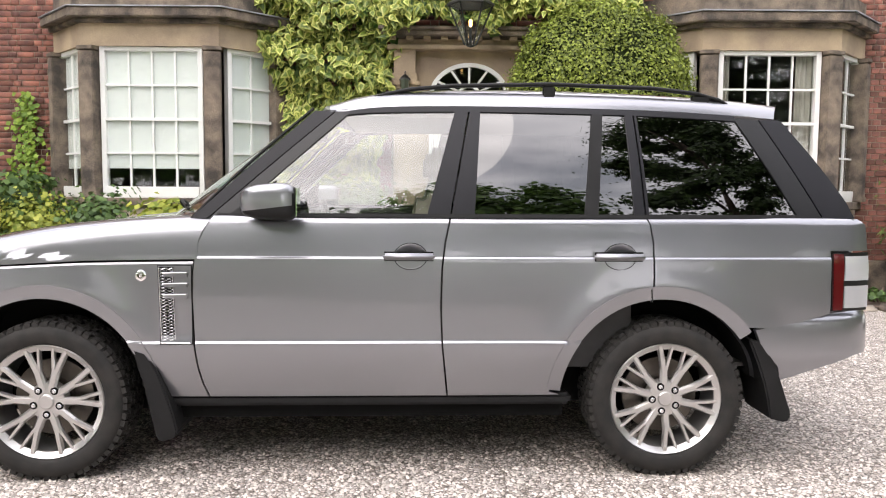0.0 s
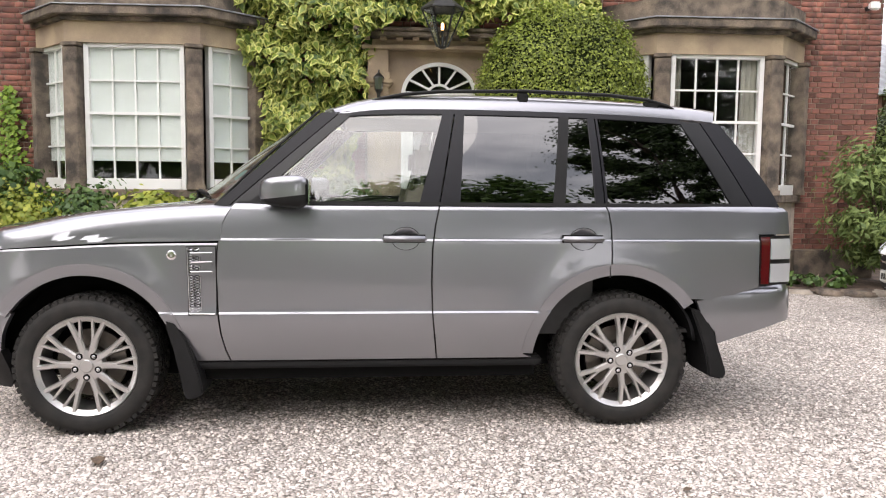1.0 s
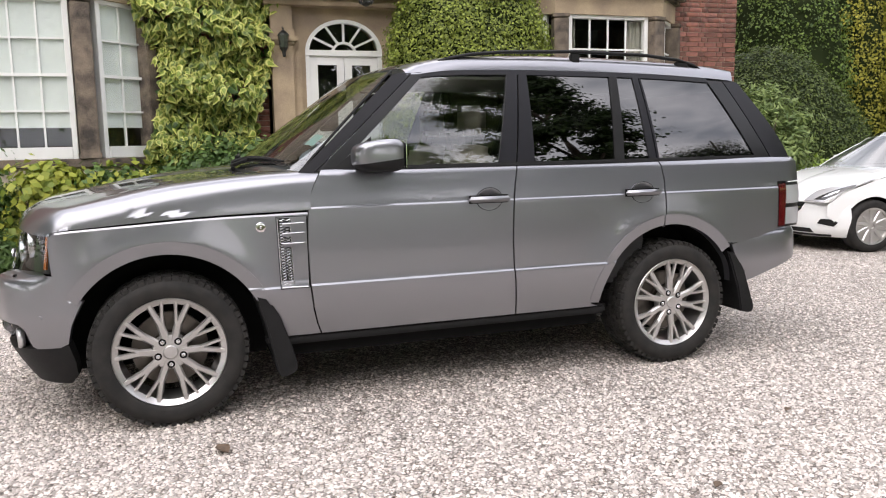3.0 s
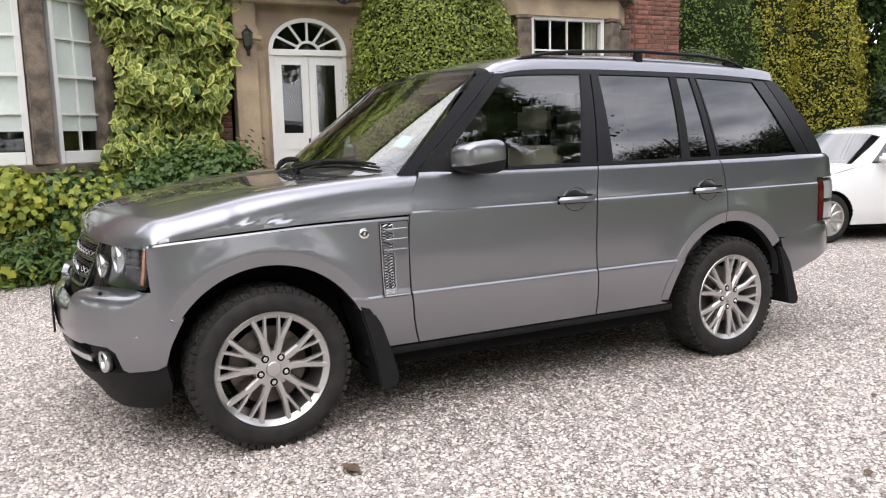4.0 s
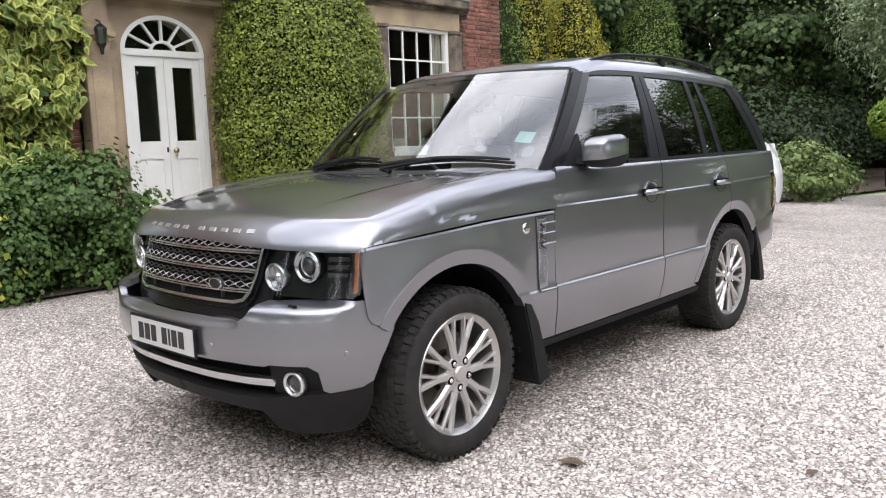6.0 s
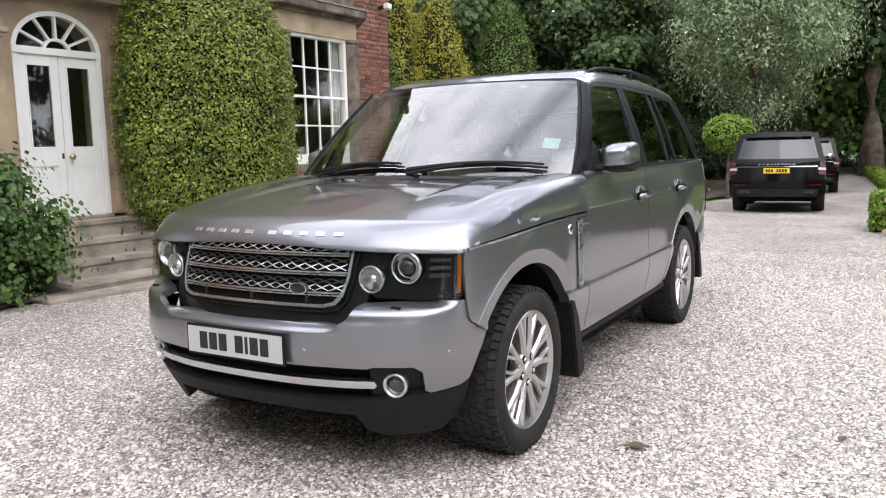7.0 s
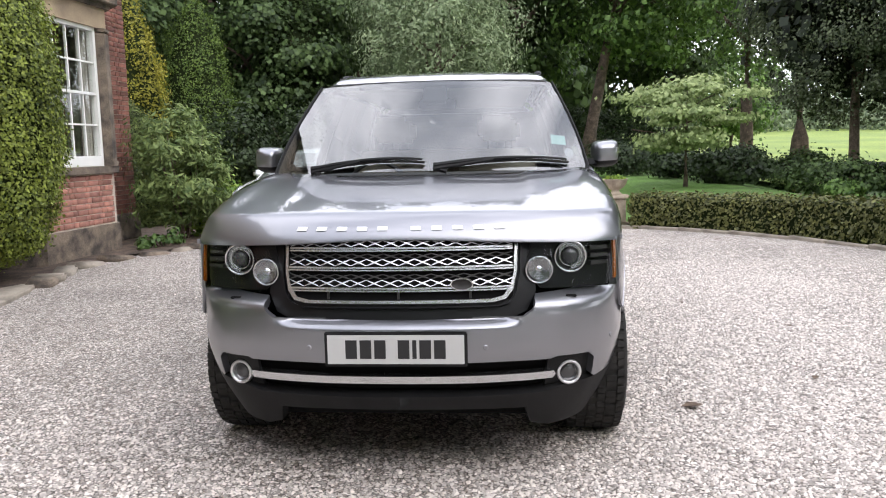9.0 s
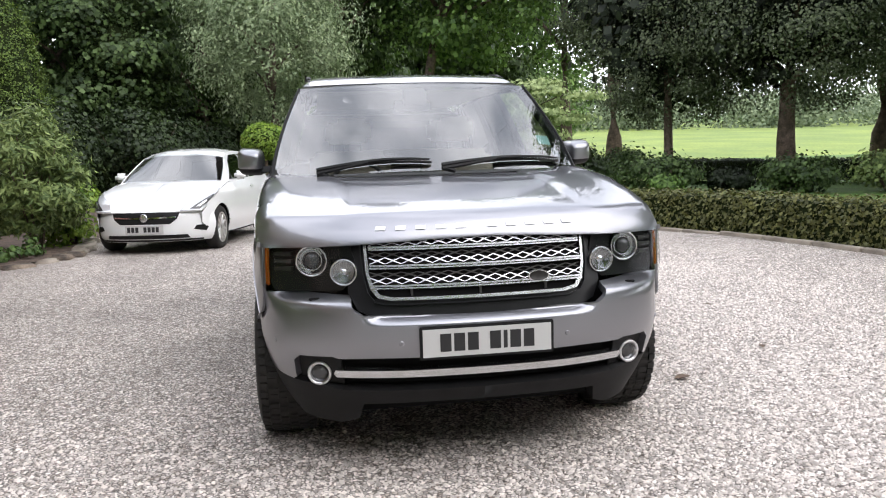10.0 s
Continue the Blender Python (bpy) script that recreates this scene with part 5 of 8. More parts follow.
ivy_sheet("bank_ivy", 2600, bank_ivy, 0.125, "variegated ivy mounded below the bay window", 4, up=0.8)
def climber(rng, n):
    z = rng.uniform(1.0, 2.55, n)
    return np.stack([-5.16 + rng.normal(size=n) * (0.05 + 0.13 * (2.6 - z) / 1.6), np.full(n, WALL_Y - 0.07) - 0.05 * rng.random(n), z], axis=1)
rng_c = np.random.default_rng(8)
p = climber(rng_c, 420)
tagged(scatter("wall_climber", LEAF_V, LEAF_F, p, turns(np.tile(np.array([0, -1, 0.5]), (420, 1)) + rng_c.normal(size=(420, 3)) * 0.3, rng_c.random(420) * 6.28, rng_c), 0.075 * np.ones((420, 3)), M["bright_hedge"]), "narrow green climber on the brickwork", "climber", kind="stuff")

# beds by the house
bush("shrub", -5.0, 9.65, 1.62, 0.75, 0.5, 4200, 0.085, "shrub", "leafy green shrub in the bed below the wall", 61, 50)
bush("shrub", -6.2, 9.7, 1.5, 0.8, 0.5, 3200, 0.085, "shrub", "leafy green shrub in the bed below the wall", 62, 50)
bush("golden_shrub", -4.45, 9.42, 1.24, 0.40, 0.3, 4200, 0.055, "gold_shrub", "small golden-leaved shrub in the bed", 63, 40)
bush("shrub", -3.75, 9.45, 1.20, 0.42, 0.30, 4200, 0.06, "shrub", "low green shrub below the bay window", 58, 50, spread=0.13)
bush("shrub", -2.25, 9.5, 1.12, 0.40, 0.28, 3600, 0.06, "shrub", "low green shrub below the bay window", 59, 50, spread=0.13)
bush("golden_shrub", -2.05, 9.38, 1.14, 0.26, 0.2, 1100, 0.085, "gold_shrub", "small golden-leaved shrub in the bed", 60, 30)
bush("golden_shrub", -2.95, 9.42, 1.20, 0.40, 0.24, 1900, 0.085, "gold_shrub", "small golden-leaved shrub in the bed", 64, 30)
bush("shrub", -0.85, 9.72, 1.42, 0.80, 0.5, 14000, 0.052, "shrub", "dense dark green shrub beside the front steps", 65, 90, spread=0.13)
bush("shrub", -1.72, 9.5, 1.12, 0.5, 0.34, 6000, 0.05, "shrub", "dense dark green shrub below the ivy", 75, 60, spread=0.13)
bush("fern", -2.75, 9.3, 0.62, 0.5, 0.28, 2600, 0.075, "shrub", "low green fern at the edge of the bed", 66, 24, "fern", shape=(0.35, 1.6, 1))
bush("fern", -3.6, 9.25, 0.5, 0.45, 0.25, 2200, 0.075, "shrub", "low green fern at the edge of the bed", 67, 20, "fern", shape=(0.35, 1.6, 1))
bush("leggy_shrub", 1.55, 9.72, 1.45, 0.32, 0.26, 1100, 0.05, "shrub", "thin leggy shrub growing out of the bed", 68, 18)
bush("buddleia", 6.75, 9.75, 2.1, 0.72, 0.62, 9500, 0.085, "sage", "tall grey-green shrub at the house corner", 69, 80, spread=0.14, shape=(0.38, 1.35, 1))
bush("shrub", 7.45, 9.5, 0.95, 0.45, 0.4, 1800, 0.07, "bright_hedge", "low bright green shrub at the bed's end", 70, 30)
bush("ground_cover", 5.6, 9.55, 0.24, 0.7, 0.25, 700, 0.06, "shrub", "straggling weeds along the bed's edge", 71, 20)
bush("silver_shrub", 14.5, 8.1, 1.35, 1.0, 0.9, 3600, 0.08, "sage", "rounded grey-green shrub beside the drive", 72, 50)
bush("silver_shrub", 16.5, 8.4, 0.9, 0.8, 0.7, 2000, 0.08, "shrub", "low green shrub beside the drive", 73, 40)

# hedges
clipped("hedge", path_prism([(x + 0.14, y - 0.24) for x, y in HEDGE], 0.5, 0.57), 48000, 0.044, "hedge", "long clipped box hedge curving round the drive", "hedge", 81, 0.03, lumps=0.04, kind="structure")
clipped("box_block", path_prism([(9.3, 2.9), (10.2, 2.92)], 0.5, 0.62), 5000, 0.045, "bright_hedge", "clipped bright green box block at the drive's edge", "hedge", 82, 0.02, lumps=0.02)
clipped("low_hedge", path_prism([(10.3, 2.9), (14, 2.85), (22, 3.3), (34, 4.7), (45, 6.2)], 0.5, 0.42), 16000, 0.075, "bright_hedge", "low clipped hedge running along the drive", "hedge", 83, 0.03, lumps=0.05)
clipped("dark_hedge", path_prism([(27, 1.0), (25.2, -3), (22.5, -6), (19.5, -7.8), (17, -9.3), (14.5, -11.2), (10, -13.5), (4, -15.0)], 0.8, 0.62, 0.0), 40000, 0.055, "shade_dark", "dark clipped hedge along the far side of the lawn", "hedge", 84, 0.03, lumps=0.03)
for i, (x, y, h, r, mat) in enumerate(((15.6, -0.9, 0.85, 0.95, "wood_leaf"), (17.5, -1.2, 0.95, 1.0, "wood_leaf"), (15.3, -3.3, 0.95, 1.15, "gloom"), (19.5, -3.8, 1.1, 0.9, "gloom"), (13.6, -6.5, 0.9, 0.9, "gloom"), (12.6, -8.2, 0.9, 0.9, "sage"), (22, 1.0, 1.0, 1.3, "wood_leaf"), (27, 0.8, 1.2, 1.5, "wood_leaf"), (19.2, -0.1, 0.8, 0.9, "wood_leaf"), (14.6, -5.0, 0.55, 0.55, "shade_dark"), (14.0, -3.0, 0.4, 0.35, "oak"))):
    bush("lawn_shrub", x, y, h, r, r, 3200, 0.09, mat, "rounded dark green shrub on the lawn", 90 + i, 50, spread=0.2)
bm = bmesh.new()
lathe(bm, [(0.0, -0.52), (0.42, -0.4), (0.6, -0.1), (0.6, 0.15), (0.42, 0.42), (0.0, 0.55)], 20, Matrix.Translation((20, 7.7, 1.62)) @ Matrix.Diagonal((1.2, 1.2, 1.1, 1)))
ball_ob = clipped("box_ball", bm, 5200, 0.07, "bright_hedge", "clipped bright green ball on a short stem", "topiary", 85, 0.03, lumps=0.03)
bm = bmesh.new()
tube(bm, [(20, 7.7, -0.6), (20, 7.7, 1.25)], [0.07, 0.05], 8)
part("stem", bm, M["bark"], ball_ob)

# far meadow and woods
bm = bmesh.new()
xs, ys = [18, 30, 45, 60, 90, 130, 180, 260], [-260, -160, -100, -60, -35, -20, -9, -2]
grid = [[bm.verts.new((x, min(y, -3 + (18 - x) * 0.02) if j == len(ys) - 1 else y, fall(x, y) - 0.025)) for j, y in enumerate(ys)] for x in xs]
for i in range(len(xs) - 1):
    for j in range(len(ys) - 1):
        bm.faces.new((grid[i][j], grid[i + 1][j], grid[i + 1][j + 1], grid[i][j + 1]))
tagged(mesh_object("meadow", bm, surface("meadow_grass", (0.20, 0.26, 0.045), 0.9, scale=0.12, second=(0.13, 0.19, 0.035), grain=0.25, grain_scale=4.0)), "bright grazed meadow beyond the garden", "field", kind="structure")


def far_wood(seed):
    rng = np.random.default_rng(seed)
    pos, n = [], 0
    for k in range(70):
        a = radians(98 + 48 * rng.random())
        d = rng.uniform(150, 240)
        x, y = -5 + d * math.sin(a), 4 + d * math.cos(a)
        h = rng.uniform(4.5, 10.0)
        c = np.array([x, y, fall(x, y) + h * 0.5])
        pos.append(c + rng.normal(size=(620, 3)) * np.array([h * 0.6, h * 0.6, h * 0.28]))
    p = np.concatenate(pos)
    p[:, 2] = np.maximum(p[:, 2], [fall(q[0], q[1]) for q in p])
    nrm = rng.normal(size=(len(p), 3)) + np.array([-0.6, 0.4, 0.8])
    return scatter("far_woods", LEAF_V, LEAF_F, p, turns(nrm, rng.random(len(p)) * 6.28, rng), 0.75 * np.ones((len(p), 3)), M["hazed_far_leaf"])


# pale greyed leaf: the haze of distance is mixed into its colour
M["hazed_far_leaf"] = foliage("hazed_far_leaf", (0.1, 0.14, 0.08), (0.24, 0.29, 0.17), 0.8, 0.2)
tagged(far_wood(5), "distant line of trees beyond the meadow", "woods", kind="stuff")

# ---- fittings of the grey car ----
def prism_xz(bm, pts, y0, y1, bevel=0.0):
    """A slab with an outline in x and z, from y0 to y1."""
    vs = prism(bm, pts, y1 - y0, Matrix(((1, 0, 0, 0), (0, 0, 1, y0), (0, 1, 0, 0), (0, 0, 0, 1))))
    bmesh.ops.recalc_face_normals(bm, faces=bm.faces)
    if bevel:
        es = list({e for v in vs for e in v.link_edges})
        bmesh.ops.bevel(bm, geom=es, offset=bevel, segments=2, affect="EDGES")


TURN_Y = Matrix(((1, 0, 0, 0), (0, 0, 1, 0), (0, -1, 0, 0), (0, 0, 0, 1)))  # lathe axis z becomes +y
TO_X = Matrix(((0, 0, 1, 0), (1, 0, 0, 0), (0, 1, 0, 0), (0, 0, 0, 1)))  # lathe axis z becomes +x

# wheels: local y points outwards, the hub's face near y = 0
WHEEL = {}


def wheel_mesh(name, bm, mat, smooth=True, angle=35):
    me = bpy.data.meshes.new(name)
    bmesh.ops.recalc_face_normals(bm, faces=bm.faces)
    bm.to_mesh(me)
    bm.free()
    me.materials.append(mat)
    if smooth:
        me.shade_smooth()
        me.set_sharp_from_angle(angle=radians(angle))
    WHEEL[name] = me


bm = bmesh.new()
lathe(bm, [(0.262, -0.225), (0.262, -0.2), (0.235, -0.18), (0.232, -0.05), (0.236, -0.012), (0.25, -0.004), (0.262, 0.006), (0.268, 0.0), (0.268, -0.012), (0.256, -0.02), (0.25, -0.19)], 56, TURN_Y, closed=True)
wheel_mesh("wheel", bm, M["alloy"])
bm = bmesh.new()
R = TYRE_R
lathe(bm, [(0.262, -0.005), (0.270, 0.006), (0.285, 0.015), (0.318, 0.021), (0.342, 0.012), (R - 0.013, -0.012), (R - 0.010, -0.03), (R - 0.008, -0.115), (R - 0.010, -0.2), (R - 0.014, -0.22), (0.342, -0.245), (0.3, -0.25), (0.262, -0.225)], 72, TURN_Y, closed=True)
wheel_mesh("tyre", bm, M["rubber"])
bm = bmesh.new()
for k in range(58):
    a = 2 * math.pi * k / 58
    for row, (y0, y1, da) in enumerate(((-0.028, 0.004, 0.0), (-0.075, -0.034, 0.5), (-0.112, -0.08, 0.0), (-0.152, -0.12, 0.5), (-0.195, -0.158, 0.0), (-0.236, -0.202, 0.5))):
        aa = a + da * 2 * math.pi / 58
        w = 0.0135 if row in (0, 5) else 0.0125
        vs = box(bm, -w, w, y0, y1, R - 0.022 if row not in (0, 5) else R - 0.034, R)
        for v in vs:
            if v.co.z > R - 0.001:
                v.co.x += 0.006 * (1 if k % 2 else -1) * (0.5 if row in (0, 5) else 1)
                v.co.z -= 0.006 if (row == 0 and v.co.y > 0) or (row == 5 and v.co.y < -0.23) else 0
        bmesh.ops.transform(bm, matrix=Matrix.Rotation(aa, 4, "Y"), verts=vs)
wheel_mesh("tread", bm, M["rubber"], smooth=False)


def spoke(bm, a0, r0, a1, r1, w0, w1, y0, y1, depth):
    """A tapered bar from angle a0 at r0 to a1 at r1."""
    def at(a, r):
        return Vector((r * math.sin(radians(a)), 0, r * math.cos(radians(a))))
    p, q = at(a0, r0), at(a1, r1)
    d = (q - p).normalized()
    s = Vector((d.z, 0, -d.x))
    rows = []
    for pt, w, y in ((p, w0, y0), (q, w1, y1)):
        rows.append([bm.verts.new(pt + s * w * k + Vector((0, yy, 0))) for k, yy in ((-1.0, y - 0.012), (-0.55, y), (0.55, y), (1.0, y - 0.012), (0.8, y - depth), (-0.8, y - depth))])
    n = 6
    for i in range(n):
        j = (i + 1) % n
        bm.faces.new((rows[0][i], rows[0][j], rows[1][j], rows[1][i]))
    bm.faces.new(rows[0][::-1])
    bm.faces.new(rows[1])


for nm, s in (("spoke", 1), ("spoke_b", -1)):
    bm = bmesh.new()
    spoke(bm, s * 19, 0.045, s * 16.6, 0.155, 0.020, 0.0195, -0.010, -0.005, 0.035)
    spoke(bm, s * 18.2, 0.150, s * 21.0, 0.252, 0.0150, 0.0150, -0.005, -0.002, 0.03)
    spoke(bm, s * 13.0, 0.140, s * 7.4, 0.252, 0.0105, 0.0095, -0.008, -0.004, 0.022)
    wheel_mesh(nm, bm, M["alloy"], True, 30)
bm = bmesh.new()
lathe(bm, [(0.088, -0.06), (0.088, -0.024), (0.082, -0.013), (0.036, -0.0085), (0.0335, -0.003), (0.030, 0.0), (0.0, 0.001)], 30, TURN_Y)
wheel_mesh("hub_cap", bm, M["alloy"])
bm = bmesh.new()
lathe(bm, [(0.0115, -0.02), (0.0115, 0.003), (0.009, 0.006), (0.0, 0.0065)], 6, TURN_Y)
wheel_mesh("lug_nut", bm, M["satin"], False)
# flat dark disc on the hub face stands for the shadow round each nut
bm = bmesh.new()
lathe(bm, [(0.018, -0.03), (0.018, 0.0), (0.0, 0.0)], 18, TURN_Y)
wheel_mesh("lug_pocket", bm, M["dark"], False)
bm = bmesh.new()
lathe(bm, [(0.06, -0.115), (0.06, -0.09), (0.09, -0.085), (0.095, -0.1), (0.18, -0.1), (0.18, -0.125), (0.06, -0.125)], 40, TURN_Y)
wheel_mesh("brake_disc", bm, M["disc"])
bm = bmesh.new()
lathe(bm, [(0.2, -0.23), (0.2, -0.2), (0.0, -0.2)], 24, TURN_Y)
wheel_mesh("hub_carrier", bm, M["dark"], False)


def add_wheel(parent, m, spin):
    w = new("wheel", WHEEL["wheel"])
    w.parent = parent
    w.matrix_basis = m @ Matrix.Rotation(radians(spin), 4, "Y")
    tagged(w, "silver alloy wheel with forked spokes and chunky tyre")
    for nm in ("tyre", "tread", "hub_cap", "brake_disc", "hub_carrier"):
        o = new(nm, WHEEL[nm])
        o.parent = w
    for k in range(5):
        for nm in ("spoke", "spoke_b"):
            o = new("spoke", WHEEL[nm])
            o.parent = w
            o.matrix_basis = Matrix.Rotation(radians(72 * k), 4, "Y")
        for nm in ("lug_nut", "lug_pocket"):
            o = new(nm, WHEEL[nm])
            o.parent = w
            o.matrix_basis = Matrix.Rotation(radians(72 * k + 36), 4, "Y") @ Matrix.Translation((0, -0.0088, 0.061))


for ax, spin in ((AXLE, -1), (REAR, -14)):
    add_wheel(car, pose(ax, 0.928, HUB_Z), spin)
    add_wheel(car, pose(ax, -0.928, HUB_Z, 0, 0, 180), spin + 20)

# mud flaps
for sgn in (1, -1):
    y0, y1 = (0.70, 0.968) if sgn > 0 else (-0.968, -0.70)
    bm = bmesh.new()
    prism_xz(bm, [(1.034, 0.622), (0.975, 0.604), (0.918, 0.51), (0.880, 0.40), (0.856, 0.325), (0.838, 0.240), (0.846, 0.212), (0.915, 0.188), (0.935, 0.21), (0.960, 0.33), (0.985, 0.45), (1.012, 0.54)], y0, y1, 0.008)
    part("front_mud_flap", bm, M["black_trim"], car)
    bm = bmesh.new()
    y0, y1 = (0.66, 0.948) if sgn > 0 else (-0.948, -0.66)
    prism_xz(bm, [(-1.808, 0.656), (-1.838, 0.652), (-1.870, 0.640), (-1.938, 0.54), (-1.985, 0.41), (-2.024, 0.30), (-2.018, 0.268), (-1.998, 0.256), (-1.924, 0.274), (-1.908, 0.36), (-1.886, 0.45), (-1.850, 0.55)], y0, y1, 0.008)
    part("rear_mud_flap", bm, M["black_trim"], car)

# rear bumper, tail lamps, tailgate
tail = [(-2.585, 0.0), (-2.575, 0.35), (-2.545, 0.58), (-2.485, 0.75), (-2.40, 0.855), (-2.25, 0.915), (-2.05, 0.937), (-1.82, 0.945)]
tail_len = [0.0]
for p, q in zip(tail, tail[1:]):
    tail_len.append(tail_len[-1] + math.hypot(q[0] - p[0], q[1] - p[1]))
tail_x = curve([(-tail_len[1], tail[1][0])] + [(s, p[0]) for s, p in zip(tail_len, tail)])
tail_y = curve([(-tail_len[1], -tail[1][1])] + [(s, p[1]) for s, p in zip(tail_len, tail)])
tail_in = curve([(0.4, -0.05), (0.5, -0.018), (0.6, 0.0), (0.7, -0.002), (0.74, -0.006), (0.765, -0.02), (0.78, -0.04)])


def rear_bumper(u, z):
    a = abs(u)
    x, y = tail_x(a), tail_y(a)
    tx, ty = tail_x(a + 0.01) - tail_x(a - 0.01), tail_y(a + 0.01) - tail_y(a - 0.01)
    n = math.hypot(tx, ty)
    k = tail_in(z)
    return (x - ty / n * k, (y + tx / n * k) * (1 if u >= 0 else -1), z)


E2 = tail_len[-1] - 0.02
halfr = [(0.0, 0.585), (0.6, 0.585), (0.95, 0.565), (1.15, 0.51), (1.33, 0.452), (E2 - 0.12, 0.52), (E2 - 0.03, 0.62), (E2, 0.700), (E2 - 0.2, 0.732), (1.2, 0.760), (1.08, 0.772), (0.9, 0.778), (0.5, 0.778), (0.0, 0.778)]
skin("rear_bumper", halfr + [(-u, z) for u, z in halfr[-2:0:-1]], rear_bumper, M["paint"], car, step=0.05, thick=0.03, vs=(0.75, 0.765), flip=True)
skin("rear_valance", [(-0.82, 0.555), (0.82, 0.555), (0.82, 0.60), (-0.82, 0.60)], lambda u, z: (rear_bumper(u, z)[0] + 0.03, rear_bumper(u, z)[1] * 0.97, z), M["black_trim"], car, step=0.1, flip=True)
both("tail_lamp", [(-2.212, 0.785), (-2.41, 0.785), (-2.412, 1.062), (-2.205, 1.062)], lambda x, z: (x, side(x, z)[1] - 0.004, z), M["black_gloss"], car)
both("tail_lamp_red", [(-2.218, 0.79), (-2.264, 0.79), (-2.266, 1.056), (-2.212, 1.056)], lambda x, z: (x, side(x, z)[1] + 0.003, z), M["red_lens"], car, label="red tail lamp lens")
for z0, z1 in ((0.80, 0.905), (0.93, 1.045)):
    both("tail_lamp_clear", [(-2.272, z0), (-2.41, z0), (-2.41, z1), (-2.274, z1)], lambda x, z: (x, side(x, z)[1] + 0.003, z), M["white_lens"], car, label="clear tail lamp lens")


def gate(y, z):
    k = max(0.0, z - BELT)
    return (-2.46 + 0.19 * y * y - 0.03 * (min(z, BELT) - 0.8) + 0.72 * k, y * (1 - 0.30 * k), z)


skin("tailgate", [(-0.86, 0.77), (0.86, 0.77), (0.86, BELT), (-0.86, BELT)], gate, M["paint"], car, step=0.1, flip=True)
skin("rear_screen", [(-0.82, BELT), (0.82, BELT), (0.80, 1.66), (-0.80, 1.66)], gate, M["tinted"], car, step=0.1, thick=0.004, flip=True)
skin("tailgate_header", [(-0.76, 1.662), (0.76, 1.662), (0.64, 1.755), (-0.64, 1.755)], gate, M["paint"], car, step=0.1, flip=True)

# grille
def face(y, z):
    return (2.138 + (0.955 - z) * 0.34 - 0.22 * y * y - 0.10 * y**4, y, z)


def inset(f, d):
    return lambda y, z: (f(y, z)[0] - d, y, z)


skin("grille_surround", [(-0.535, 0.77), (-0.50, 0.70), (-0.44, 0.675), (0.44, 0.675), (0.50, 0.70), (0.535, 0.77), (0.53, 0.962), (-0.53, 0.962)], inset(face, 0.026), M["black_gloss"], car, step=0.06, thick=0.05)
skin("grille_backing", [(-0.445, 0.745), (0.445, 0.745), (0.455, 0.985), (-0.455, 0.985)], inset(face, 0.022), M["dark"], car, step=0.08, rim=False)
for grow, name in ((0.0, "grille_frame"), (0.017, "grille_outer_rim")):
    ring_o = [(-0.466, 0.966), (-0.461, 0.85), (-0.446, 0.785), (-0.42, 0.752), (-0.37, 0.741)]
    ring_o = [(y - grow, z - grow * (z < 0.8)) for y, z in ring_o]
    ring_o += [(-y, z) for y, z in ring_o[::-1]]
    wide = 0.012 if not grow else 0.005
    ring_i = [(y - math.copysign(wide, y), z + (wide if z < 0.8 else 0)) for y, z in ring_o[::-1]]
    skin(name, ring_o + ring_i, face if not grow else inset(face, 0.006), M["satin"] if not grow else M["black_gloss"], car, step=0.06, thick=0.02, label="satin silver grille frame" if not grow else "")
for zc in (0.945, 0.871, 0.793):
    hw = 0.447 if zc > 0.8 else 0.436
    for dz, h in ((0.0045, 0.0038), (-0.0052, 0.0028)):
        skin("grille_bar", [(-hw, zc + dz - h), (hw, zc + dz - h), (hw, zc + dz + h), (-hw, zc + dz + h)], face, M["satin"], car, step=0.1, thick=0.02)
# set-back rows are the same mesh, coloured darker for the shade of the recess
for zc, hh, back in ((0.968, 0.013, 0.0), (0.8955, 0.0135, 0.0), (0.817, 0.0135, 0.0), (0.9175, 0.0105, 0.012), (0.8395, 0.0105, 0.012)):
    bm = bmesh.new()
    n = 7
    for sgn in (1, -1):
        pts, thick = [], []
        for k in range(n * 12 + 1):
            y = -0.444 + 0.888 * k / (n * 12)
            tri = 1 - 4 * abs((k / 12 + 0.5) % 1 - 0.5)
            pts.append(Vector(face(y, zc + sgn * tri * hh * 0.92)) + Vector((-0.001 - back, 0, 0)))
            thick.append(0.0036 - 0.0018 * abs(tri))
        tube(bm, pts, thick, 6)
    part("grille_mesh", bm, M["satin"] if not back else M["dark_metal"], car, "silver diamond mesh" if not back else "")
for y in (-0.28, 0.0, 0.28):
    p = face(y, 0.77)
    part("grille_rib", a_box(p[0] - 0.03, p[0] - 0.008, y - 0.004, y + 0.004, 0.755, 0.785), M["dark_metal"], car)
bm = bmesh.new()
lathe(bm, [(0.044, -0.01), (0.044, 0.010), (0.039, 0.013), (0.036, 0.008), (0.0, 0.010)], 32, Matrix.Translation((*face(0.248, 0.812)[:1], 0.248, 0.812)) @ TO_X @ Matrix.Diagonal((1, 0.52, 1, 1)))
badge = part("grille_badge", bm, M["dark_metal"], car, "dark oval badge with silver rim", smooth=True)
bm = bmesh.new()
lathe(bm, [(0.045, 0.004), (0.045, 0.0125), (0.040, 0.0125), (0.040, 0.004)], 32, Matrix.Translation((*face(0.248, 0.812)[:1], 0.248, 0.812)) @ TO_X @ Matrix.Diagonal((1, 0.52, 1, 1)), closed=True)
part("badge_rim", bm, M["satin"], badge)
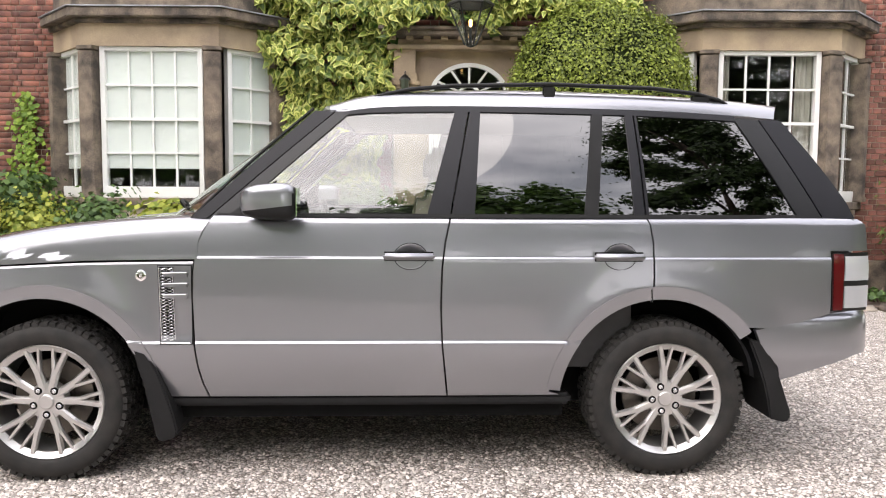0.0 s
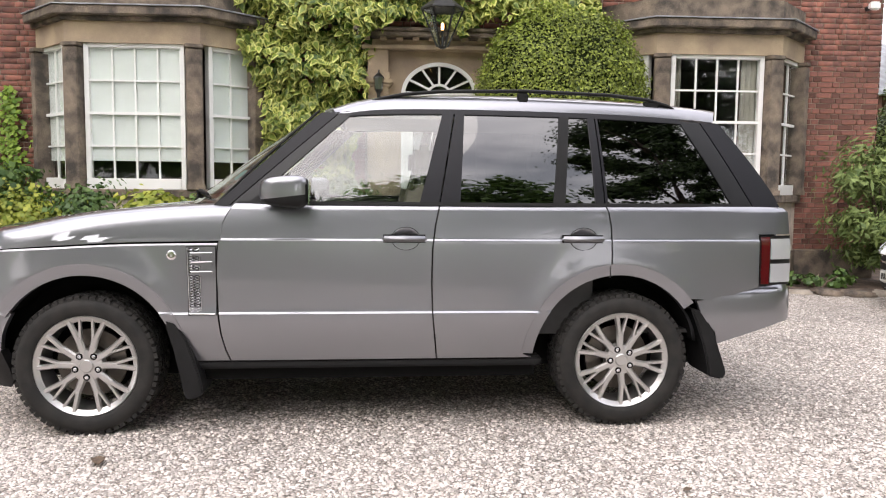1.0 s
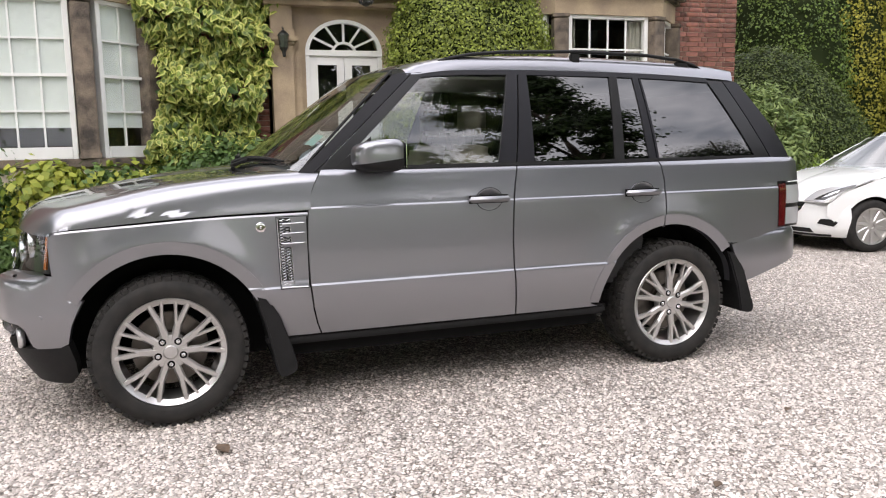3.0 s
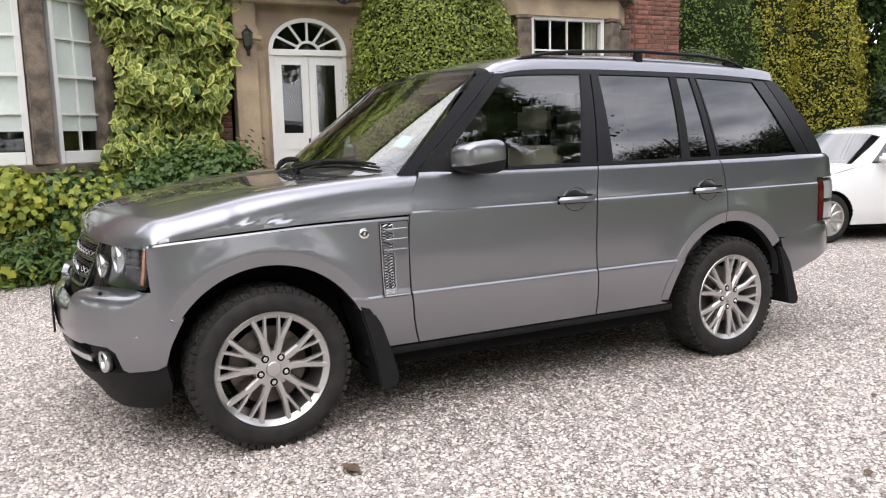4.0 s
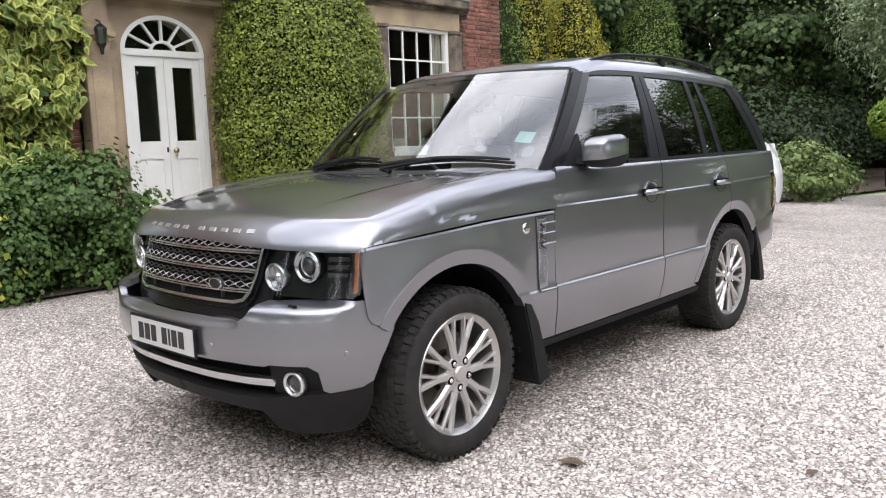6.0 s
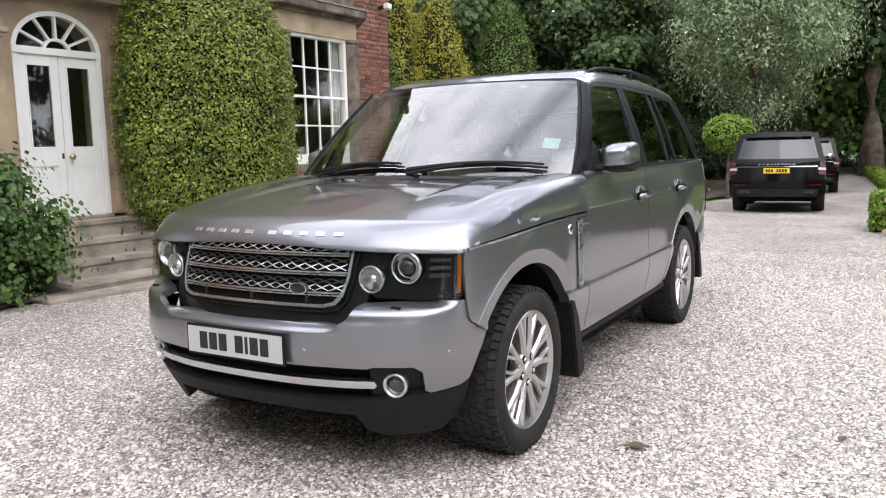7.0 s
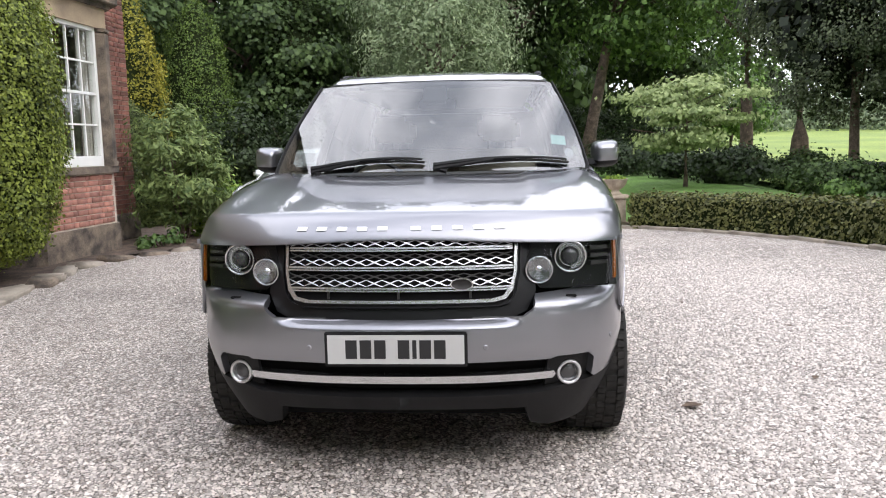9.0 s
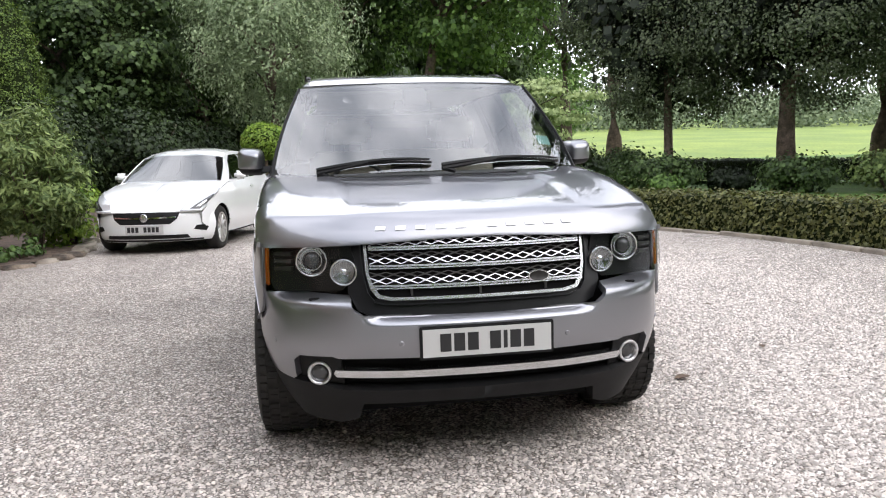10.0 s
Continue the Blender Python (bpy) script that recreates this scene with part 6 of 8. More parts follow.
# raised plain bars across the nose of the bonnet
def nose_at(y, z):
    """The bonnet's u at this height near the nose."""
    lo, hi = 0.93, 1.0
    for _ in range(30):
        m = (lo + hi) / 2
        if bonnet(m, y * 0.94)[2] > z:
            lo = m
        else:
            hi = m
    return lo


for k in range(10):
    y = -0.396 + 0.0826 * k + (0.051 if k > 4 else 0.0)
    q = []
    for z, dy in ((1.031, -0.020), (1.031, 0.020), (1.017, 0.020), (1.017, -0.020)):
        t, u = (y + dy) * 0.94, nose_at(y + dy, z)
        p = Vector(bonnet(u, t))
        n = (Vector(bonnet(u + 0.002, t)) - p).cross(Vector(bonnet(u, t + 0.01)) - p).normalized()
        q.append((p, n if n.x > 0 else -n))
    bm = bmesh.new()
    lo = [bm.verts.new(p - n * 0.003) for p, n in q]
    hi = [bm.verts.new(p + n * 0.004) for p, n in q]
    bm.faces.new(lo)
    bm.faces.new(hi)
    for a in range(4):
        b = (a + 1) % 4
        bm.faces.new((lo[a], lo[b], hi[b], hi[a]))
    bmesh.ops.recalc_face_normals(bm, faces=bm.faces)
    part("bonnet_badge_bar", bm, M["badge_silver"], car)

# head lamps
lamp_pts = [(2.118, 0.44), (2.100, 0.54), (2.066, 0.64), (2.026, 0.735), (1.988, 0.815), (1.952, 0.868), (1.920, 0.894)]
lamp_len = [0.0]
for p, q in zip(lamp_pts, lamp_pts[1:]):
    lamp_len.append(lamp_len[-1] + math.hypot(q[0] - p[0], q[1] - p[1]))
lamp_x = curve([(s, p[0]) for s, p in zip(lamp_len, lamp_pts)])
lamp_y = curve([(s, p[1]) for s, p in zip(lamp_len, lamp_pts)])


def lamp(u, z):
    k = (0.955 - z) * 0.22
    return (lamp_x(u) + k * (1 - u * 0.9), lamp_y(u) + k * 0.1, z)


def lamp_in(d):
    def f(u, z):
        a, b = Vector(lamp(u + 0.01, z)), Vector(lamp(u - 0.01, z))
        t = (a - b).normalized()
        p = lamp(u, z)
        return (p[0] - t.y * d, p[1] + t.x * d, z)
    return f


lamp_line = [(0.09, 0.958), (0.07, 0.90), (0.085, 0.82), (0.13, 0.778), (0.3, 0.770), (0.45, 0.772), (0.487, 0.80), (0.492, 0.90), (0.490, 0.976), (0.3, 0.968)]
lens_line = [(u, z - 0.009 if z > 0.94 else z) for u, z in lamp_line]
both("headlamp_lens", lens_line, lamp, M["lens"], car, step=0.05, thick=0.004, flip=False, label="clear headlamp cover")
both("headlamp_housing", lamp_line, lamp_in(0.045), M["housing"], car, step=0.05, thick=0.004, flip=False)


def ring_at(name, u, z, prof, d, mat, sgn, label="", tilt=0.0):
    p = Vector(lamp_in(d)(u, z))
    aim = Vector((1.0, 0.10, -0.03)).normalized()
    y = Vector((0, 0, 1)).cross(aim).normalized()
    m = Matrix((y, aim.cross(y), aim)).transposed().to_4x4()
    bm = bmesh.new()
    lathe(bm, prof, 36, Matrix.Translation(p) @ m)
    if sgn < 0:
        bmesh.ops.scale(bm, verts=bm.verts, vec=(1, -1, 1))
        bmesh.ops.reverse_faces(bm, faces=bm.faces)
    bmesh.ops.recalc_face_normals(bm, faces=bm.faces)
    part(name, bm, mat, car, label, smooth=True)


for sgn in (1, -1):
    for u, z, r in ((0.258, 0.898, 0.066), (0.118, 0.853, 0.056)):
        ring_at("lamp_reflector", u, z, [(r, -0.03), (r, 0.016), (r * 0.93, 0.022), (r * 0.86, 0.016), (r * 0.80, -0.002), (r * 0.66, -0.004), (r * 0.64, 0.006), (r * 0.58, 0.006), (r * 0.55, -0.004), (0.0, -0.006)], 0.035, M["lamp_ring"], sgn, "chrome ringed lamp reflector")
        if r > 0.06:
            ring_at("lamp_projector", u, z, [(r * 0.52, -0.004), (r * 0.50, 0.006), (r * 0.34, 0.016), (0.0, 0.021)], 0.033, M["fog_glass"], sgn)
        else:
            ring_at("lamp_bowl", u, z, [(r * 0.78, 0.004), (r * 0.62, -0.004), (r * 0.36, -0.012), (r * 0.2, -0.016), (0.0, -0.017)], 0.028, M["chrome"], sgn, "bright mirrored lamp bowl")
            ring_at("lamp_bulb", u, z, [(r * 0.2, -0.016), (r * 0.2, 0.002), (r * 0.12, 0.008), (0.0, 0.009)], 0.028, M["lamp_ring"], sgn)
    for z in (0.925, 0.895, 0.865):
        q = [lamp_in(0.02)(u, zz) for u, zz in ((0.345, z - 0.008), (0.43, z - 0.006), (0.43, z + 0.006), (0.345, z + 0.008))]
        bm = bmesh.new()
        f = bm.faces.new([bm.verts.new((a[0], a[1] * sgn, a[2])) for a in q])
        r = bmesh.ops.extrude_face_region(bm, geom=[f])
        bmesh.ops.translate(bm, verts=[g for g in r["geom"] if isinstance(g, bmesh.types.BMVert)], vec=(-0.02, -0.01 * sgn, 0))
        bmesh.ops.recalc_face_normals(bm, faces=bm.faces)
        part("lamp_light_bar", bm, M["dark_metal"], car)
both("side_indicator", [(0.456, 0.797), (0.474, 0.80), (0.476, 0.90), (0.474, 0.952), (0.456, 0.952), (0.459, 0.88)], lamp_in(0.012), M["amber"], car, step=0.04, thick=0.01, flip=False, label="amber indicator lens")

# fog lamps, washer caps, parking sensors
for sgn in (1, -1):
    for name, prof, mat, d in (("fog_lamp_ring", [(0.050, -0.03), (0.050, -0.004), (0.047, 0.001), (0.040, 0.001), (0.037, -0.010), (0.034, -0.025)], "badge_silver", -0.010), ("fog_lamp", [(0.038, -0.03), (0.038, -0.016), (0.02, -0.010), (0.0, -0.008)], "fog_glass", -0.010)):
        p = Vector(bumper(0.702 * sgn, 0.447))
        aim = Vector((1, 0.22 * sgn, -0.02)).normalized()
        y = Vector((0, 0, 1)).cross(aim).normalized()
        bm = bmesh.new()
        lathe(bm, prof, 32, Matrix.Translation(p + aim * d) @ Matrix((y, aim.cross(y), aim)).transposed().to_4x4())
        bmesh.ops.recalc_face_normals(bm, faces=bm.faces)
        part(name, bm, M[mat], car, smooth=True)
    skin("fog_lamp_surround", [(0.60 * sgn, 0.40), (0.835 * sgn, 0.40), (0.83 * sgn, 0.515), (0.60 * sgn, 0.522)][::sgn], lambda u, z: (bumper(u, z)[0] - 0.03, bumper(u, z)[1] * 0.985, z), M["black_trim"], car, step=0.05)
    for u, z, r in ((0.34, 0.585, 0.008), (0.93, 0.57, 0.008)):
        p = Vector(bumper(u * sgn, z))
        q = Vector(bumper((u + 0.02) * sgn, z)) - p
        aim = Vector((abs(q.y), -q.x * sgn if sgn > 0 else q.x, 0)).normalized()
        y = Vector((0, 0, 1)).cross(aim).normalized()
        bm = bmesh.new()
        lathe(bm, [(r + 0.002, -0.01), (r + 0.002, 0.001), (r, 0.003), (0, 0.003)], 14, Matrix.Translation(p) @ Matrix((y, aim.cross(y), aim)).transposed().to_4x4())
        part("parking_sensor", bm, M["paint"], car)
    p = bumper(0.72 * sgn, 0.752)
    part("washer_cap", a_box(p[0] - 0.008, p[0] + 0.008, p[1] - 0.022, p[1] + 0.022, p[2] - 0.004, p[2] + 0.006, 0.003), M["black_trim"], car)

# number plate with plain bars
plate = part("number_plate", a_box(2.296, 2.306, -0.272, 0.272, 0.518, 0.652, 0.004), M["black_trim"], car, "white number plate in a black frame")
part("plate_face", a_box(2.305, 2.3085, -0.26, 0.26, 0.530, 0.641), M["plate_white"], plate)
x = 0.19
for w in (0.044, 0.044, 0.016, 0.044, None, 0.044, 0.044, 0.044):
    if w is None:
        x -= 0.035
        continue
    part("plate_bar", a_box(2.3085, 2.3095, x - w, x, 0.550, 0.622), M["ink"], plate)
    x -= w + 0.011

# door mirrors: a rounded shell, grey above and black below
def mirror_shell(sgn):
    bm = bmesh.new()
    nu, nv = 28, 18
    rows = []
    def sp(c, e):
        return math.copysign(abs(c) ** e, c)
    for i in range(nv + 1):
        v = -math.pi / 2 + math.pi * i / nv
        row = []
        for j in range(nu):
            u = 2 * math.pi * j / nu
            x = sp(math.cos(v), 0.45) * sp(math.cos(u), 0.5)
            y = sp(math.cos(v), 0.45) * sp(math.sin(u), 0.5)
            z = sp(math.sin(v), 0.5)
            f = (x + 1) / 2
            px = 0.405 + 0.125 * x - (0.02 * y if x > 0 else 0)
            py = 1.02 + 0.085 * y * (1 - 0.18 * f)
            pz = 1.288 + 0.084 * z * (1 - 0.25 * f * f) + 0.006 * y
            row.append(bm.verts.new((px, sgn * py, pz)))
        rows.append(row)
    for p, q in zip(rows, rows[1:]):
        for j in range(nu):
            k = (j + 1) % nu
            bm.faces.new((p[j], p[k], q[k], q[j]))
    bmesh.ops.remove_doubles(bm, verts=bm.verts, dist=0.0005)
    bmesh.ops.bisect_plane(bm, geom=bm.verts[:] + bm.edges[:] + bm.faces[:], plane_co=(0, 0, 1.31), plane_no=(0.12, 0, 1))
    bmesh.ops.recalc_face_normals(bm, faces=bm.faces)
    for f in bm.faces:
        c = f.calc_center_median()
        f.material_index = 0 if c.z + 0.12 * c.x > 1.31 and c.x > 0.292 else 1
    return bm


for sgn in (1, -1):
    mirror_ob = part("door_mirror", mirror_shell(sgn), [M["paint"], M["black_trim"]], car, "grey door mirror with black lower half", smooth=True)
    part("mirror_glass", a_box(0.276, 0.2785, min(sgn * 0.96, sgn * 1.08), max(sgn * 0.96, sgn * 1.08), 1.225, 1.35), M["chrome"], mirror_ob)
    bm = bmesh.new()
    prism_xz(bm, [(0.50, 1.222), (0.36, 1.222), (0.36, 1.256), (0.47, 1.262)], min(sgn * 0.87, sgn * 0.99), max(sgn * 0.87, sgn * 0.99), 0.008)
    part("mirror_arm", bm, M["black_trim"], mirror_ob)
both("mirror_sail", [(0.60, BELT + 0.010), (0.405, BELT + 0.010), (0.40, 1.385)], cab_out(0.010), M["black_trim"], car, thick=0.02)

# door handles in dished recesses
for xh in (-0.095, -1.06):
    for sgn in (1, -1):
        yh = side(xh - 0.12, 1.0)[1] - 0.002
        bm = bmesh.new()
        lathe(bm, [(0.0665, -0.012), (0.0665, 0.0015), (0.0645, 0.003), (0.061, 0.003), (0.05, -0.006), (0.0, -0.008)], 32, Matrix.Translation((xh - 0.125, yh, 1.043)) @ TURN_Y @ Matrix.Diagonal((1.15, 0.92, 1, 1)))
        if sgn < 0:
            bmesh.ops.scale(bm, verts=bm.verts, vec=(1, -1, 1))
            bmesh.ops.reverse_faces(bm, faces=bm.faces)
        bmesh.ops.recalc_face_normals(bm, faces=bm.faces)
        h = part("handle_recess", bm, M["paint"], car, smooth=True)
        # thin dark ring stands for the shading round the recess
        bm = bmesh.new()
        tube(bm, [(xh - 0.125 + 0.0755 * math.cos(a), sgn * (yh + 0.0015), 1.043 + 0.0605 * math.sin(a)) for a in (2 * math.pi * k / 40 for k in range(41))], 0.0022, 5)
        part("recess_shade_ring", bm, M["dark"], h)
        bm = bmesh.new()
        box(bm, xh - 0.235, xh, min(sgn * (yh + 0.012), sgn * (yh + 0.038)), max(sgn * (yh + 0.012), sgn * (yh + 0.038)), 1.028, 1.060, 0.009)
        part("door_handle", bm, M["paint"], h, smooth=True)
        # dark box stands for the shadow behind the handle
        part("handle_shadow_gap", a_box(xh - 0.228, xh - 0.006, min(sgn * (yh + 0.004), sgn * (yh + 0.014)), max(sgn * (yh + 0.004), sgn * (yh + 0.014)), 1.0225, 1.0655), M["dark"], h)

# wing badge and vents
for sgn in (1, -1):
    yb = side(0.99, 0.953)[1]
    bm = bmesh.new()
    lathe(bm, [(0.026, -0.004), (0.026, 0.004), (0.022, 0.007), (0.012, 0.005), (0.0, 0.007)], 24, Matrix.Translation((0.99, yb, 0.953)) @ TURN_Y)
    if sgn < 0:
        bmesh.ops.scale(bm, verts=bm.verts, vec=(1, -1, 1))
    bmesh.ops.recalc_face_normals(bm, faces=bm.faces)
    part("wing_badge", bm, M["chrome"], car, "round chrome wing badge", smooth=True)
# dark sheet below the panel draws a shadow line round it
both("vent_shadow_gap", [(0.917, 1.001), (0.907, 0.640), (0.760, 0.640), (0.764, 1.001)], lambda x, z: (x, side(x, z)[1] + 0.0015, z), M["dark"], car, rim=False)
vent_line = [(0.914, 0.998), (0.904, 0.643), (0.766, 0.643), (0.768, 0.998)]
both("vent_panel", vent_line, lambda x, z: (x, side(x, z)[1] + 0.003, z), M["paint"], car, thick=0.006)
both("vent_backing", [(0.909, 0.993), (0.900, 0.652), (0.838, 0.652), (0.845, 0.993)], lambda x, z: (x, side(x, z)[1] + 0.0045, z), M["dark"], car, rim=False)
for sgn in (1, -1):
    bm = bmesh.new()
    for c0 in (0.0, 0.0305):
        for d in (1, -1):
            pts = []
            n = 48
            for k in range(n + 1):
                z = 0.655 + 0.333 * k / n
                tri = 1 - 4 * abs(((k / 4) % 1) - 0.5)
                xx = 0.840 + 0.0155 + c0 + (z - 0.655) * 0.026 + d * tri * 0.0148
                pts.append((xx, sgn * (side(xx, z)[1] + 0.008), z))
            tube(bm, pts, 0.0021, 5)
    for x0, x1 in ((0.8395, 0.8485), (0.9015, 0.910)):
        tube(bm, [(x0, sgn * (side(x0, 0.655)[1] + 0.007), 0.655), (x1, sgn * (side(x1, 0.99)[1] + 0.007), 0.99)], 0.002, 5)
    part("vent_mesh", bm, M["satin"], car, "silver vent mesh")
    for z in (0.967, 0.919, 0.869):
        ys = side(0.82, z)[1]
        bm = bmesh.new()
        prism_xz(bm, [(0.781, z - 0.020), (0.880, z - 0.016), (0.892, z), (0.781, z + 0.002)], min(sgn * (ys + 0.002), sgn * (ys + 0.021)), max(sgn * (ys + 0.002), sgn * (ys + 0.021)), 0.003)
        fin = part("vent_fin", bm, M["paint"], car)
        # bright bar stands for the sky's gleam on the painted fin's top edge
        bm = bmesh.new()
        tube(bm, [(0.783, sgn * (ys + 0.020), z + 0.002), (0.890, sgn * (ys + 0.020), z)], 0.0022, 6)
        part("fin_gleam", bm, M["satin"], fin)
    bm = bmesh.new()
    tube(bm, [(0.772, sgn * (side(0.772, 0.646)[1] + 0.008), 0.647), (0.900, sgn * (side(0.9, 0.648)[1] + 0.008), 0.650)], 0.004, 6)
    part("vent_ledge", bm, M["satin"], car)

# roof rails
for sgn in (1, -1):
    ln = [(0.02, 1.768), (-0.10, 1.806), (-0.22, 1.830), (-0.42, 1.848), (-0.9, 1.860), (-1.4, 1.848), (-1.62, 1.826), (-1.74, 1.795), (-1.82, 1.75)]
    bm = bmesh.new()
    rows = []
    for x, z in ln:
        y = 0.668 - 0.02 * abs(x + 0.9)
        rows.append([bm.verts.new((x, sgn * (y + a), z + b)) for a, b in ((-0.014, -0.008), (0.014, -0.008), (0.016, 0.004), (0.007, 0.010), (-0.007, 0.010), (-0.016, 0.004))])
    for a, b in zip(rows, rows[1:]):
        for i in range(6):
            j = (i + 1) % 6
            bm.faces.new((a[i], a[j], b[j], b[i]))
    bm.faces.new(rows[0])
    bm.faces.new(rows[-1])
    bmesh.ops.recalc_face_normals(bm, faces=bm.faces)
    r_ob = part("roof_rail", bm, M["black_trim"], car, "black roof rail", smooth=True)
    for x0, x1, zt in ((-0.10, -0.15, 1.815), (-0.88, -0.90, 1.852), (-1.62, -1.67, 1.815)):
        bm = bmesh.new()
        y = 0.668 - 0.02 * abs((x0 + x1) / 2 + 0.9)
        ws = box(bm, x1 - 0.02, x0 + 0.02, min(sgn * (y - 0.014), sgn * (y + 0.014)), max(sgn * (y - 0.014), sgn * (y + 0.014)), 1.75, zt, 0.006)
        part("rail_foot", bm, M["black_trim"], r_ob)

# wipers
for pivot_t, tip_t in ((0.05, 0.86), (-0.72, -0.02)):
    bm = bmesh.new()
    pts = []
    for k in range(9):
        q = k / 8
        t = pivot_t + (tip_t - pivot_t) * q
        pts.append(Vector(screen(t, 0.015 + 0.075 * math.sin(q * 2.2))) + Vector((0.02, 0, 0.022)))
    tube(bm, pts, [0.014, 0.013, 0.012, 0.011, 0.011, 0.010, 0.009, 0.008, 0.006], 6)
    w = part("wiper", bm, M["black_trim"], car)
    bm = bmesh.new()
    pts = []
    for k in range(9):
        q = k / 8
        t = pivot_t + 0.1 * (tip_t - pivot_t) + (tip_t - pivot_t) * 0.92 * q
        pts.append(Vector(screen(t, 0.03 + 0.055 * math.sin(q * 2.4))) + Vector((0.008, 0, 0.009)))
    tube(bm, pts, 0.007, 5)
    part("wiper_blade", bm, M["rubber"], w)
    bm = bmesh.new()
    tube(bm, [pts[0] + Vector((0.03, 0, -0.03)), Vector(screen(pivot_t, 0.02)) + Vector((0.03, 0, 0.0)), pts[3] + Vector((0.02, 0, 0.01))], [0.014, 0.013, 0.009], 6)
    part("wiper_arm", bm, M["black_trim"], w)

# cabin
part("headliner", a_box(-2.0, 0.12, -0.60, 0.60, 1.70, 1.715), M["headliner"], car)
bm = bmesh.new()
prism_xz(bm, [(0.95, 1.15), (0.86, 1.205), (0.5, 1.20), (0.36, 1.12), (0.38, 0.8), (0.9, 0.8)], -0.78, 0.78, 0.02)
part("dashboard", bm, M["cabin"], car)
part("cabin_floor", a_box(-2.2, 0.9, -0.82, 0.82, 0.5, 0.52), M["cabin"], car)
for sgn in (1, -1):
    bm = a_box(-1.28, 0.62, min(sgn * 0.79, sgn * 0.83), max(sgn * 0.79, sgn * 0.83), 0.52, 1.20, 0.01)
    part("door_card", bm, M["cabin"], car)


def car_seat(x, y, wide, head):
    bm = bmesh.new()
    box(bm, x - 0.05, x + 0.48, y - wide / 2, y + wide / 2, 0.68, 0.84, 0.05)
    seat_ob = part("seat", bm, M["leather"], car, smooth=True)
    bm = bmesh.new()
    vs = box(bm, x - 0.16, x, y - wide / 2, y + wide / 2, 0.74, 1.36)
    bmesh.ops.transform(bm, matrix=Matrix.Translation((x, 0, 0.74)) @ Matrix.Rotation(radians(-14), 4, "Y") @ Matrix.Translation((-x, 0, -0.74)), verts=vs)
    bmesh.ops.bevel(bm, geom=bm.edges[:], offset=0.05, segments=3, affect="EDGES")
    part("backrest", bm, M["leather"], seat_ob, smooth=True)
    for hy in head:
        bm = bmesh.new()
        box(bm, x - 0.29, x - 0.18, y + hy - 0.13, y + hy + 0.13, 1.385, 1.56, 0.035)
        part("headrest", bm, M["leather"], seat_ob, smooth=True)
        bm = bmesh.new()
        for k in (-0.06, 0.06):
            tube(bm, [(x - 0.2, y + hy + k, 1.3), (x - 0.235, y + hy + k, 1.42)], 0.007, 6)
        part("headrest_post", bm, M["dark_metal"], seat_ob)


car_seat(-0.12, 0.37, 0.52, (0,))
car_seat(-0.12, -0.37, 0.52, (0,))
car_seat(-0.98, 0.0, 1.36, (-0.42, 0.42))
bm = bmesh.new()
tor = [(0.185 + 0.014 * math.cos(a), 0.014 * math.sin(a)) for a in (2 * math.pi * k / 8 for k in range(8))]
lathe(bm, tor, 32, pose(0.26, -0.37, 1.09, 0, -68, 0), closed=True)
box(bm, 0.27, 0.31, -0.43, -0.31, 1.05, 1.13, 0.01)
part("steering_wheel", bm, M["cabin"], car, smooth=True)
p = screen(0.0, 0.93)
bm = a_box(p[0] - 0.09, p[0] - 0.03, -0.075, 0.075, p[2] - 0.10, p[2] + 0.005, 0.012)
part("sensor_housing", bm, M["cabin"], car)
bm = a_box(p[0] - 0.20, p[0] - 0.17, -0.12, 0.12, p[2] - 0.13, p[2] - 0.06, 0.012)
part("interior_mirror", bm, M["black_trim"], car)
sticker_in = lambda t, s: tuple(Vector(screen(t, s)) + Vector((-0.006, 0, -0.004)))
skin("screen_sticker", [(0.80, 0.28), (0.895, 0.27), (0.905, 0.37), (0.81, 0.38)], sticker_in, plain("sticker_green", (0.18, 0.34, 0.31), 0.6), car, rim=False, label="small pale green screen sticker")
skin("screen_sticker", [(0.90 + 0.03 * math.cos(a), 0.19 + 0.05 * math.sin(a)) for a in (2 * math.pi * k / 16 for k in range(16))], sticker_in, plain("sticker_dark", (0.1, 0.12, 0.13), 0.6), car, rim=False, label="small round dark sticker")

# ---- door-case, steps, lamps and bricks of the house ----
case = thing("door_case", pose(DOOR_X, 0, 0), "weathered sandstone door-case with pilasters and arched fanlight", "doorway", kind="structure")
Z_T, Z_S = 0.70, 2.545  # threshold and springing
FA, FB = 0.525, 0.435  # half width and rise of the fanlight
# stone face with the arched opening
bm = bmesh.new()
arc = [(FA * math.cos(math.pi * k / 24), Z_S + FB * math.sin(math.pi * k / 24)) for k in range(25)]
for p, q in zip(arc, arc[1:]):
    bm.faces.new([bm.verts.new((x, 10.60, z)) for x, z in (p, (p[0], 3.12), (q[0], 3.12), q)])
for s in (-1, 1):
    bm.faces.new([bm.verts.new((x, 10.60, z)) for x, z in ((s * FA, Z_T), (s * 0.8, Z_T), (s * 0.8, 3.12), (s * FA, 3.12), (s * FA, Z_S))])
bmesh.ops.remove_doubles(bm, verts=bm.verts, dist=0.0005)
r = bmesh.ops.extrude_face_region(bm, geom=bm.faces[:])
bmesh.ops.translate(bm, verts=[g for g in r["geom"] if isinstance(g, bmesh.types.BMVert)], vec=(0, 0.4, 0))
bmesh.ops.recalc_face_normals(bm, faces=bm.faces)
part("arch_panel", bm, M["stone"], case)
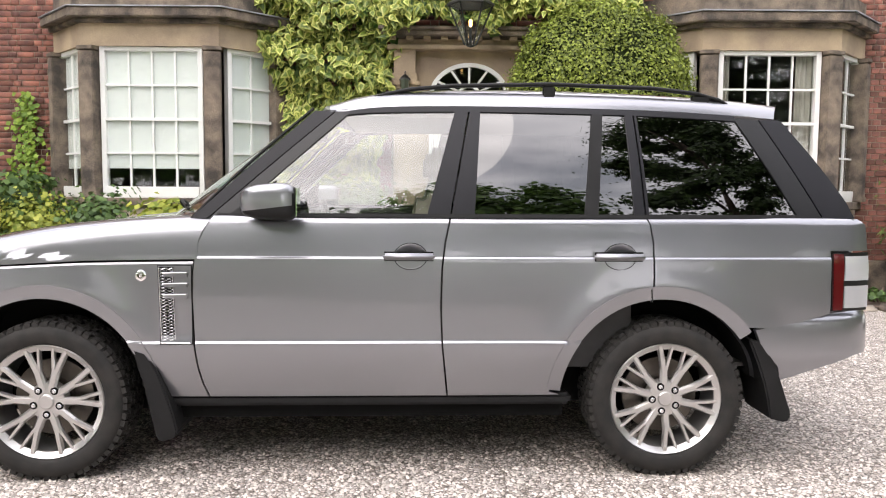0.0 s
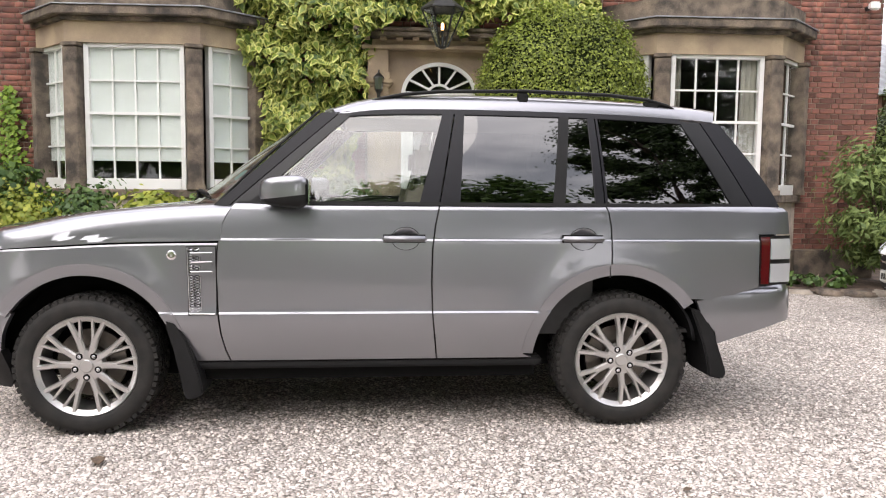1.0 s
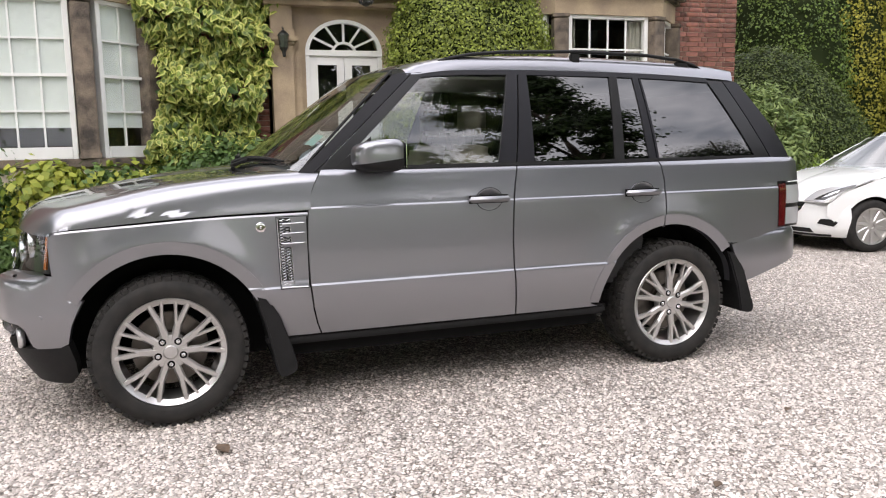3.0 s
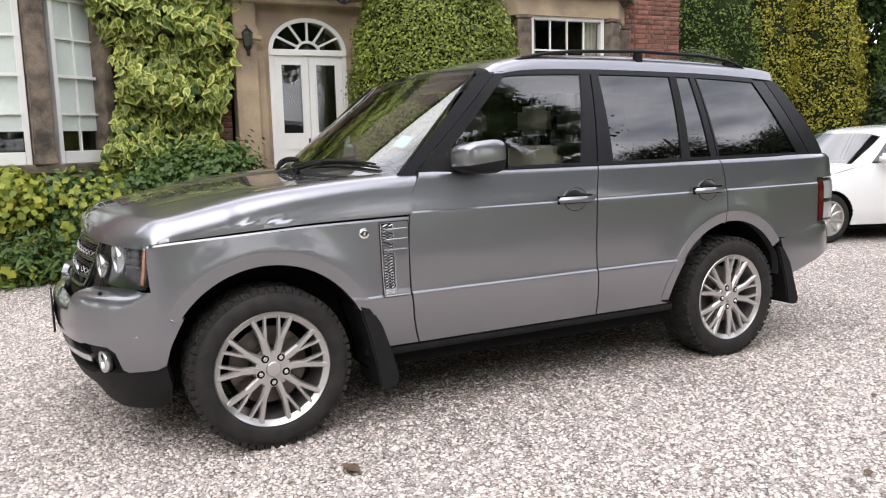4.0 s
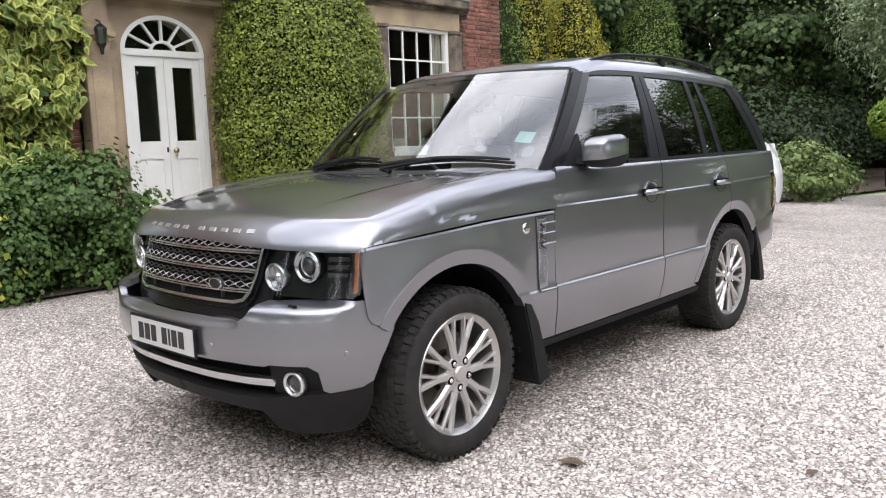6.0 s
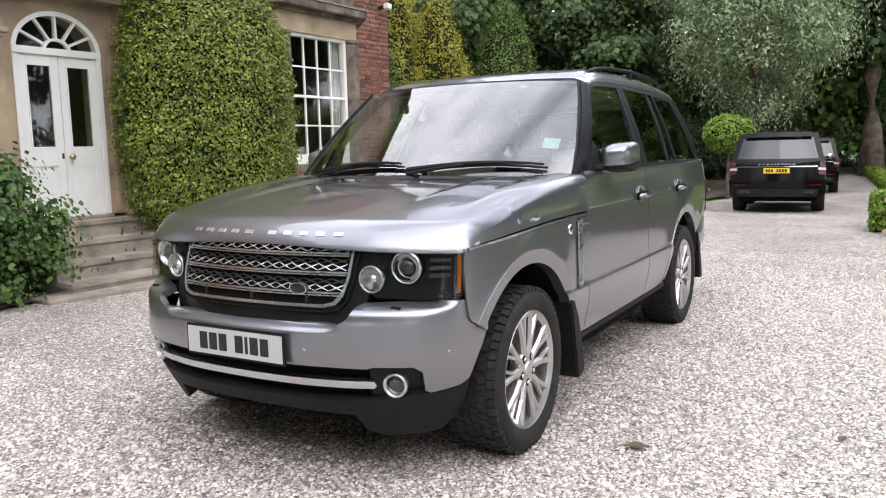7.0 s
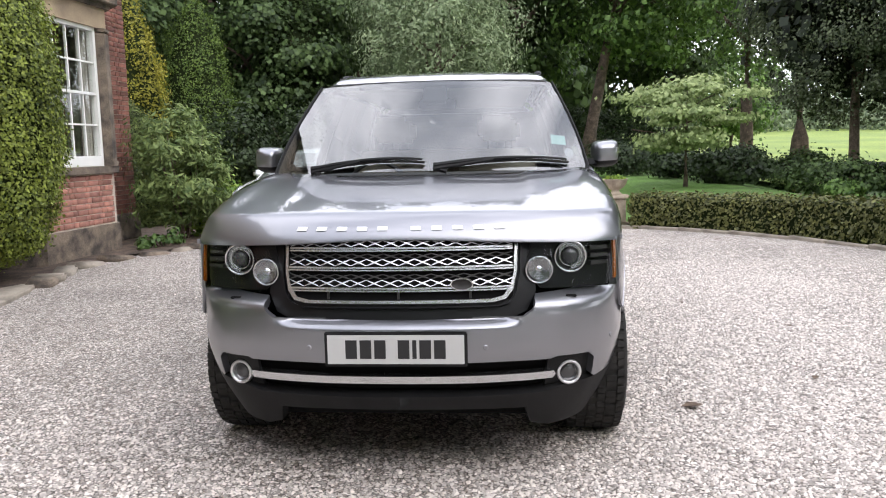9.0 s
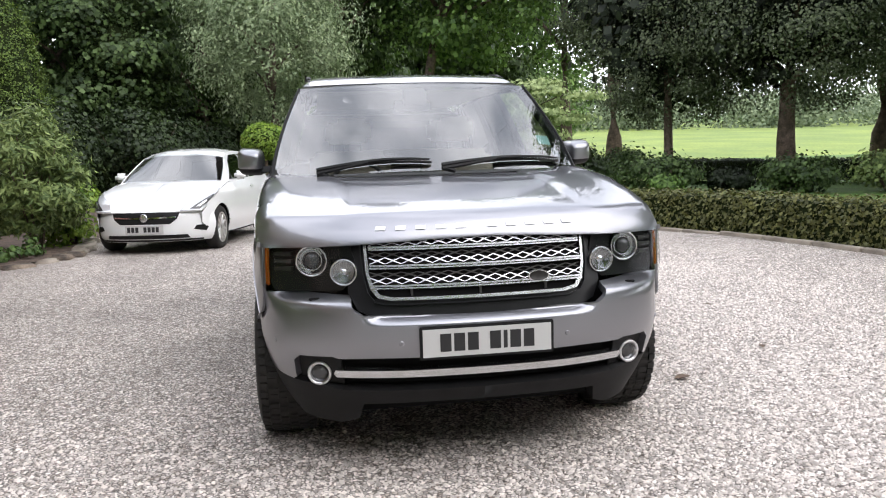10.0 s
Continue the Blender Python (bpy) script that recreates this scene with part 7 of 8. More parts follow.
for s in (-1, 1):
    bm = bmesh.new()
    x0, x1 = (0.70, 0.98) if s > 0 else (-0.98, -0.70)
    box(bm, x0, x1, 10.45, 10.72, 0.95, 2.62, 0.006)
    box(bm, x0 + 0.055, x1 - 0.055, 10.444, 10.46, 1.05, 2.55, 0.004)
    box(bm, x0 - 0.03, x1 + 0.03, 10.41, 10.72, 0.66, 0.95, 0.012)
    box(bm, x0 - 0.03, x1 + 0.03, 10.42, 10.72, 2.62, 2.66, 0.01)
    box(bm, x0 - 0.06, x1 + 0.06, 10.39, 10.72, 2.66, 2.72, 0.012)
    box(bm, x0 - 0.02, x1 + 0.02, 10.43, 10.72, 2.72, 2.82, 0.006)
    box(bm, x0, x1, 10.45, 10.72, 2.82, 3.12, 0.006)
    part("pilaster", bm, M["stone"], case)
    bm = bmesh.new()
    box(bm, s * 0.64 - 0.06, s * 0.64 + 0.06, 10.54, 10.62, Z_T, Z_S, 0.006)
    part("jamb_stone", bm, M["stone"], case)
bm = bmesh.new()
box(bm, -1.06, 1.06, 10.40, 10.72, 3.12, 3.18, 0.008)
box(bm, -1.02, 1.02, 10.44, 10.72, 3.18, 3.25)
part("entablature", bm, M["stone"], case)
for k in range(10):
    x = -0.99 + 0.22 * k
    part("dentil", a_box(x - 0.045, x + 0.045, 10.30, 10.46, 3.225, 3.265, 0.006), M["stone"], case)
bm = bmesh.new()
box(bm, -1.12, 1.12, 10.24, 10.72, 3.265, 3.33, 0.012)
box(bm, -1.16, 1.16, 10.20, 10.72, 3.33, 3.375, 0.008)
part("door_cornice", bm, M["dark_stone"], case)

# fanlight: white arch, hub and rays, dark glass behind
bm = bmesh.new()
def arc_strip(bm, a0, b0, a1, b1, y0, y1, n=32):
    rows = []
    for k in range(n + 1):
        a = math.pi * k / n
        c, s = math.cos(a), math.sin(a)
        rows.append([bm.verts.new(p) for p in ((a0 * c, y0, Z_S + b0 * s), (a1 * c, y0, Z_S + b1 * s), (a1 * c, y1, Z_S + b1 * s), (a0 * c, y1, Z_S + b0 * s))])
    for p, q in zip(rows, rows[1:]):
        for i in range(4):
            j = (i + 1) % 4
            bm.faces.new((p[i], p[j], q[j], q[i]))
    bm.faces.new(rows[0])
    bm.faces.new(rows[-1])
    bmesh.ops.recalc_face_normals(bm, faces=bm.faces)
arc_strip(bm, FA, FB, FA - 0.055, FB - 0.05, 10.60, 10.68)
arc_strip(bm, 0.17, 0.145, 0.135, 0.115, 10.61, 10.66)
for k in range(1, 6):
    a = math.pi * k / 6
    c, s = math.cos(a), math.sin(a)
    vs = box(bm, -0.014, 0.014, 10.615, 10.655, 0.0, 1.0)
    L0, L1 = Vector((0.15 * c, 0.13 * s)), Vector(((FA - 0.03) * c, (FB - 0.03) * s))
    d = (L1 - L0)
    for v in vs:
        t, w = v.co.z, v.co.x
        n = Vector((d.y, -d.x)).normalized()
        q = L0 + d * t + n * w
        v.co.x, v.co.z = q.x, Z_S + q.y
box(bm, -FA, FA, 10.59, 10.68, Z_S - 0.05, Z_S + 0.03, 0.006)
fan = part("fanlight", bm, M["white_paint"], case, "white arched fanlight with radiating bars")
bm = bmesh.new()
vs = [bm.verts.new((x * 0.93, 10.65, Z_S + (z - Z_S) * 0.93)) for x, z in arc]
bm.faces.new(vs)
part("fanlight_glass", bm, M["house_glass"], fan)

door = thing("door_1", pose(DOOR_X, 10.62, Z_T), "white double front door with dark glass uppers, shut", "door", kind="structure")
bm = bmesh.new()
for s in (-1, 1):
    x0, x1 = (FA - 0.06, FA) if s > 0 else (-FA, -FA + 0.06)
    box(bm, x0, x1, -0.02, 0.08, 0.0, Z_S - Z_T - 0.04, 0.006)
part("door_frame", bm, M["white_paint"], door)
H = Z_S - Z_T - 0.05
for s in (-1, 1):
    x0, x1 = (0.003, FA - 0.063) if s > 0 else (-FA + 0.063, -0.003)
    xm, w = (x0 + x1) / 2, x1 - x0
    g = w / 2 - 0.085
    bm = bmesh.new()
    box(bm, x0, xm - g, 0, 0.045, 0, H, 0.003)
    box(bm, xm + g, x1, 0, 0.045, 0, H, 0.003)
    box(bm, xm - g, xm + g, 0, 0.045, 0, 0.16)
    box(bm, xm - g, xm + g, 0, 0.045, 0.58, 0.78)
    box(bm, xm - g, xm + g, 0, 0.045, H - 0.1, H)
    box(bm, xm - g, xm + g, 0.012, 0.03, 0.16, 0.58)
    box(bm, xm - g + 0.03, xm + g - 0.03, 0.004, 0.02, 0.19, 0.55, 0.006)
    leaf = part("door_leaf", bm, M["white_paint"], door)
    part("door_glass", a_box(xm - g, xm + g, 0.018, 0.024, 0.78, H - 0.1), M["house_glass"], leaf)
    bm = bmesh.new()
    for (a, b, c, d) in ((xm - g, xm + g, 0.78, 0.795), (xm - g, xm + g, H - 0.115, H - 0.1), (xm - g, xm - g + 0.015, 0.795, H - 0.115), (xm + g - 0.015, xm + g, 0.795, H - 0.115)):
        box(bm, a, b, -0.004, 0.016, c, d)
    part("glass_bead", bm, M["white_paint"], leaf)
bm = bmesh.new()
lathe(bm, [(0.012, 0.0), (0.012, 0.03), (0.032, 0.045), (0.036, 0.06), (0.026, 0.075), (0.0, 0.08)], 20, Matrix.Translation((0.055, 0.0, 0.68)) @ Matrix(((1, 0, 0, 0), (0, 0, -1, 0), (0, 1, 0, 0), (0, 0, 0, 1))))
part("door_knob", bm, M["brass"], door, "aged brass knob", smooth=True)
part("lock_plate", a_box(-0.04, -0.015, -0.004, 0.004, 0.66, 0.72), M["ink"], door)
# dark sheet stands for the unlit hall seen through the door glass
part("unlit_hall_sheet", a_box(-0.6, 0.6, 1.2, 1.22, 0, 2.4), M["room"], door)
part("threshold", a_box(-FA, FA, -0.06, 0.1, -0.035, 0.0, 0.004), M["step_stone"], door)
bell = thing("bell_push", pose(DOOR_X + 0.72, 10.53, 1.83), "small white bell push with a dark button", "doorbell")
part("back_plate", a_box(-0.028, 0.028, -0.012, 0.012, -0.075, 0.075, 0.005), M["white_paint"], bell)
part("button", a_box(-0.011, 0.011, -0.018, -0.008, -0.045, 0.03, 0.003), M["ink"], bell)

# steps
for k, (x0, x1, y0, y1, z) in enumerate(((-0.18, 1.46, 9.37, 10.7, 0.13), (-0.16, 1.45, 9.66, 10.7, 0.30), (-0.13, 1.44, 9.95, 10.7, 0.48), (-0.28, 1.60, 10.3, 10.7, 0.66))):
    st = thing("stone_step", Matrix(), "worn stone step leading up to the front door", "step", "front steps", "structure")
    bm = bmesh.new()
    box(bm, x0, x1, y0 - 0.025, y1, z - 0.055, z, 0.014)
    part("tread", bm, M["step_stone"], st)
    part("riser", a_box(x0 + 0.02, x1 - 0.02, y0, y1, z - 0.19, z - 0.055), M["step_stone"], st)
bm = bmesh.new()
prism(bm, [(-0.5, 9.2), (1.25, 8.93), (1.9, 9.12), (2.35, 9.33), (1.6, 9.6), (-0.5, 9.6)], 0.07, Matrix.Translation((0, 0, -0.03)))
bmesh.ops.bevel(bm, geom=bm.edges[:], offset=0.01, segments=1, affect="EDGES")
tagged(mesh_object("paving_slab", bm, M["step_stone"]), "flat stone slab at the foot of the steps", "paving slab", kind="structure")

# hanging lantern before the door
lan = thing("lantern", pose(0.61, 8.87, 2.87), "black iron and glass hanging lantern, lit", "lantern")
for k in range(6):
    a, b = 2 * math.pi * k / 6, 2 * math.pi * (k + 1) / 6
    bm = bmesh.new()
    tube(bm, [(0.06 * math.cos(a), 0.06 * math.sin(a), 0.03), (0.24 * math.cos(a), 0.24 * math.sin(a), 0.45), (0.24 * math.cos(b), 0.24 * math.sin(b), 0.45)], 0.012, 5)
    part("cage_bar", bm, M["iron"], lan)
bm = bmesh.new()
lathe(bm, [(0.26, 0.45), (0.255, 0.47), (0.13, 0.56), (0.07, 0.575), (0.07, 0.66), (0.09, 0.68), (0.03, 0.72), (0.0, 0.73)], 6)
part("cap", bm, M["iron"], lan)
bm = bmesh.new()
lathe(bm, [(0.0, 0.0), (0.03, 0.01), (0.06, 0.03), (0.02, 0.035), (0.0, 0.036)], 10)
part("finial", bm, M["iron"], lan)
bm = bmesh.new()
for k in range(6):
    a, b = 2 * math.pi * k / 6, 2 * math.pi * (k + 1) / 6
    bm.faces.new([bm.verts.new(p) for p in ((0.058 * math.cos(a), 0.058 * math.sin(a), 0.03), (0.058 * math.cos(b), 0.058 * math.sin(b), 0.03), (0.236 * math.cos(b), 0.236 * math.sin(b), 0.45), (0.236 * math.cos(a), 0.236 * math.sin(a), 0.45))])
part("lantern_glass", bm, M["house_glass"], lan)
bm = bmesh.new()
lathe(bm, [(0.012, 0.22), (0.018, 0.24), (0.018, 0.29), (0.0, 0.31)], 10)
part("lamp_bulb", bm, M["flame"], lan, "warm glowing bulb")
bm = bmesh.new()
lathe(bm, [(0.014, 0.03), (0.014, 0.22)], 8)
part("bulb_stem", bm, M["iron"], lan)
bm = bmesh.new()
tube(bm, [(0, 0, 0.72), (0, 0, 1.15)], 0.012, 6)
tube(bm, [(0, 0, 1.15), (0, 1.85, 1.15)], 0.016, 6)
tube(bm, [(0, 0.9, 1.15), (0, 1.85, 0.75)], 0.012, 6)
part("bracket", bm, M["iron"], lan)

# small wall lamp beside the door
wl_ob = thing("wall_lamp", pose(-0.17, 10.36, 2.62), "small black iron wall lantern by the door", "wall lamp")
bm = bmesh.new()
lathe(bm, [(0.0, -0.17), (0.02, -0.16), (0.025, -0.1), (0.05, -0.06), (0.055, -0.05)], 8)
part("lamp_base", bm, M["iron"], wl_ob)
bm = bmesh.new()
lathe(bm, [(0.075, 0.1), (0.07, 0.12), (0.03, 0.16), (0.012, 0.17), (0.0, 0.2)], 8)
part("lamp_cap", bm, M["iron"], wl_ob)
bm = bmesh.new()
lathe(bm, [(0.055, -0.05), (0.07, 0.1)], 8)
part("lamp_glass", bm, M["fog_glass"], wl_ob)
bm = bmesh.new()
tube(bm, [(0, 0, 0.19), (0, 0.1, 0.22), (0, 0.26, 0.16)], 0.01, 6)
tube(bm, [(0, 0.26, -0.2), (0, 0.26, 0.24)], 0.016, 6)
part("lamp_arm", bm, M["iron"], wl_ob)
# small flood lamp high on the house corner
fl = thing("security_lamp", pose(6.75, 10.55, 3.85), "small white security lamp on the brickwork", "lamp")
part("lamp_head", a_box(-0.07, 0.07, -0.1, 0.0, -0.05, 0.06, 0.02), M["white_paint"], fl)
part("mount", a_box(-0.03, 0.03, 0.0, 0.15, -0.03, 0.03, 0.01), M["iron"], fl)

# curtains, cushions and a ledge inside the second bay
cur = thing("curtain", pose(4.72, 10.16, 1.2), "grey full-length curtain drawn to one side", "curtain")
def curtain_mesh(w, h, seed):
    bm = bmesh.new()
    cols = 28
    rows = []
    for k in range(cols + 1):
        x = w * k / cols
        y = 0.03 * math.sin(k * 1.35 + seed)
        rows.append([bm.verts.new((x, y, 0)), bm.verts.new((x * 0.98 + 0.01, y * 0.8, h))])
    for a, b in zip(rows, rows[1:]):
        bm.faces.new((a[0], b[0], b[1], a[1]))
    return bm
part("drape", curtain_mesh(0.42, 1.9, 0), M["curtain"], cur, smooth=True)
cur2 = thing("curtain", pose(3.62, 10.2, 1.2), "grey full-length curtain drawn to one side", "curtain")
part("drape", curtain_mesh(0.30, 1.9, 2), M["curtain"], cur2, smooth=True)
seat_w = thing("window_seat", pose(4.36, 10.5, 1.12), "plain painted window seat inside the bay", "window seat")
part("seat_board", a_box(-1.0, 1.0, -0.22, 0.4, 0, 0.06, 0.01), M["white_paint"], seat_w)
for k, x in enumerate((3.95, 4.25, 4.8)):
    cu = thing("cushion", pose(x, 10.42, 1.31, 12, 0, 10 * (k - 1)), "pale grey cushion leaning on the window seat", "cushion")
    bm = bmesh.new()
    box(bm, -0.16, 0.16, -0.05, 0.05, -0.13, 0.15, 0.045)
    part("cover", bm, M["curtain"], cu, smooth=True)

# bricks: courses on the parts of the wall that show, joined past the nearest
BL, BH, BJ = 0.215, 0.065, 0.010
brick_me = bpy.data.meshes.new("brick")
bm = a_box(-BL / 2, BL / 2, -0.006, 0.02, -BH / 2, BH / 2)
bmesh.ops.bevel(bm, geom=[e for e in bm.edges if all(v.co.y < 0 for v in e.verts)], offset=0.004, segments=1, affect="EDGES")
bm.to_mesh(brick_me)
bm.free()
brick_me.materials.append(M["brick"])
half_me = brick_me.copy()
half_me.transform(Matrix.Diagonal((0.48, 1, 1, 1)))


def courses(x0, x1, z0, z1):
    """Places of whole and half bricks in Flemish-like bond between x0 and x1."""
    out = []
    row = 0
    z = z0 + BH / 2
    rnd = random.Random(int(x0 * 100) + 7)
    while z + BH / 2 <= z1 + 0.01:
        x = x0 + (0 if row % 2 == 0 else -0.165)
        k = row
        while x < x1:
            L = BL if k % 2 == 0 else BL * 0.48
            a, b = max(x, x0), min(x + L, x1)
            if b - a > 0.03:
                out.append(((a + b) / 2, z, b - a, rnd.uniform(-0.003, 0.004)))
            x += L + BJ
            k += 1
        z += BH + BJ
        row += 1
    return out


def joined_bricks(name, spots, place, parent, mat="brick"):
    tv = np.array([v.co[:] for v in brick_me.vertices])
    tf = []
    brick_me.calc_loop_triangles()
    tf = np.array([t.vertices[:] for t in brick_me.loop_triangles])
    pos, rot, size = [], [], []
    for x, z, L, d in spots:
        m = place @ Matrix.Translation((x, -d, z))
        pos.append(m.translation[:])
        rot.append(np.array(m.to_3x3()))
        size.append((1, 1, 1))
    rot = np.array(rot)
    lens = np.array([s[2] / BL for s in spots])
    rot[:, :, 0] *= lens[:, None]
    ob = scatter(name, tv, tf, np.array(pos), rot, np.array(size), M[mat], parent=parent)
    return tagged(ob, kind="stuff")


def brick_face(x0, x1, z0, z1, place, parent, singly=0, mat="brick"):
    spots = courses(x0, x1, z0, z1)
    one, rest = spots[:singly], spots[singly:]
    for x, z, L, d in one:
        o = new("brick", brick_me)
        o.parent = parent
        o.matrix_basis = place @ Matrix.Translation((x, -d, z)) @ Matrix.Diagonal((L / BL, 1, 1, 1))
    if rest:
        joined_bricks("brickwork", rest, place, parent, mat)


WP = Matrix.Translation((0, WALL_Y - 0.004, 0))
brick_face(5.80, 7.0, 0.42, 4.6, WP, house, 240)
brick_face(-7.6, -4.74, 1.0, 4.6, WP, house, 60)
brick_face(-4.72, -1.88, 3.80, 4.7, WP, house)
brick_face(2.95, 5.79, 3.80, 4.7, WP, house)
brick_face(-1.86, -0.36, 0.3, 4.7, WP, house)
brick_face(1.68, 2.93, 0.3, 4.7, WP, house)
brick_face(-0.36, 1.68, 3.40, 4.7, WP, house)
side_place = Matrix.Translation((7.004, WALL_Y, 0)) @ Matrix.Rotation(radians(90), 4, "Z")
brick_face(0.0, 3.0, 0.42, 4.6, side_place, house)
part("wall_plinth", a_box(5.79, 7.03, 10.64, 10.72, 0, 0.40, 0.01), M["dark_stone"], house)
# the bay's brick apron, face by face
c, a, b = 4.36, 1.45, 0.77
brick_face(-b, b, 0.42, 1.10, Matrix.Translation((c, 10.016, 0)), house, mat="pale_brick")
L = math.hypot(a - b, WALL_Y - 10.02)
brick_face(-L / 2, L / 2, 0.42, 1.10, pose(c + (a + b) / 2, (WALL_Y + 10.02) / 2, 0, 0, 0, 45) @ Matrix.Translation((0, -0.004, 0)), house, mat="pale_brick")

# ---- other parked cars ----
def round_wheel(parent, m, r, w, rim_mat, spokes, tyre_mat="rubber"):
    bm = bmesh.new()
    lathe(bm, [(r * 0.68, -w), (r * 0.9, -w), (r, -w * 0.85), (r, -0.03), (r * 0.94, 0.0), (r * 0.72, 0.004), (r * 0.68, -0.01)], 40, TURN_Y, closed=True)
    bmesh.ops.recalc_face_normals(bm, faces=bm.faces)
    t = part("wheel", bm, M[tyre_mat], parent, smooth=True)
    t.matrix_basis = m
    bm = bmesh.new()
    lathe(bm, [(r * 0.70, -0.03), (r * 0.70, 0.002), (r * 0.64, -0.002), (r * 0.62, -0.05)], 40, TURN_Y)
    for k in range(spokes):
        spoke(bm, 360 / spokes * k, 0.03, 360 / spokes * k + 7, r * 0.64, 0.03, 0.022, -0.01, -0.006, 0.02)
    bmesh.ops.recalc_face_normals(bm, faces=bm.faces)
    part("rim", bm, M[rim_mat], t)
    bm = bmesh.new()
    lathe(bm, [(r * 0.6, -0.06), (0.0, -0.06)], 24, TURN_Y)
    part("brake_drum", bm, M["dark"], t)


def small_hatch(m):
    """A white five-door hatchback, nose towards local +x."""
    c = thing("car", m, "white five-door hatchback parked on the gravel", "car")
    W = curve([(-2.0, 0.66), (-1.9, 0.76), (-1.5, 0.845), (-0.5, 0.872), (0.6, 0.868), (1.3, 0.845), (1.7, 0.77), (1.9, 0.66)])
    AX, HZ, AR = 1.255, 0.31, 0.345
    ln = curve([(0.2, -0.06), (0.4, -0.008), (0.6, 0.0), (0.8, -0.012), (0.95, -0.05), (1.02, -0.075)])

    def flank(x, z):
        return (x, W(x) + ln(z), z)

    def arc_(ax, a0, a1, n=16):
        return [(ax + AR * math.cos(radians(a0 + (a1 - a0) * i / n)), HZ + AR * math.sin(radians(a0 + (a1 - a0) * i / n))) for i in range(n + 1)]

    line = [(1.62, 0.30), (1.78, 0.42), (1.78, 0.555), (1.62, 0.70), (1.25, 0.85), (0.85, 0.94), (0.2, 0.97), (-0.8, 1.0), (-1.5, 1.03), (-1.88, 1.0), (-1.93, 0.6), (-1.75, 0.3)] + arc_(-AX, 175, 5) + [(-AX + AR, 0.22), (AX - AR, 0.22)] + arc_(AX, 175, 5)
    both("flank", line, flank, M["white_car"], c, step=0.07)
    for ax in (AX, -AX):
        pts = [flank(x, z) for x, z in arc_(ax, 175, 5, 24)]
        strip_along("wheel_arch_liner", pts, [(0, -1, 0)] * len(pts), 0.3, M["dark"], c)
        for s in (1, -1):
            round_wheel(c, pose(ax, s * 0.835, HZ, 0, 0, 0 if s > 0 else 180), 0.31, 0.19, "alloy", 10)
    zc = curve([(0.85, 1.0), (1.2, 0.945), (1.5, 0.862), (1.75, 0.745), (1.88, 0.645), (1.94, 0.57)])
    zs = curve([(0.6, 0.965), (0.85, 0.94), (1.25, 0.85), (1.62, 0.70), (1.78, 0.57), (1.92, 0.53)])

    def lid(u, t):
        a = abs(t)
        xs, xc = 0.78 + 0.98 * u, 0.95 + 0.99 * u
        x = xc + (xs - xc) * a**2.2
        w = flank(xs, zs(xs))[1]
        y = w * math.sin(a * math.pi / 2 * 0.999) if a > 0.0 else 0.0
        z = zs(xs) + (max(zc(xc), zs(xs)) - zs(xs)) * (1 - a**3)
        return (x, y if t >= 0 else -y, z)

    skin("bonnet", [(0, -1), (0.25, -1), (0.5, -1), (0.75, -1), (1, -1), (1, -0.5), (1, 0), (1, 0.5), (1, 1), (0.5, 1), (0, 1), (0, 0)], lid, M["white_car"], c, step=0.1)
    np_ = [(1.965, 0.0), (1.95, 0.25), (1.90, 0.45), (1.80, 0.63), (1.68, 0.745), (1.60, 0.79)]
    ll = [0.0]
    for p, q in zip(np_, np_[1:]):
        ll.append(ll[-1] + math.hypot(q[0] - p[0], q[1] - p[1]))
    fx = curve([(-ll[1], np_[1][0])] + [(s, p[0]) for s, p in zip(ll, np_)])
    fy = curve([(-ll[1], -np_[1][1])] + [(s, p[1]) for s, p in zip(ll, np_)])
    inn = curve([(0.15, -0.07), (0.25, 0.0), (0.40, 0.015), (0.52, 0.004), (0.60, -0.035), (0.68, -0.12)])

    def nose_(u, z, d=0.0):
        a = abs(u)
        tx, ty = fx(a + 0.01) - fx(a - 0.01), fy(a + 0.01) - fy(a - 0.01)
        n = math.hypot(tx, ty)
        k = inn(z) + d
        return (fx(a) + ty / n * k, (fy(a) - tx / n * k) * (1 if u >= 0 else -1), z)

    skin("front_bumper", [(-0.98, 0.17), (0.98, 0.17), (1.0, 0.42), (0.98, 0.56), (0.62, 0.585), (0.5, 0.625), (-0.5, 0.625), (-0.62, 0.585), (-0.98, 0.56), (-1.0, 0.42)], nose_, M["white_car"], c, step=0.06)
    out = lambda d: (lambda u, z: nose_(u, z, d))
    skin("grille", [(-0.47, 0.565), (-0.43, 0.48), (-0.34, 0.415), (0.34, 0.415), (0.43, 0.48), (0.47, 0.565), (0.2, 0.575), (-0.2, 0.575)], out(0.006), M["black_trim"], c, step=0.06)
    for z in (0.498,):
        skin("grille_bar", [(-0.42, z + 0.002), (0.0, z - 0.014), (0.42, z + 0.002), (0.43, z + 0.02), (0.0, z + 0.006), (-0.43, z + 0.02)], out(0.014), M["chrome"], c, step=0.08)
    bm = bmesh.new()
    lathe(bm, [(0.055, -0.01), (0.055, 0.012), (0.045, 0.018), (0.0, 0.016)], 24, Matrix.Translation(nose_(0, 0.50, 0.012)) @ TO_X)
    part("nose_badge", bm, M["satin"], c, smooth=True)
    skin("lower_grille", [(-0.60, 0.215), (0.60, 0.215), (0.56, 0.265), (-0.56, 0.265)], out(0.005), M["black_trim"], c, step=0.06)
    skin("chin_strip", [(-0.8, 0.175), (0.8, 0.175), (0.8, 0.195), (-0.8, 0.195)], out(0.012), M["black_trim"], c, step=0.06)
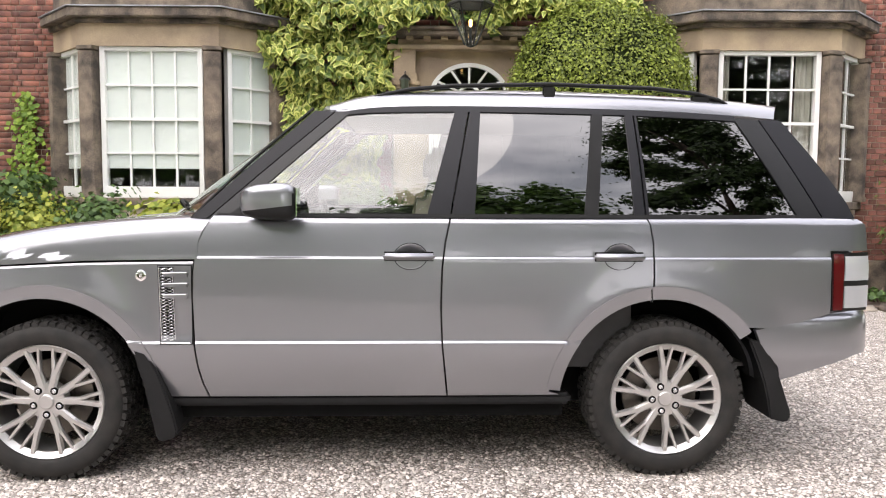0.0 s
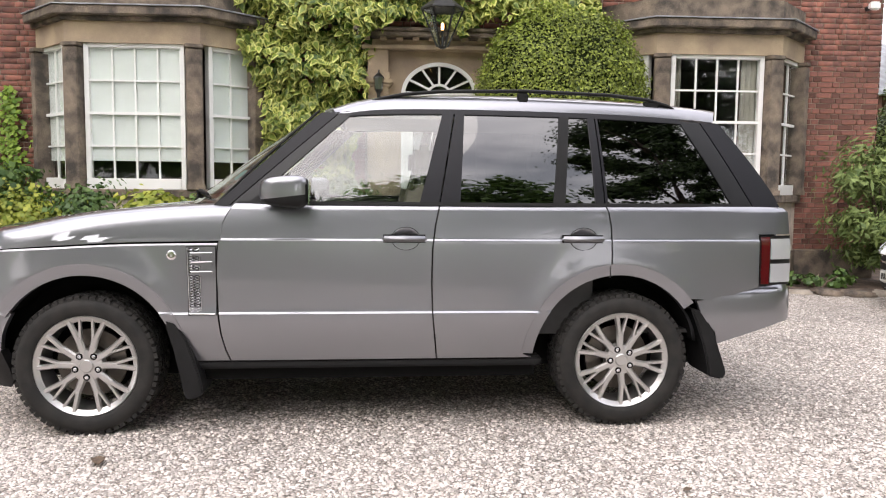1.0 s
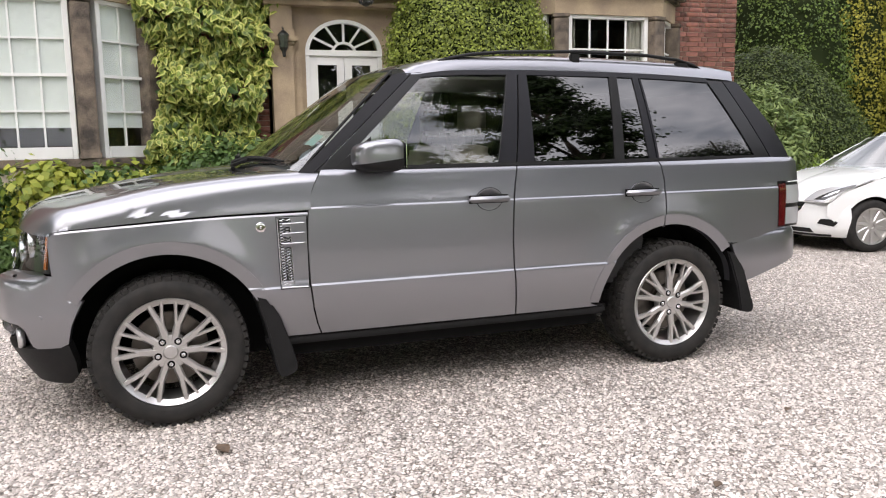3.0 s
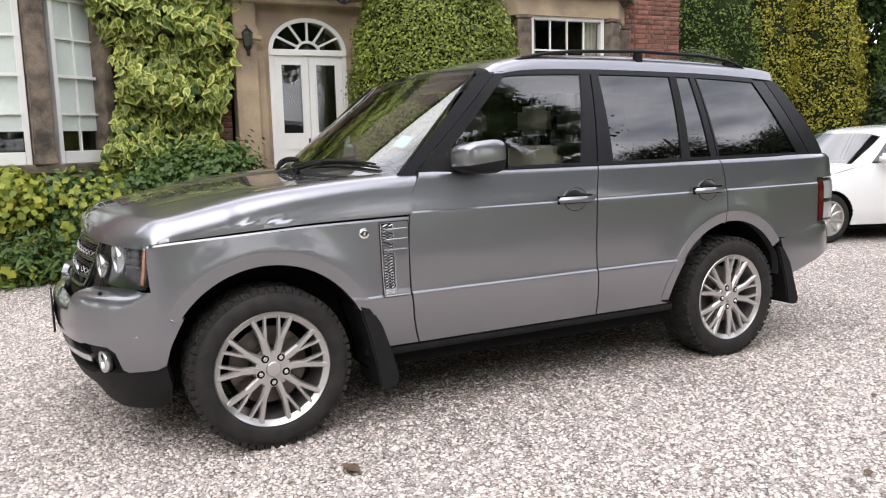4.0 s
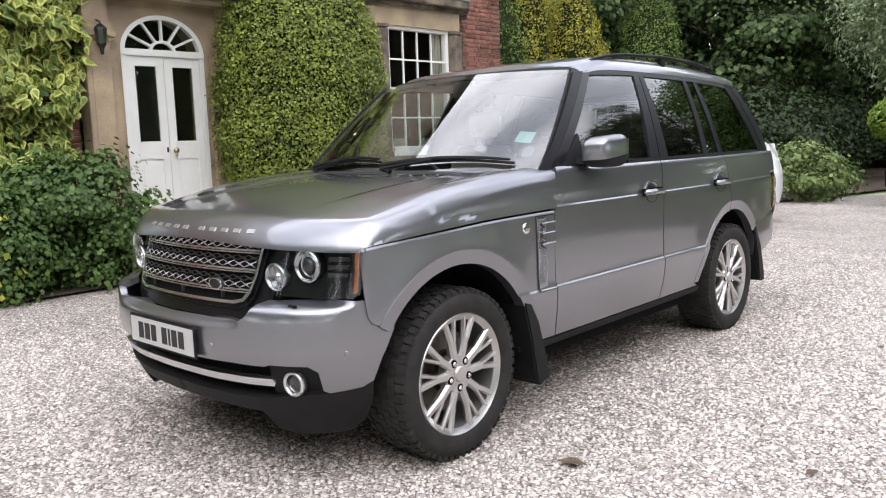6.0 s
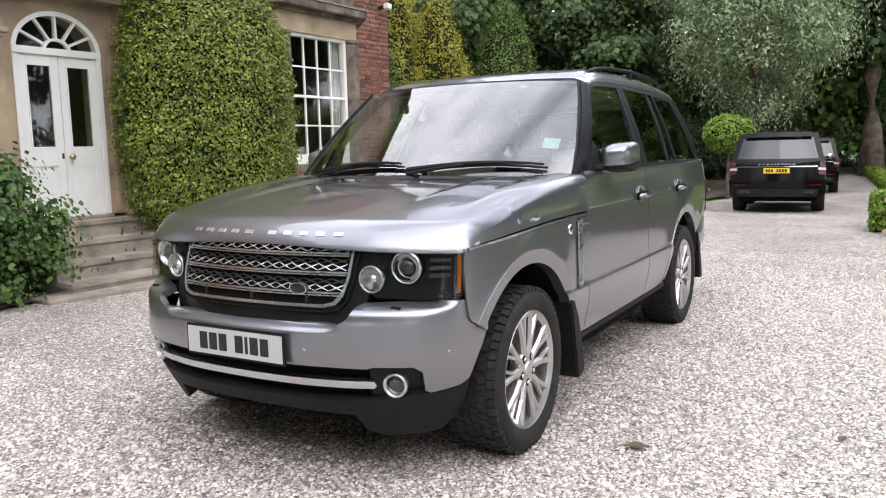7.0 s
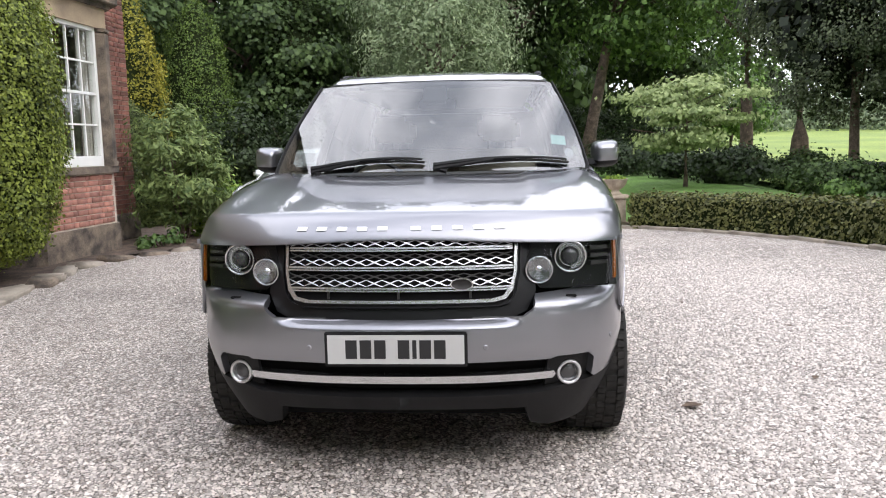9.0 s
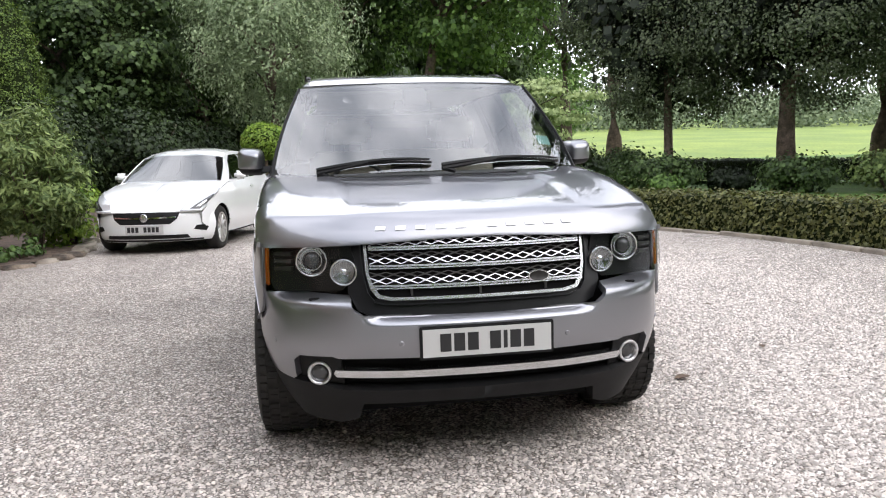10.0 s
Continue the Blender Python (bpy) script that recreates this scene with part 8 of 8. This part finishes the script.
    for s in (1, -1):
        skin("fog_pocket", [(0.64 * s, 0.33), (0.82 * s, 0.30), (0.86 * s, 0.35), (0.80 * s, 0.385), (0.68 * s, 0.385)][::s], out(0.006), M["black_trim"], c, step=0.06)
        def on_lid(d):
            def f(u, t):
                p = Vector(lid(u, t * s))
                n = (Vector(lid(u + 0.01, t * s)) - p).cross(Vector(lid(u, t * s + 0.01)) - p).normalized()
                return tuple(p + (n if n.z > 0 else -n) * d)
            return f
        skin("headlamp", [(0.995, 0.44), (0.995, 0.80), (0.92, 0.93), (0.70, 0.965), (0.46, 0.95), (0.47, 0.86), (0.72, 0.66), (0.88, 0.47)], on_lid(0.012), M["white_lens"], c, step=0.06, flip=s < 0, label="clear swept-back headlamp")
        skin("lamp_shade", [(0.975, 0.58), (0.975, 0.78), (0.90, 0.90), (0.72, 0.935), (0.68, 0.90), (0.86, 0.74)], on_lid(0.017), M["fog_glass"], c, step=0.06, flip=s < 0)
        skin("lamp_reflector", [(0.955, 0.68), (0.94, 0.76), (0.87, 0.86), (0.84, 0.84), (0.91, 0.74)], on_lid(0.021), M["lamp_ring"], c, step=0.06, flip=s < 0)
    pl = part("number_plate", a_box(1.985, 1.991, -0.26, 0.26, 0.29, 0.40), M["plate_white"], c, "white number plate")
    for k, w in enumerate((1, 1, 1, 1, 0, 1, 1, 1)):
        if w:
            part("plate_bar", a_box(1.991, 1.9925, 0.20 - 0.056 * k - 0.042, 0.20 - 0.056 * k, 0.31, 0.38), M["ink"], pl)
    cw = curve([(-1.9, 0.70), (-1.4, 0.775), (-0.5, 0.80), (0.4, 0.795), (1.0, 0.74)])

    def cabin(x, z):
        k = z - 0.97
        return (x, cw(x) - 0.40 * k - 0.30 * k * k, z)

    re = curve([(-1.75, 1.25), (-1.5, 1.335), (-0.9, 1.41), (-0.3, 1.425), (0.1, 1.39), (0.35, 1.32)])
    both("cabin_side", [(0.95, 0.94), (0.3, 0.955), (-0.8, 0.985), (-1.9, 1.0), (-1.82, 1.15), (-1.66, 1.30)] + [(-1.5 + 0.18 * k, re(-1.5 + 0.18 * k)) for k in range(10)] + [(0.32, 1.33), (0.7, 1.1)], cabin, M["white_car"], c, step=0.1)
    co = lambda x, z: (x, cabin(x, z)[1] + 0.006, z)
    both("front_side_glass", [(0.62, 0.985), (-0.36, 1.0), (-0.36, 1.375), (0.06, 1.355), (0.28, 1.26)], co, M["tinted"], c, step=0.1)
    both("rear_side_glass", [(-0.43, 1.0), (-1.22, 1.03), (-1.38, 1.12), (-1.2, 1.31), (-0.43, 1.375)], co, M["tinted"], c, step=0.1)
    rm = curve([(-1.85, 1.25), (-1.5, 1.38), (-0.9, 1.465), (-0.3, 1.48), (0.15, 1.44), (0.4, 1.37)])
    skin("roof", [(0.36, -1), (0.42, 0), (0.36, 1), (-0.5, 1), (-1.2, 1), (-1.8, 1), (-1.85, 0), (-1.8, -1), (-1.2, -1), (-0.5, -1)], lambda x, t: (x, t * (cabin(x, re(min(0.35, max(-1.75, x))))[1] + 0.004), rm(x) - (rm(x) - re(min(0.35, max(-1.75, x)))) * abs(t) ** 3), M["white_car"], c, step=0.12)
    skin("windscreen", [(-1, 0), (1, 0), (1, 1), (-1, 1)], lambda t, s: (0.94 - 0.58 * s + 0.10 * (1 - t * t), t * (0.70 - 0.19 * s), 0.96 + 0.39 * s + 0.04 * (1 - t * t) * s + 0.02 * (1 - t * t)), M["screen_glass"], c, step=0.15)
    part("dashboard", a_box(0.4, 0.9, -0.65, 0.65, 0.7, 0.95), M["cabin"], c)
    part("cabin_fill", a_box(-1.6, 0.4, -0.6, 0.6, 0.4, 0.9), M["cabin"], c)
    skin("rear_hatch", [(-0.72, 0.3), (0.72, 0.3), (0.70, 1.28), (-0.70, 1.28)], lambda y, z: (-1.98 + 0.2 * y * y + 0.55 * max(0, z - 0.95), y, z), M["white_car"], c, step=0.12, flip=True)
    part("underside", a_box(-1.7, 1.6, -0.7, 0.7, 0.17, 0.3), M["dark"], c)
    for s in (1, -1):
        bm = bmesh.new()
        box(bm, 0.42, 0.60, min(s * 0.84, s * 1.0), max(s * 0.84, s * 1.0), 0.97, 1.11, 0.04)
        part("door_mirror", bm, M["white_car"], c, smooth=True)
        for x in (-0.30, -1.12):
            y = flank(x, 0.86)[1]
            part("door_handle", a_box(x - 0.09, x + 0.09, min(s * y, s * (y + 0.03)), max(s * y, s * (y + 0.03)), 0.845, 0.875, 0.008), M["white_car"], c)
    return c


small_hatch(pose(7.5, 7.62, drive_fall(7.5) - 0.004, 0, -1.2, 171.3))


def dark_estate(m):
    """A black off-road estate seen from behind, nose towards local +x."""
    c = thing("car", m, "black off-road estate car parked on the drive", "car")
    W = curve([(-2.46, 0.86), (-2.35, 0.93), (-2.0, 0.97), (0.5, 0.985), (1.6, 0.95), (2.2, 0.8)])
    ln = curve([(0.3, -0.05), (0.6, 0.0), (0.95, -0.01), (1.15, -0.06)])
    AX, HZ, AR = 1.46, 0.38, 0.44

    def flank(x, z):
        return (x, W(x) + ln(z), z)

    def arc_(ax, a0, a1, n=16):
        return [(ax + AR * math.cos(radians(a0 + (a1 - a0) * i / n)), HZ + AR * math.sin(radians(a0 + (a1 - a0) * i / n))) for i in range(n + 1)]

    both("flank", [(2.2, 0.35), (2.2, 0.95), (1.0, 1.1), (-2.3, 1.13), (-2.42, 0.8), (-2.4, 0.42)] + arc_(-AX, 178, 4) + [(AX - AR, 0.35)] + arc_(AX, 178, 4), flank, M["black_car"], c, step=0.12)
    for ax in (AX, -AX):
        for s in (1, -1):
            round_wheel(c, pose(ax, s * 0.95, HZ, 0, 0, 0 if s > 0 else 180), 0.38, 0.27, "dark_metal", 8)

    def gate_(y, z):
        k = max(0.0, z - 1.12)
        return (-2.52 + 0.12 * y * y + 0.06 * max(0, 0.7 - z) + 0.45 * k, y * (1 - 0.26 * k), z)

    skin("tailgate", [(-0.90, 0.72), (0.90, 0.72), (0.92, 1.13), (-0.92, 1.13)], gate_, M["black_car"], c, step=0.12, flip=True)
    og = lambda d: (lambda y, z: (gate_(y, z)[0] - d, gate_(y, z)[1], z))
    skin("rear_bumper", [(-0.95, 0.40), (0.95, 0.40), (0.97, 0.72), (-0.97, 0.72)], og(0.07), M["black_car"], c, step=0.12, flip=True)
    skin("bumper_step", [(-0.80, 0.36), (0.80, 0.36), (0.82, 0.52), (-0.82, 0.52)], og(0.085), M["black_trim"], c, step=0.12, flip=True)
    skin("rear_screen", [(-0.82, 1.17), (0.82, 1.17), (0.80, 1.62), (-0.80, 1.62)], og(0.006), M["smoked"], c, step=0.15, flip=True)
    skin("screen_surround", [(-0.93, 1.13), (0.93, 1.13), (0.93, 1.72), (-0.93, 1.72)], gate_, M["black_car"], c, step=0.15, flip=True)
    skin("roof_spoiler", [(-0.80, 1.64), (0.80, 1.64), (0.78, 1.74), (-0.78, 1.74)], og(0.09), M["black_car"], c, step=0.15, flip=True)
    for s in (1, -1):
        skin("tail_lamp", [(0.82 * s, 0.84), (0.955 * s, 0.82), (0.95 * s, 1.12), (0.84 * s, 1.10)][::s], og(0.012), M["red_lens"], c, step=0.08, flip=True, label="red tail lamp")
        skin("tail_lamp_clear", [(0.80 * s, 0.93), (0.955 * s, 0.92), (0.955 * s, 0.97), (0.81 * s, 0.98)][::s], og(0.017), M["white_lens"], c, step=0.08, flip=True)
        skin("bumper_reflector", [(0.62 * s, 0.60), (0.88 * s, 0.60), (0.88 * s, 0.625), (0.62 * s, 0.625)][::s], og(0.088), M["red_lens"], c, step=0.1, flip=True)
        bm = bmesh.new()
        box(bm, -2.60, -2.45, min(s * 0.52, s * 0.74), max(s * 0.52, s * 0.74), 0.42, 0.50, 0.02)
        part("tailpipe", bm, M["dark_metal"], c)
        bm = bmesh.new()
        box(bm, 0.58, 0.74, min(s * 0.98, s * 1.13), max(s * 0.98, s * 1.13), 1.14, 1.29, 0.04)
        part("door_mirror", bm, M["satin"], c, smooth=True)
    cw = curve([(-2.4, 0.84), (-1.5, 0.90), (0.0, 0.91), (0.8, 0.88)])
    cab_ = lambda x, z: (x, cw(x) - 0.30 * (z - 1.12), z)
    both("side_glass", [(0.75, 1.13), (-2.2, 1.13), (-1.95, 1.62), (-1.0, 1.69), (-0.2, 1.67), (0.15, 1.58)], cab_, M["tinted"], c, step=0.2)
    skin("roof", [(0.3, -1), (0.35, 0), (0.3, 1), (-0.8, 1), (-2.2, 1), (-2.25, 0), (-2.2, -1), (-0.8, -1)], lambda x, t: (x, t * (cw(x) - 0.17), 1.80 - 0.10 * abs(t) ** 3 - 0.05 * max(0, -x - 1.2) - 0.3 * max(0, x) ** 2), M["black_car"], c, step=0.2)
    skin("bonnet", [(0, -1), (1, -1), (1, 0), (1, 1), (0, 1)], lambda u, t: (0.8 + 1.5 * u, t * 0.9, 1.14 - 0.12 * u * u), M["black_car"], c, step=0.2)
    skin("windscreen", [(-1, 0), (1, 0), (1, 1), (-1, 1)], lambda t, s: (0.95 - 0.68 * s, t * (0.84 - 0.12 * s), 1.13 + 0.58 * s), M["glass"], c, step=0.3)
    part("cabin_fill", a_box(-2.1, 0.7, -0.75, 0.75, 0.4, 1.05), M["cabin"], c)
    part("underside", a_box(-2.3, 2.0, -0.8, 0.8, 0.25, 0.45), M["dark"], c)
    pl = part("number_plate", a_box(-2.555, -2.545, -0.26, 0.26, 0.86, 0.975), M["plate_yellow"], c, "yellow number plate")
    for k, w in enumerate((1, 1, 1, 1, 0, 1, 1, 1)):
        if w:
            part("plate_bar", a_box(-2.5575, -2.555, -0.20 + 0.054 * k, -0.20 + 0.054 * k + 0.04, 0.885, 0.95), M["ink"], pl)
    part("tailgate_strip", a_box(-2.556, -2.54, -0.80, 0.80, 0.995, 1.015), M["chrome"], c, "chrome strip across the tailgate")
    for k in range(10):
        part("tailgate_bar", a_box(-2.558, -2.55, -0.36 + 0.075 * k, -0.36 + 0.075 * k + 0.045, 1.04, 1.065), M["satin"], c)
    return c


estate = dark_estate(pose(16.0, 5.55, drive_fall(16.0), 0, 1.1, 7))
copy_thing(estate, pose(24.8, 6.15, drive_fall(24.8), 0, 0, 6))

# ---- garden ornaments ----
def pedestal(x, y, h, words, turn):
    t = thing("garden_urn", pose(x, y, drive_fall(x), 0, 0, turn), words, "urn")
    bm = bmesh.new()
    box(bm, -0.19, 0.19, -0.19, 0.19, 0, 0.08, 0.012)
    box(bm, -0.14, 0.14, -0.14, 0.14, 0.08, h - 0.07, 0.01)
    box(bm, -0.18, 0.18, -0.18, 0.18, h - 0.07, h, 0.012)
    part("pedestal", bm, M["urn_stone"], t)
    bm = bmesh.new()
    lathe(bm, [(0.12, h), (0.09, h + 0.03), (0.06, h + 0.06), (0.12, h + 0.11), (0.18, h + 0.17), (0.205, h + 0.25), (0.225, h + 0.27), (0.2, h + 0.27), (0.17, h + 0.21), (0.0, h + 0.2)], 28)
    part("urn_bowl", bm, M["urn_stone"], t, smooth=True)
    rng = np.random.default_rng(int(h * 100))
    p = rng.normal(size=(160, 3)) * np.array([0.085, 0.085, 0.025]) + np.array([0, 0, h + 0.28])
    tagged(scatter("planting", LEAF_V, LEAF_F, p, turns(rng.normal(size=(160, 3)) * 0.6 + np.array([0, 0, 1]), rng.random(160) * 6.28, rng), 0.05 * np.ones((160, 3)), M["bright_hedge"], parent=t), kind="stuff")
    return t


M["urn_stone"] = surface("urn_stone", (0.5, 0.42, 0.33), 0.85, scale=6, second=(0.33, 0.27, 0.21), bump=0.3, bump_scale=60, grain=0.15)
pedestal(8.8, 2.72, 0.56, "pale stone urn on a square pedestal", 20)
pedestal(13.3, 9.4, 0.9, "pale stone urn on a tall pedestal", 5)

# ---- low building beyond the garden ----
ob_t = thing("outbuilding", pose(19, 27, -0.2, 0, 0, 8), "low brick outbuilding with a grey slate roof", "outbuilding")
part("wall", a_box(-4, 4, -2.5, 2.5, 0, 4.4), M["brick"], ob_t)
bm = bmesh.new()
prism(bm, [(-2.9, 4.4), (2.9, 4.4), (0, 6.5)], 8.6, Matrix(((0, 0, 1, -4.3), (1, 0, 0, 0), (0, 1, 0, 0), (0, 0, 0, 1))))
part("roof", bm, M["lead"], ob_t)
sk = part("skylight", a_box(-0.5, 0.5, -0.4, 0.4, 0, 0.05), M["white_paint"], ob_t)
sk.matrix_basis = pose(-2.2, -1.5, 5.42, 36, 0, 0)

# ---- stone edging of the bed ----
rng_k = random.Random(12)
edge_pts = [(2.1, 9.18), (2.75, 9.42), (3.35, 9.58), (3.95, 9.6), (4.5, 9.42), (4.95, 9.08), (5.6, 8.93), (6.4, 9.0), (7.2, 9.2), (8.2, 9.45)]
for (ax, ay), (bx, by) in zip(edge_pts, edge_pts[1:]):
    d = math.hypot(bx - ax, by - ay)
    n = max(1, round(d / 0.42))
    for i in range(n):
        f = (i + 0.5) / n
        L, w, h = d / n * rng_k.uniform(0.34, 0.47), rng_k.uniform(0.09, 0.17), rng_k.uniform(0.03, 0.10)
        bm = bmesh.new()
        box(bm, -L, L, -w, w, -0.05, h)
        bmesh.ops.bevel(bm, geom=bm.edges[:], offset=0.028, segments=2, affect="EDGES")
        for v in bm.verts:
            q = noise.noise_vector(v.co * 7 + Vector((ax * 3 + i, ay, 0)))
            v.co += q * 0.024
        o = mesh_object("edging_stone", bm, M["dark_stone"] if rng_k.random() < 0.4 else M["step_stone"], smooth=True)
        o.matrix_basis = pose(ax + (bx - ax) * f, ay + (by - ay) * f, fall(ax, ay), 0, rng_k.uniform(-7, 7), math.degrees(math.atan2(by - ay, bx - ax)) + rng_k.uniform(-14, 14))
        tagged(o, "rough weathered stone edging the flower bed", "edging stone", "bed edging")
# kerb at the hedge's foot
for (ax, ay), (bx, by) in zip(HEDGE[:8], HEDGE[1:8]):
    d = math.hypot(bx - ax, by - ay)
    n = max(1, round(d / 0.6))
    for i in range(n):
        f = (i + 0.5) / n
        bm = bmesh.new()
        box(bm, -d / n * 0.49, d / n * 0.49, -0.05, 0.05, -0.04, 0.055)
        bmesh.ops.bevel(bm, geom=bm.edges[:], offset=0.012, segments=1, affect="EDGES")
        o = mesh_object("kerb_stone", bm, M["step_stone"])
        o.matrix_basis = pose(ax + (bx - ax) * f, ay + (by - ay) * f + 0.06, drive_fall(ax), 0, 0, math.degrees(math.atan2(by - ay, bx - ax)) + rng_k.uniform(-2, 2))
        tagged(o, "low stone kerb at the foot of the hedge", "kerb stone", "hedge kerb", "structure")

# ---- loose chippings and fallen leaves ----
# a chip's upper half: an angular cap whose skirt is sunk into the bed of gravel
PEB_V = np.array([(1, 0.1, -0.25), (0.1, 0.85, -0.3), (-0.95, 0.2, -0.25), (-0.25, -0.8, -0.3), (0.2, -0.1, 0.62)], float)
PEB_F = [(0, 1, 4), (1, 2, 4), (2, 3, 4), (3, 0, 4)]


def chippings(n, x0, x1, y0, y1, seed):
    rng = np.random.default_rng(seed)
    p = np.stack([rng.uniform(x0, x1, n) + rng.normal(size=n) * 0.7, rng.uniform(y0, y1, n) + rng.normal(size=n) * 0.7, rng.uniform(0.0, 0.004, n)], axis=1)
    p[:, 2] += np.array([drive_fall(a) for a in p[:, 0]])
    s = rng.uniform(0.007, 0.0155, (n, 1)) * rng.uniform(0.7, 1.3, (n, 3))
    nrm = rng.normal(size=(n, 3)) * 0.28 + np.array([0, 0, 1])
    return p, turns(nrm, rng.random(n) * 6.28, rng), s


M["chip"] = surface("limestone_chip", (0.53, 0.48, 0.44), 0.85, vary=0.14, scale=30, spread=0.5)
places = [chippings(56000, -4.2, 3.4, 1.0, 3.75, 1), chippings(44000, -4.7, -2.0, 2.6, 8.2, 2), chippings(9000, 2.3, 6.0, 1.5, 7.0, 3)]
P = np.concatenate([q[0] for q in places])
Q = np.concatenate([q[1] for q in places])
S = np.concatenate([q[2] for q in places])
tagged(scatter("loose_gravel", PEB_V, PEB_F, P, Q, S, M["chip"]), "loose pale limestone chippings on the drive", "gravel", kind="stuff")
M["dead_leaf"] = surface("dead_leaf", (0.11, 0.075, 0.05), 0.8, vary=0.3, scale=30)
for x, y, s, a in ((-1.28, 3.32, 0.085, 20), (-0.75, 2.55, 0.05, 70), (0.55, 2.3, 0.045, 130), (-2.6, 2.35, 0.05, 200), (-2.35, 2.05, 0.04, 10), (5.9, 1.6, 0.09, 40), (-1.9, 1.65, 0.035, 90), (1.4, 2.9, 0.04, 300)):
    bm = bmesh.new()
    vs = [bm.verts.new((q[0] * s, q[1] * s, 0.012 + 0.25 * s * abs(q[0]))) for q in ((0, -0.7), (0.3, -0.25), (0.38, 0.15), (0.15, 0.5), (0, 0.75), (-0.15, 0.5), (-0.38, 0.15), (-0.3, -0.25))]
    f = bm.faces.new(vs)
    r = bmesh.ops.extrude_face_region(bm, geom=[f])
    bmesh.ops.translate(bm, verts=[g for g in r["geom"] if isinstance(g, bmesh.types.BMVert)], vec=(0, 0, 0.003))
    o = mesh_object("fallen_leaf", bm, M["dead_leaf"])
    o.matrix_basis = pose(x, y, 0.004, 0, 0, a)
    tagged(o, "curled brown fallen leaf on the gravel", "leaf", "fallen leaves")
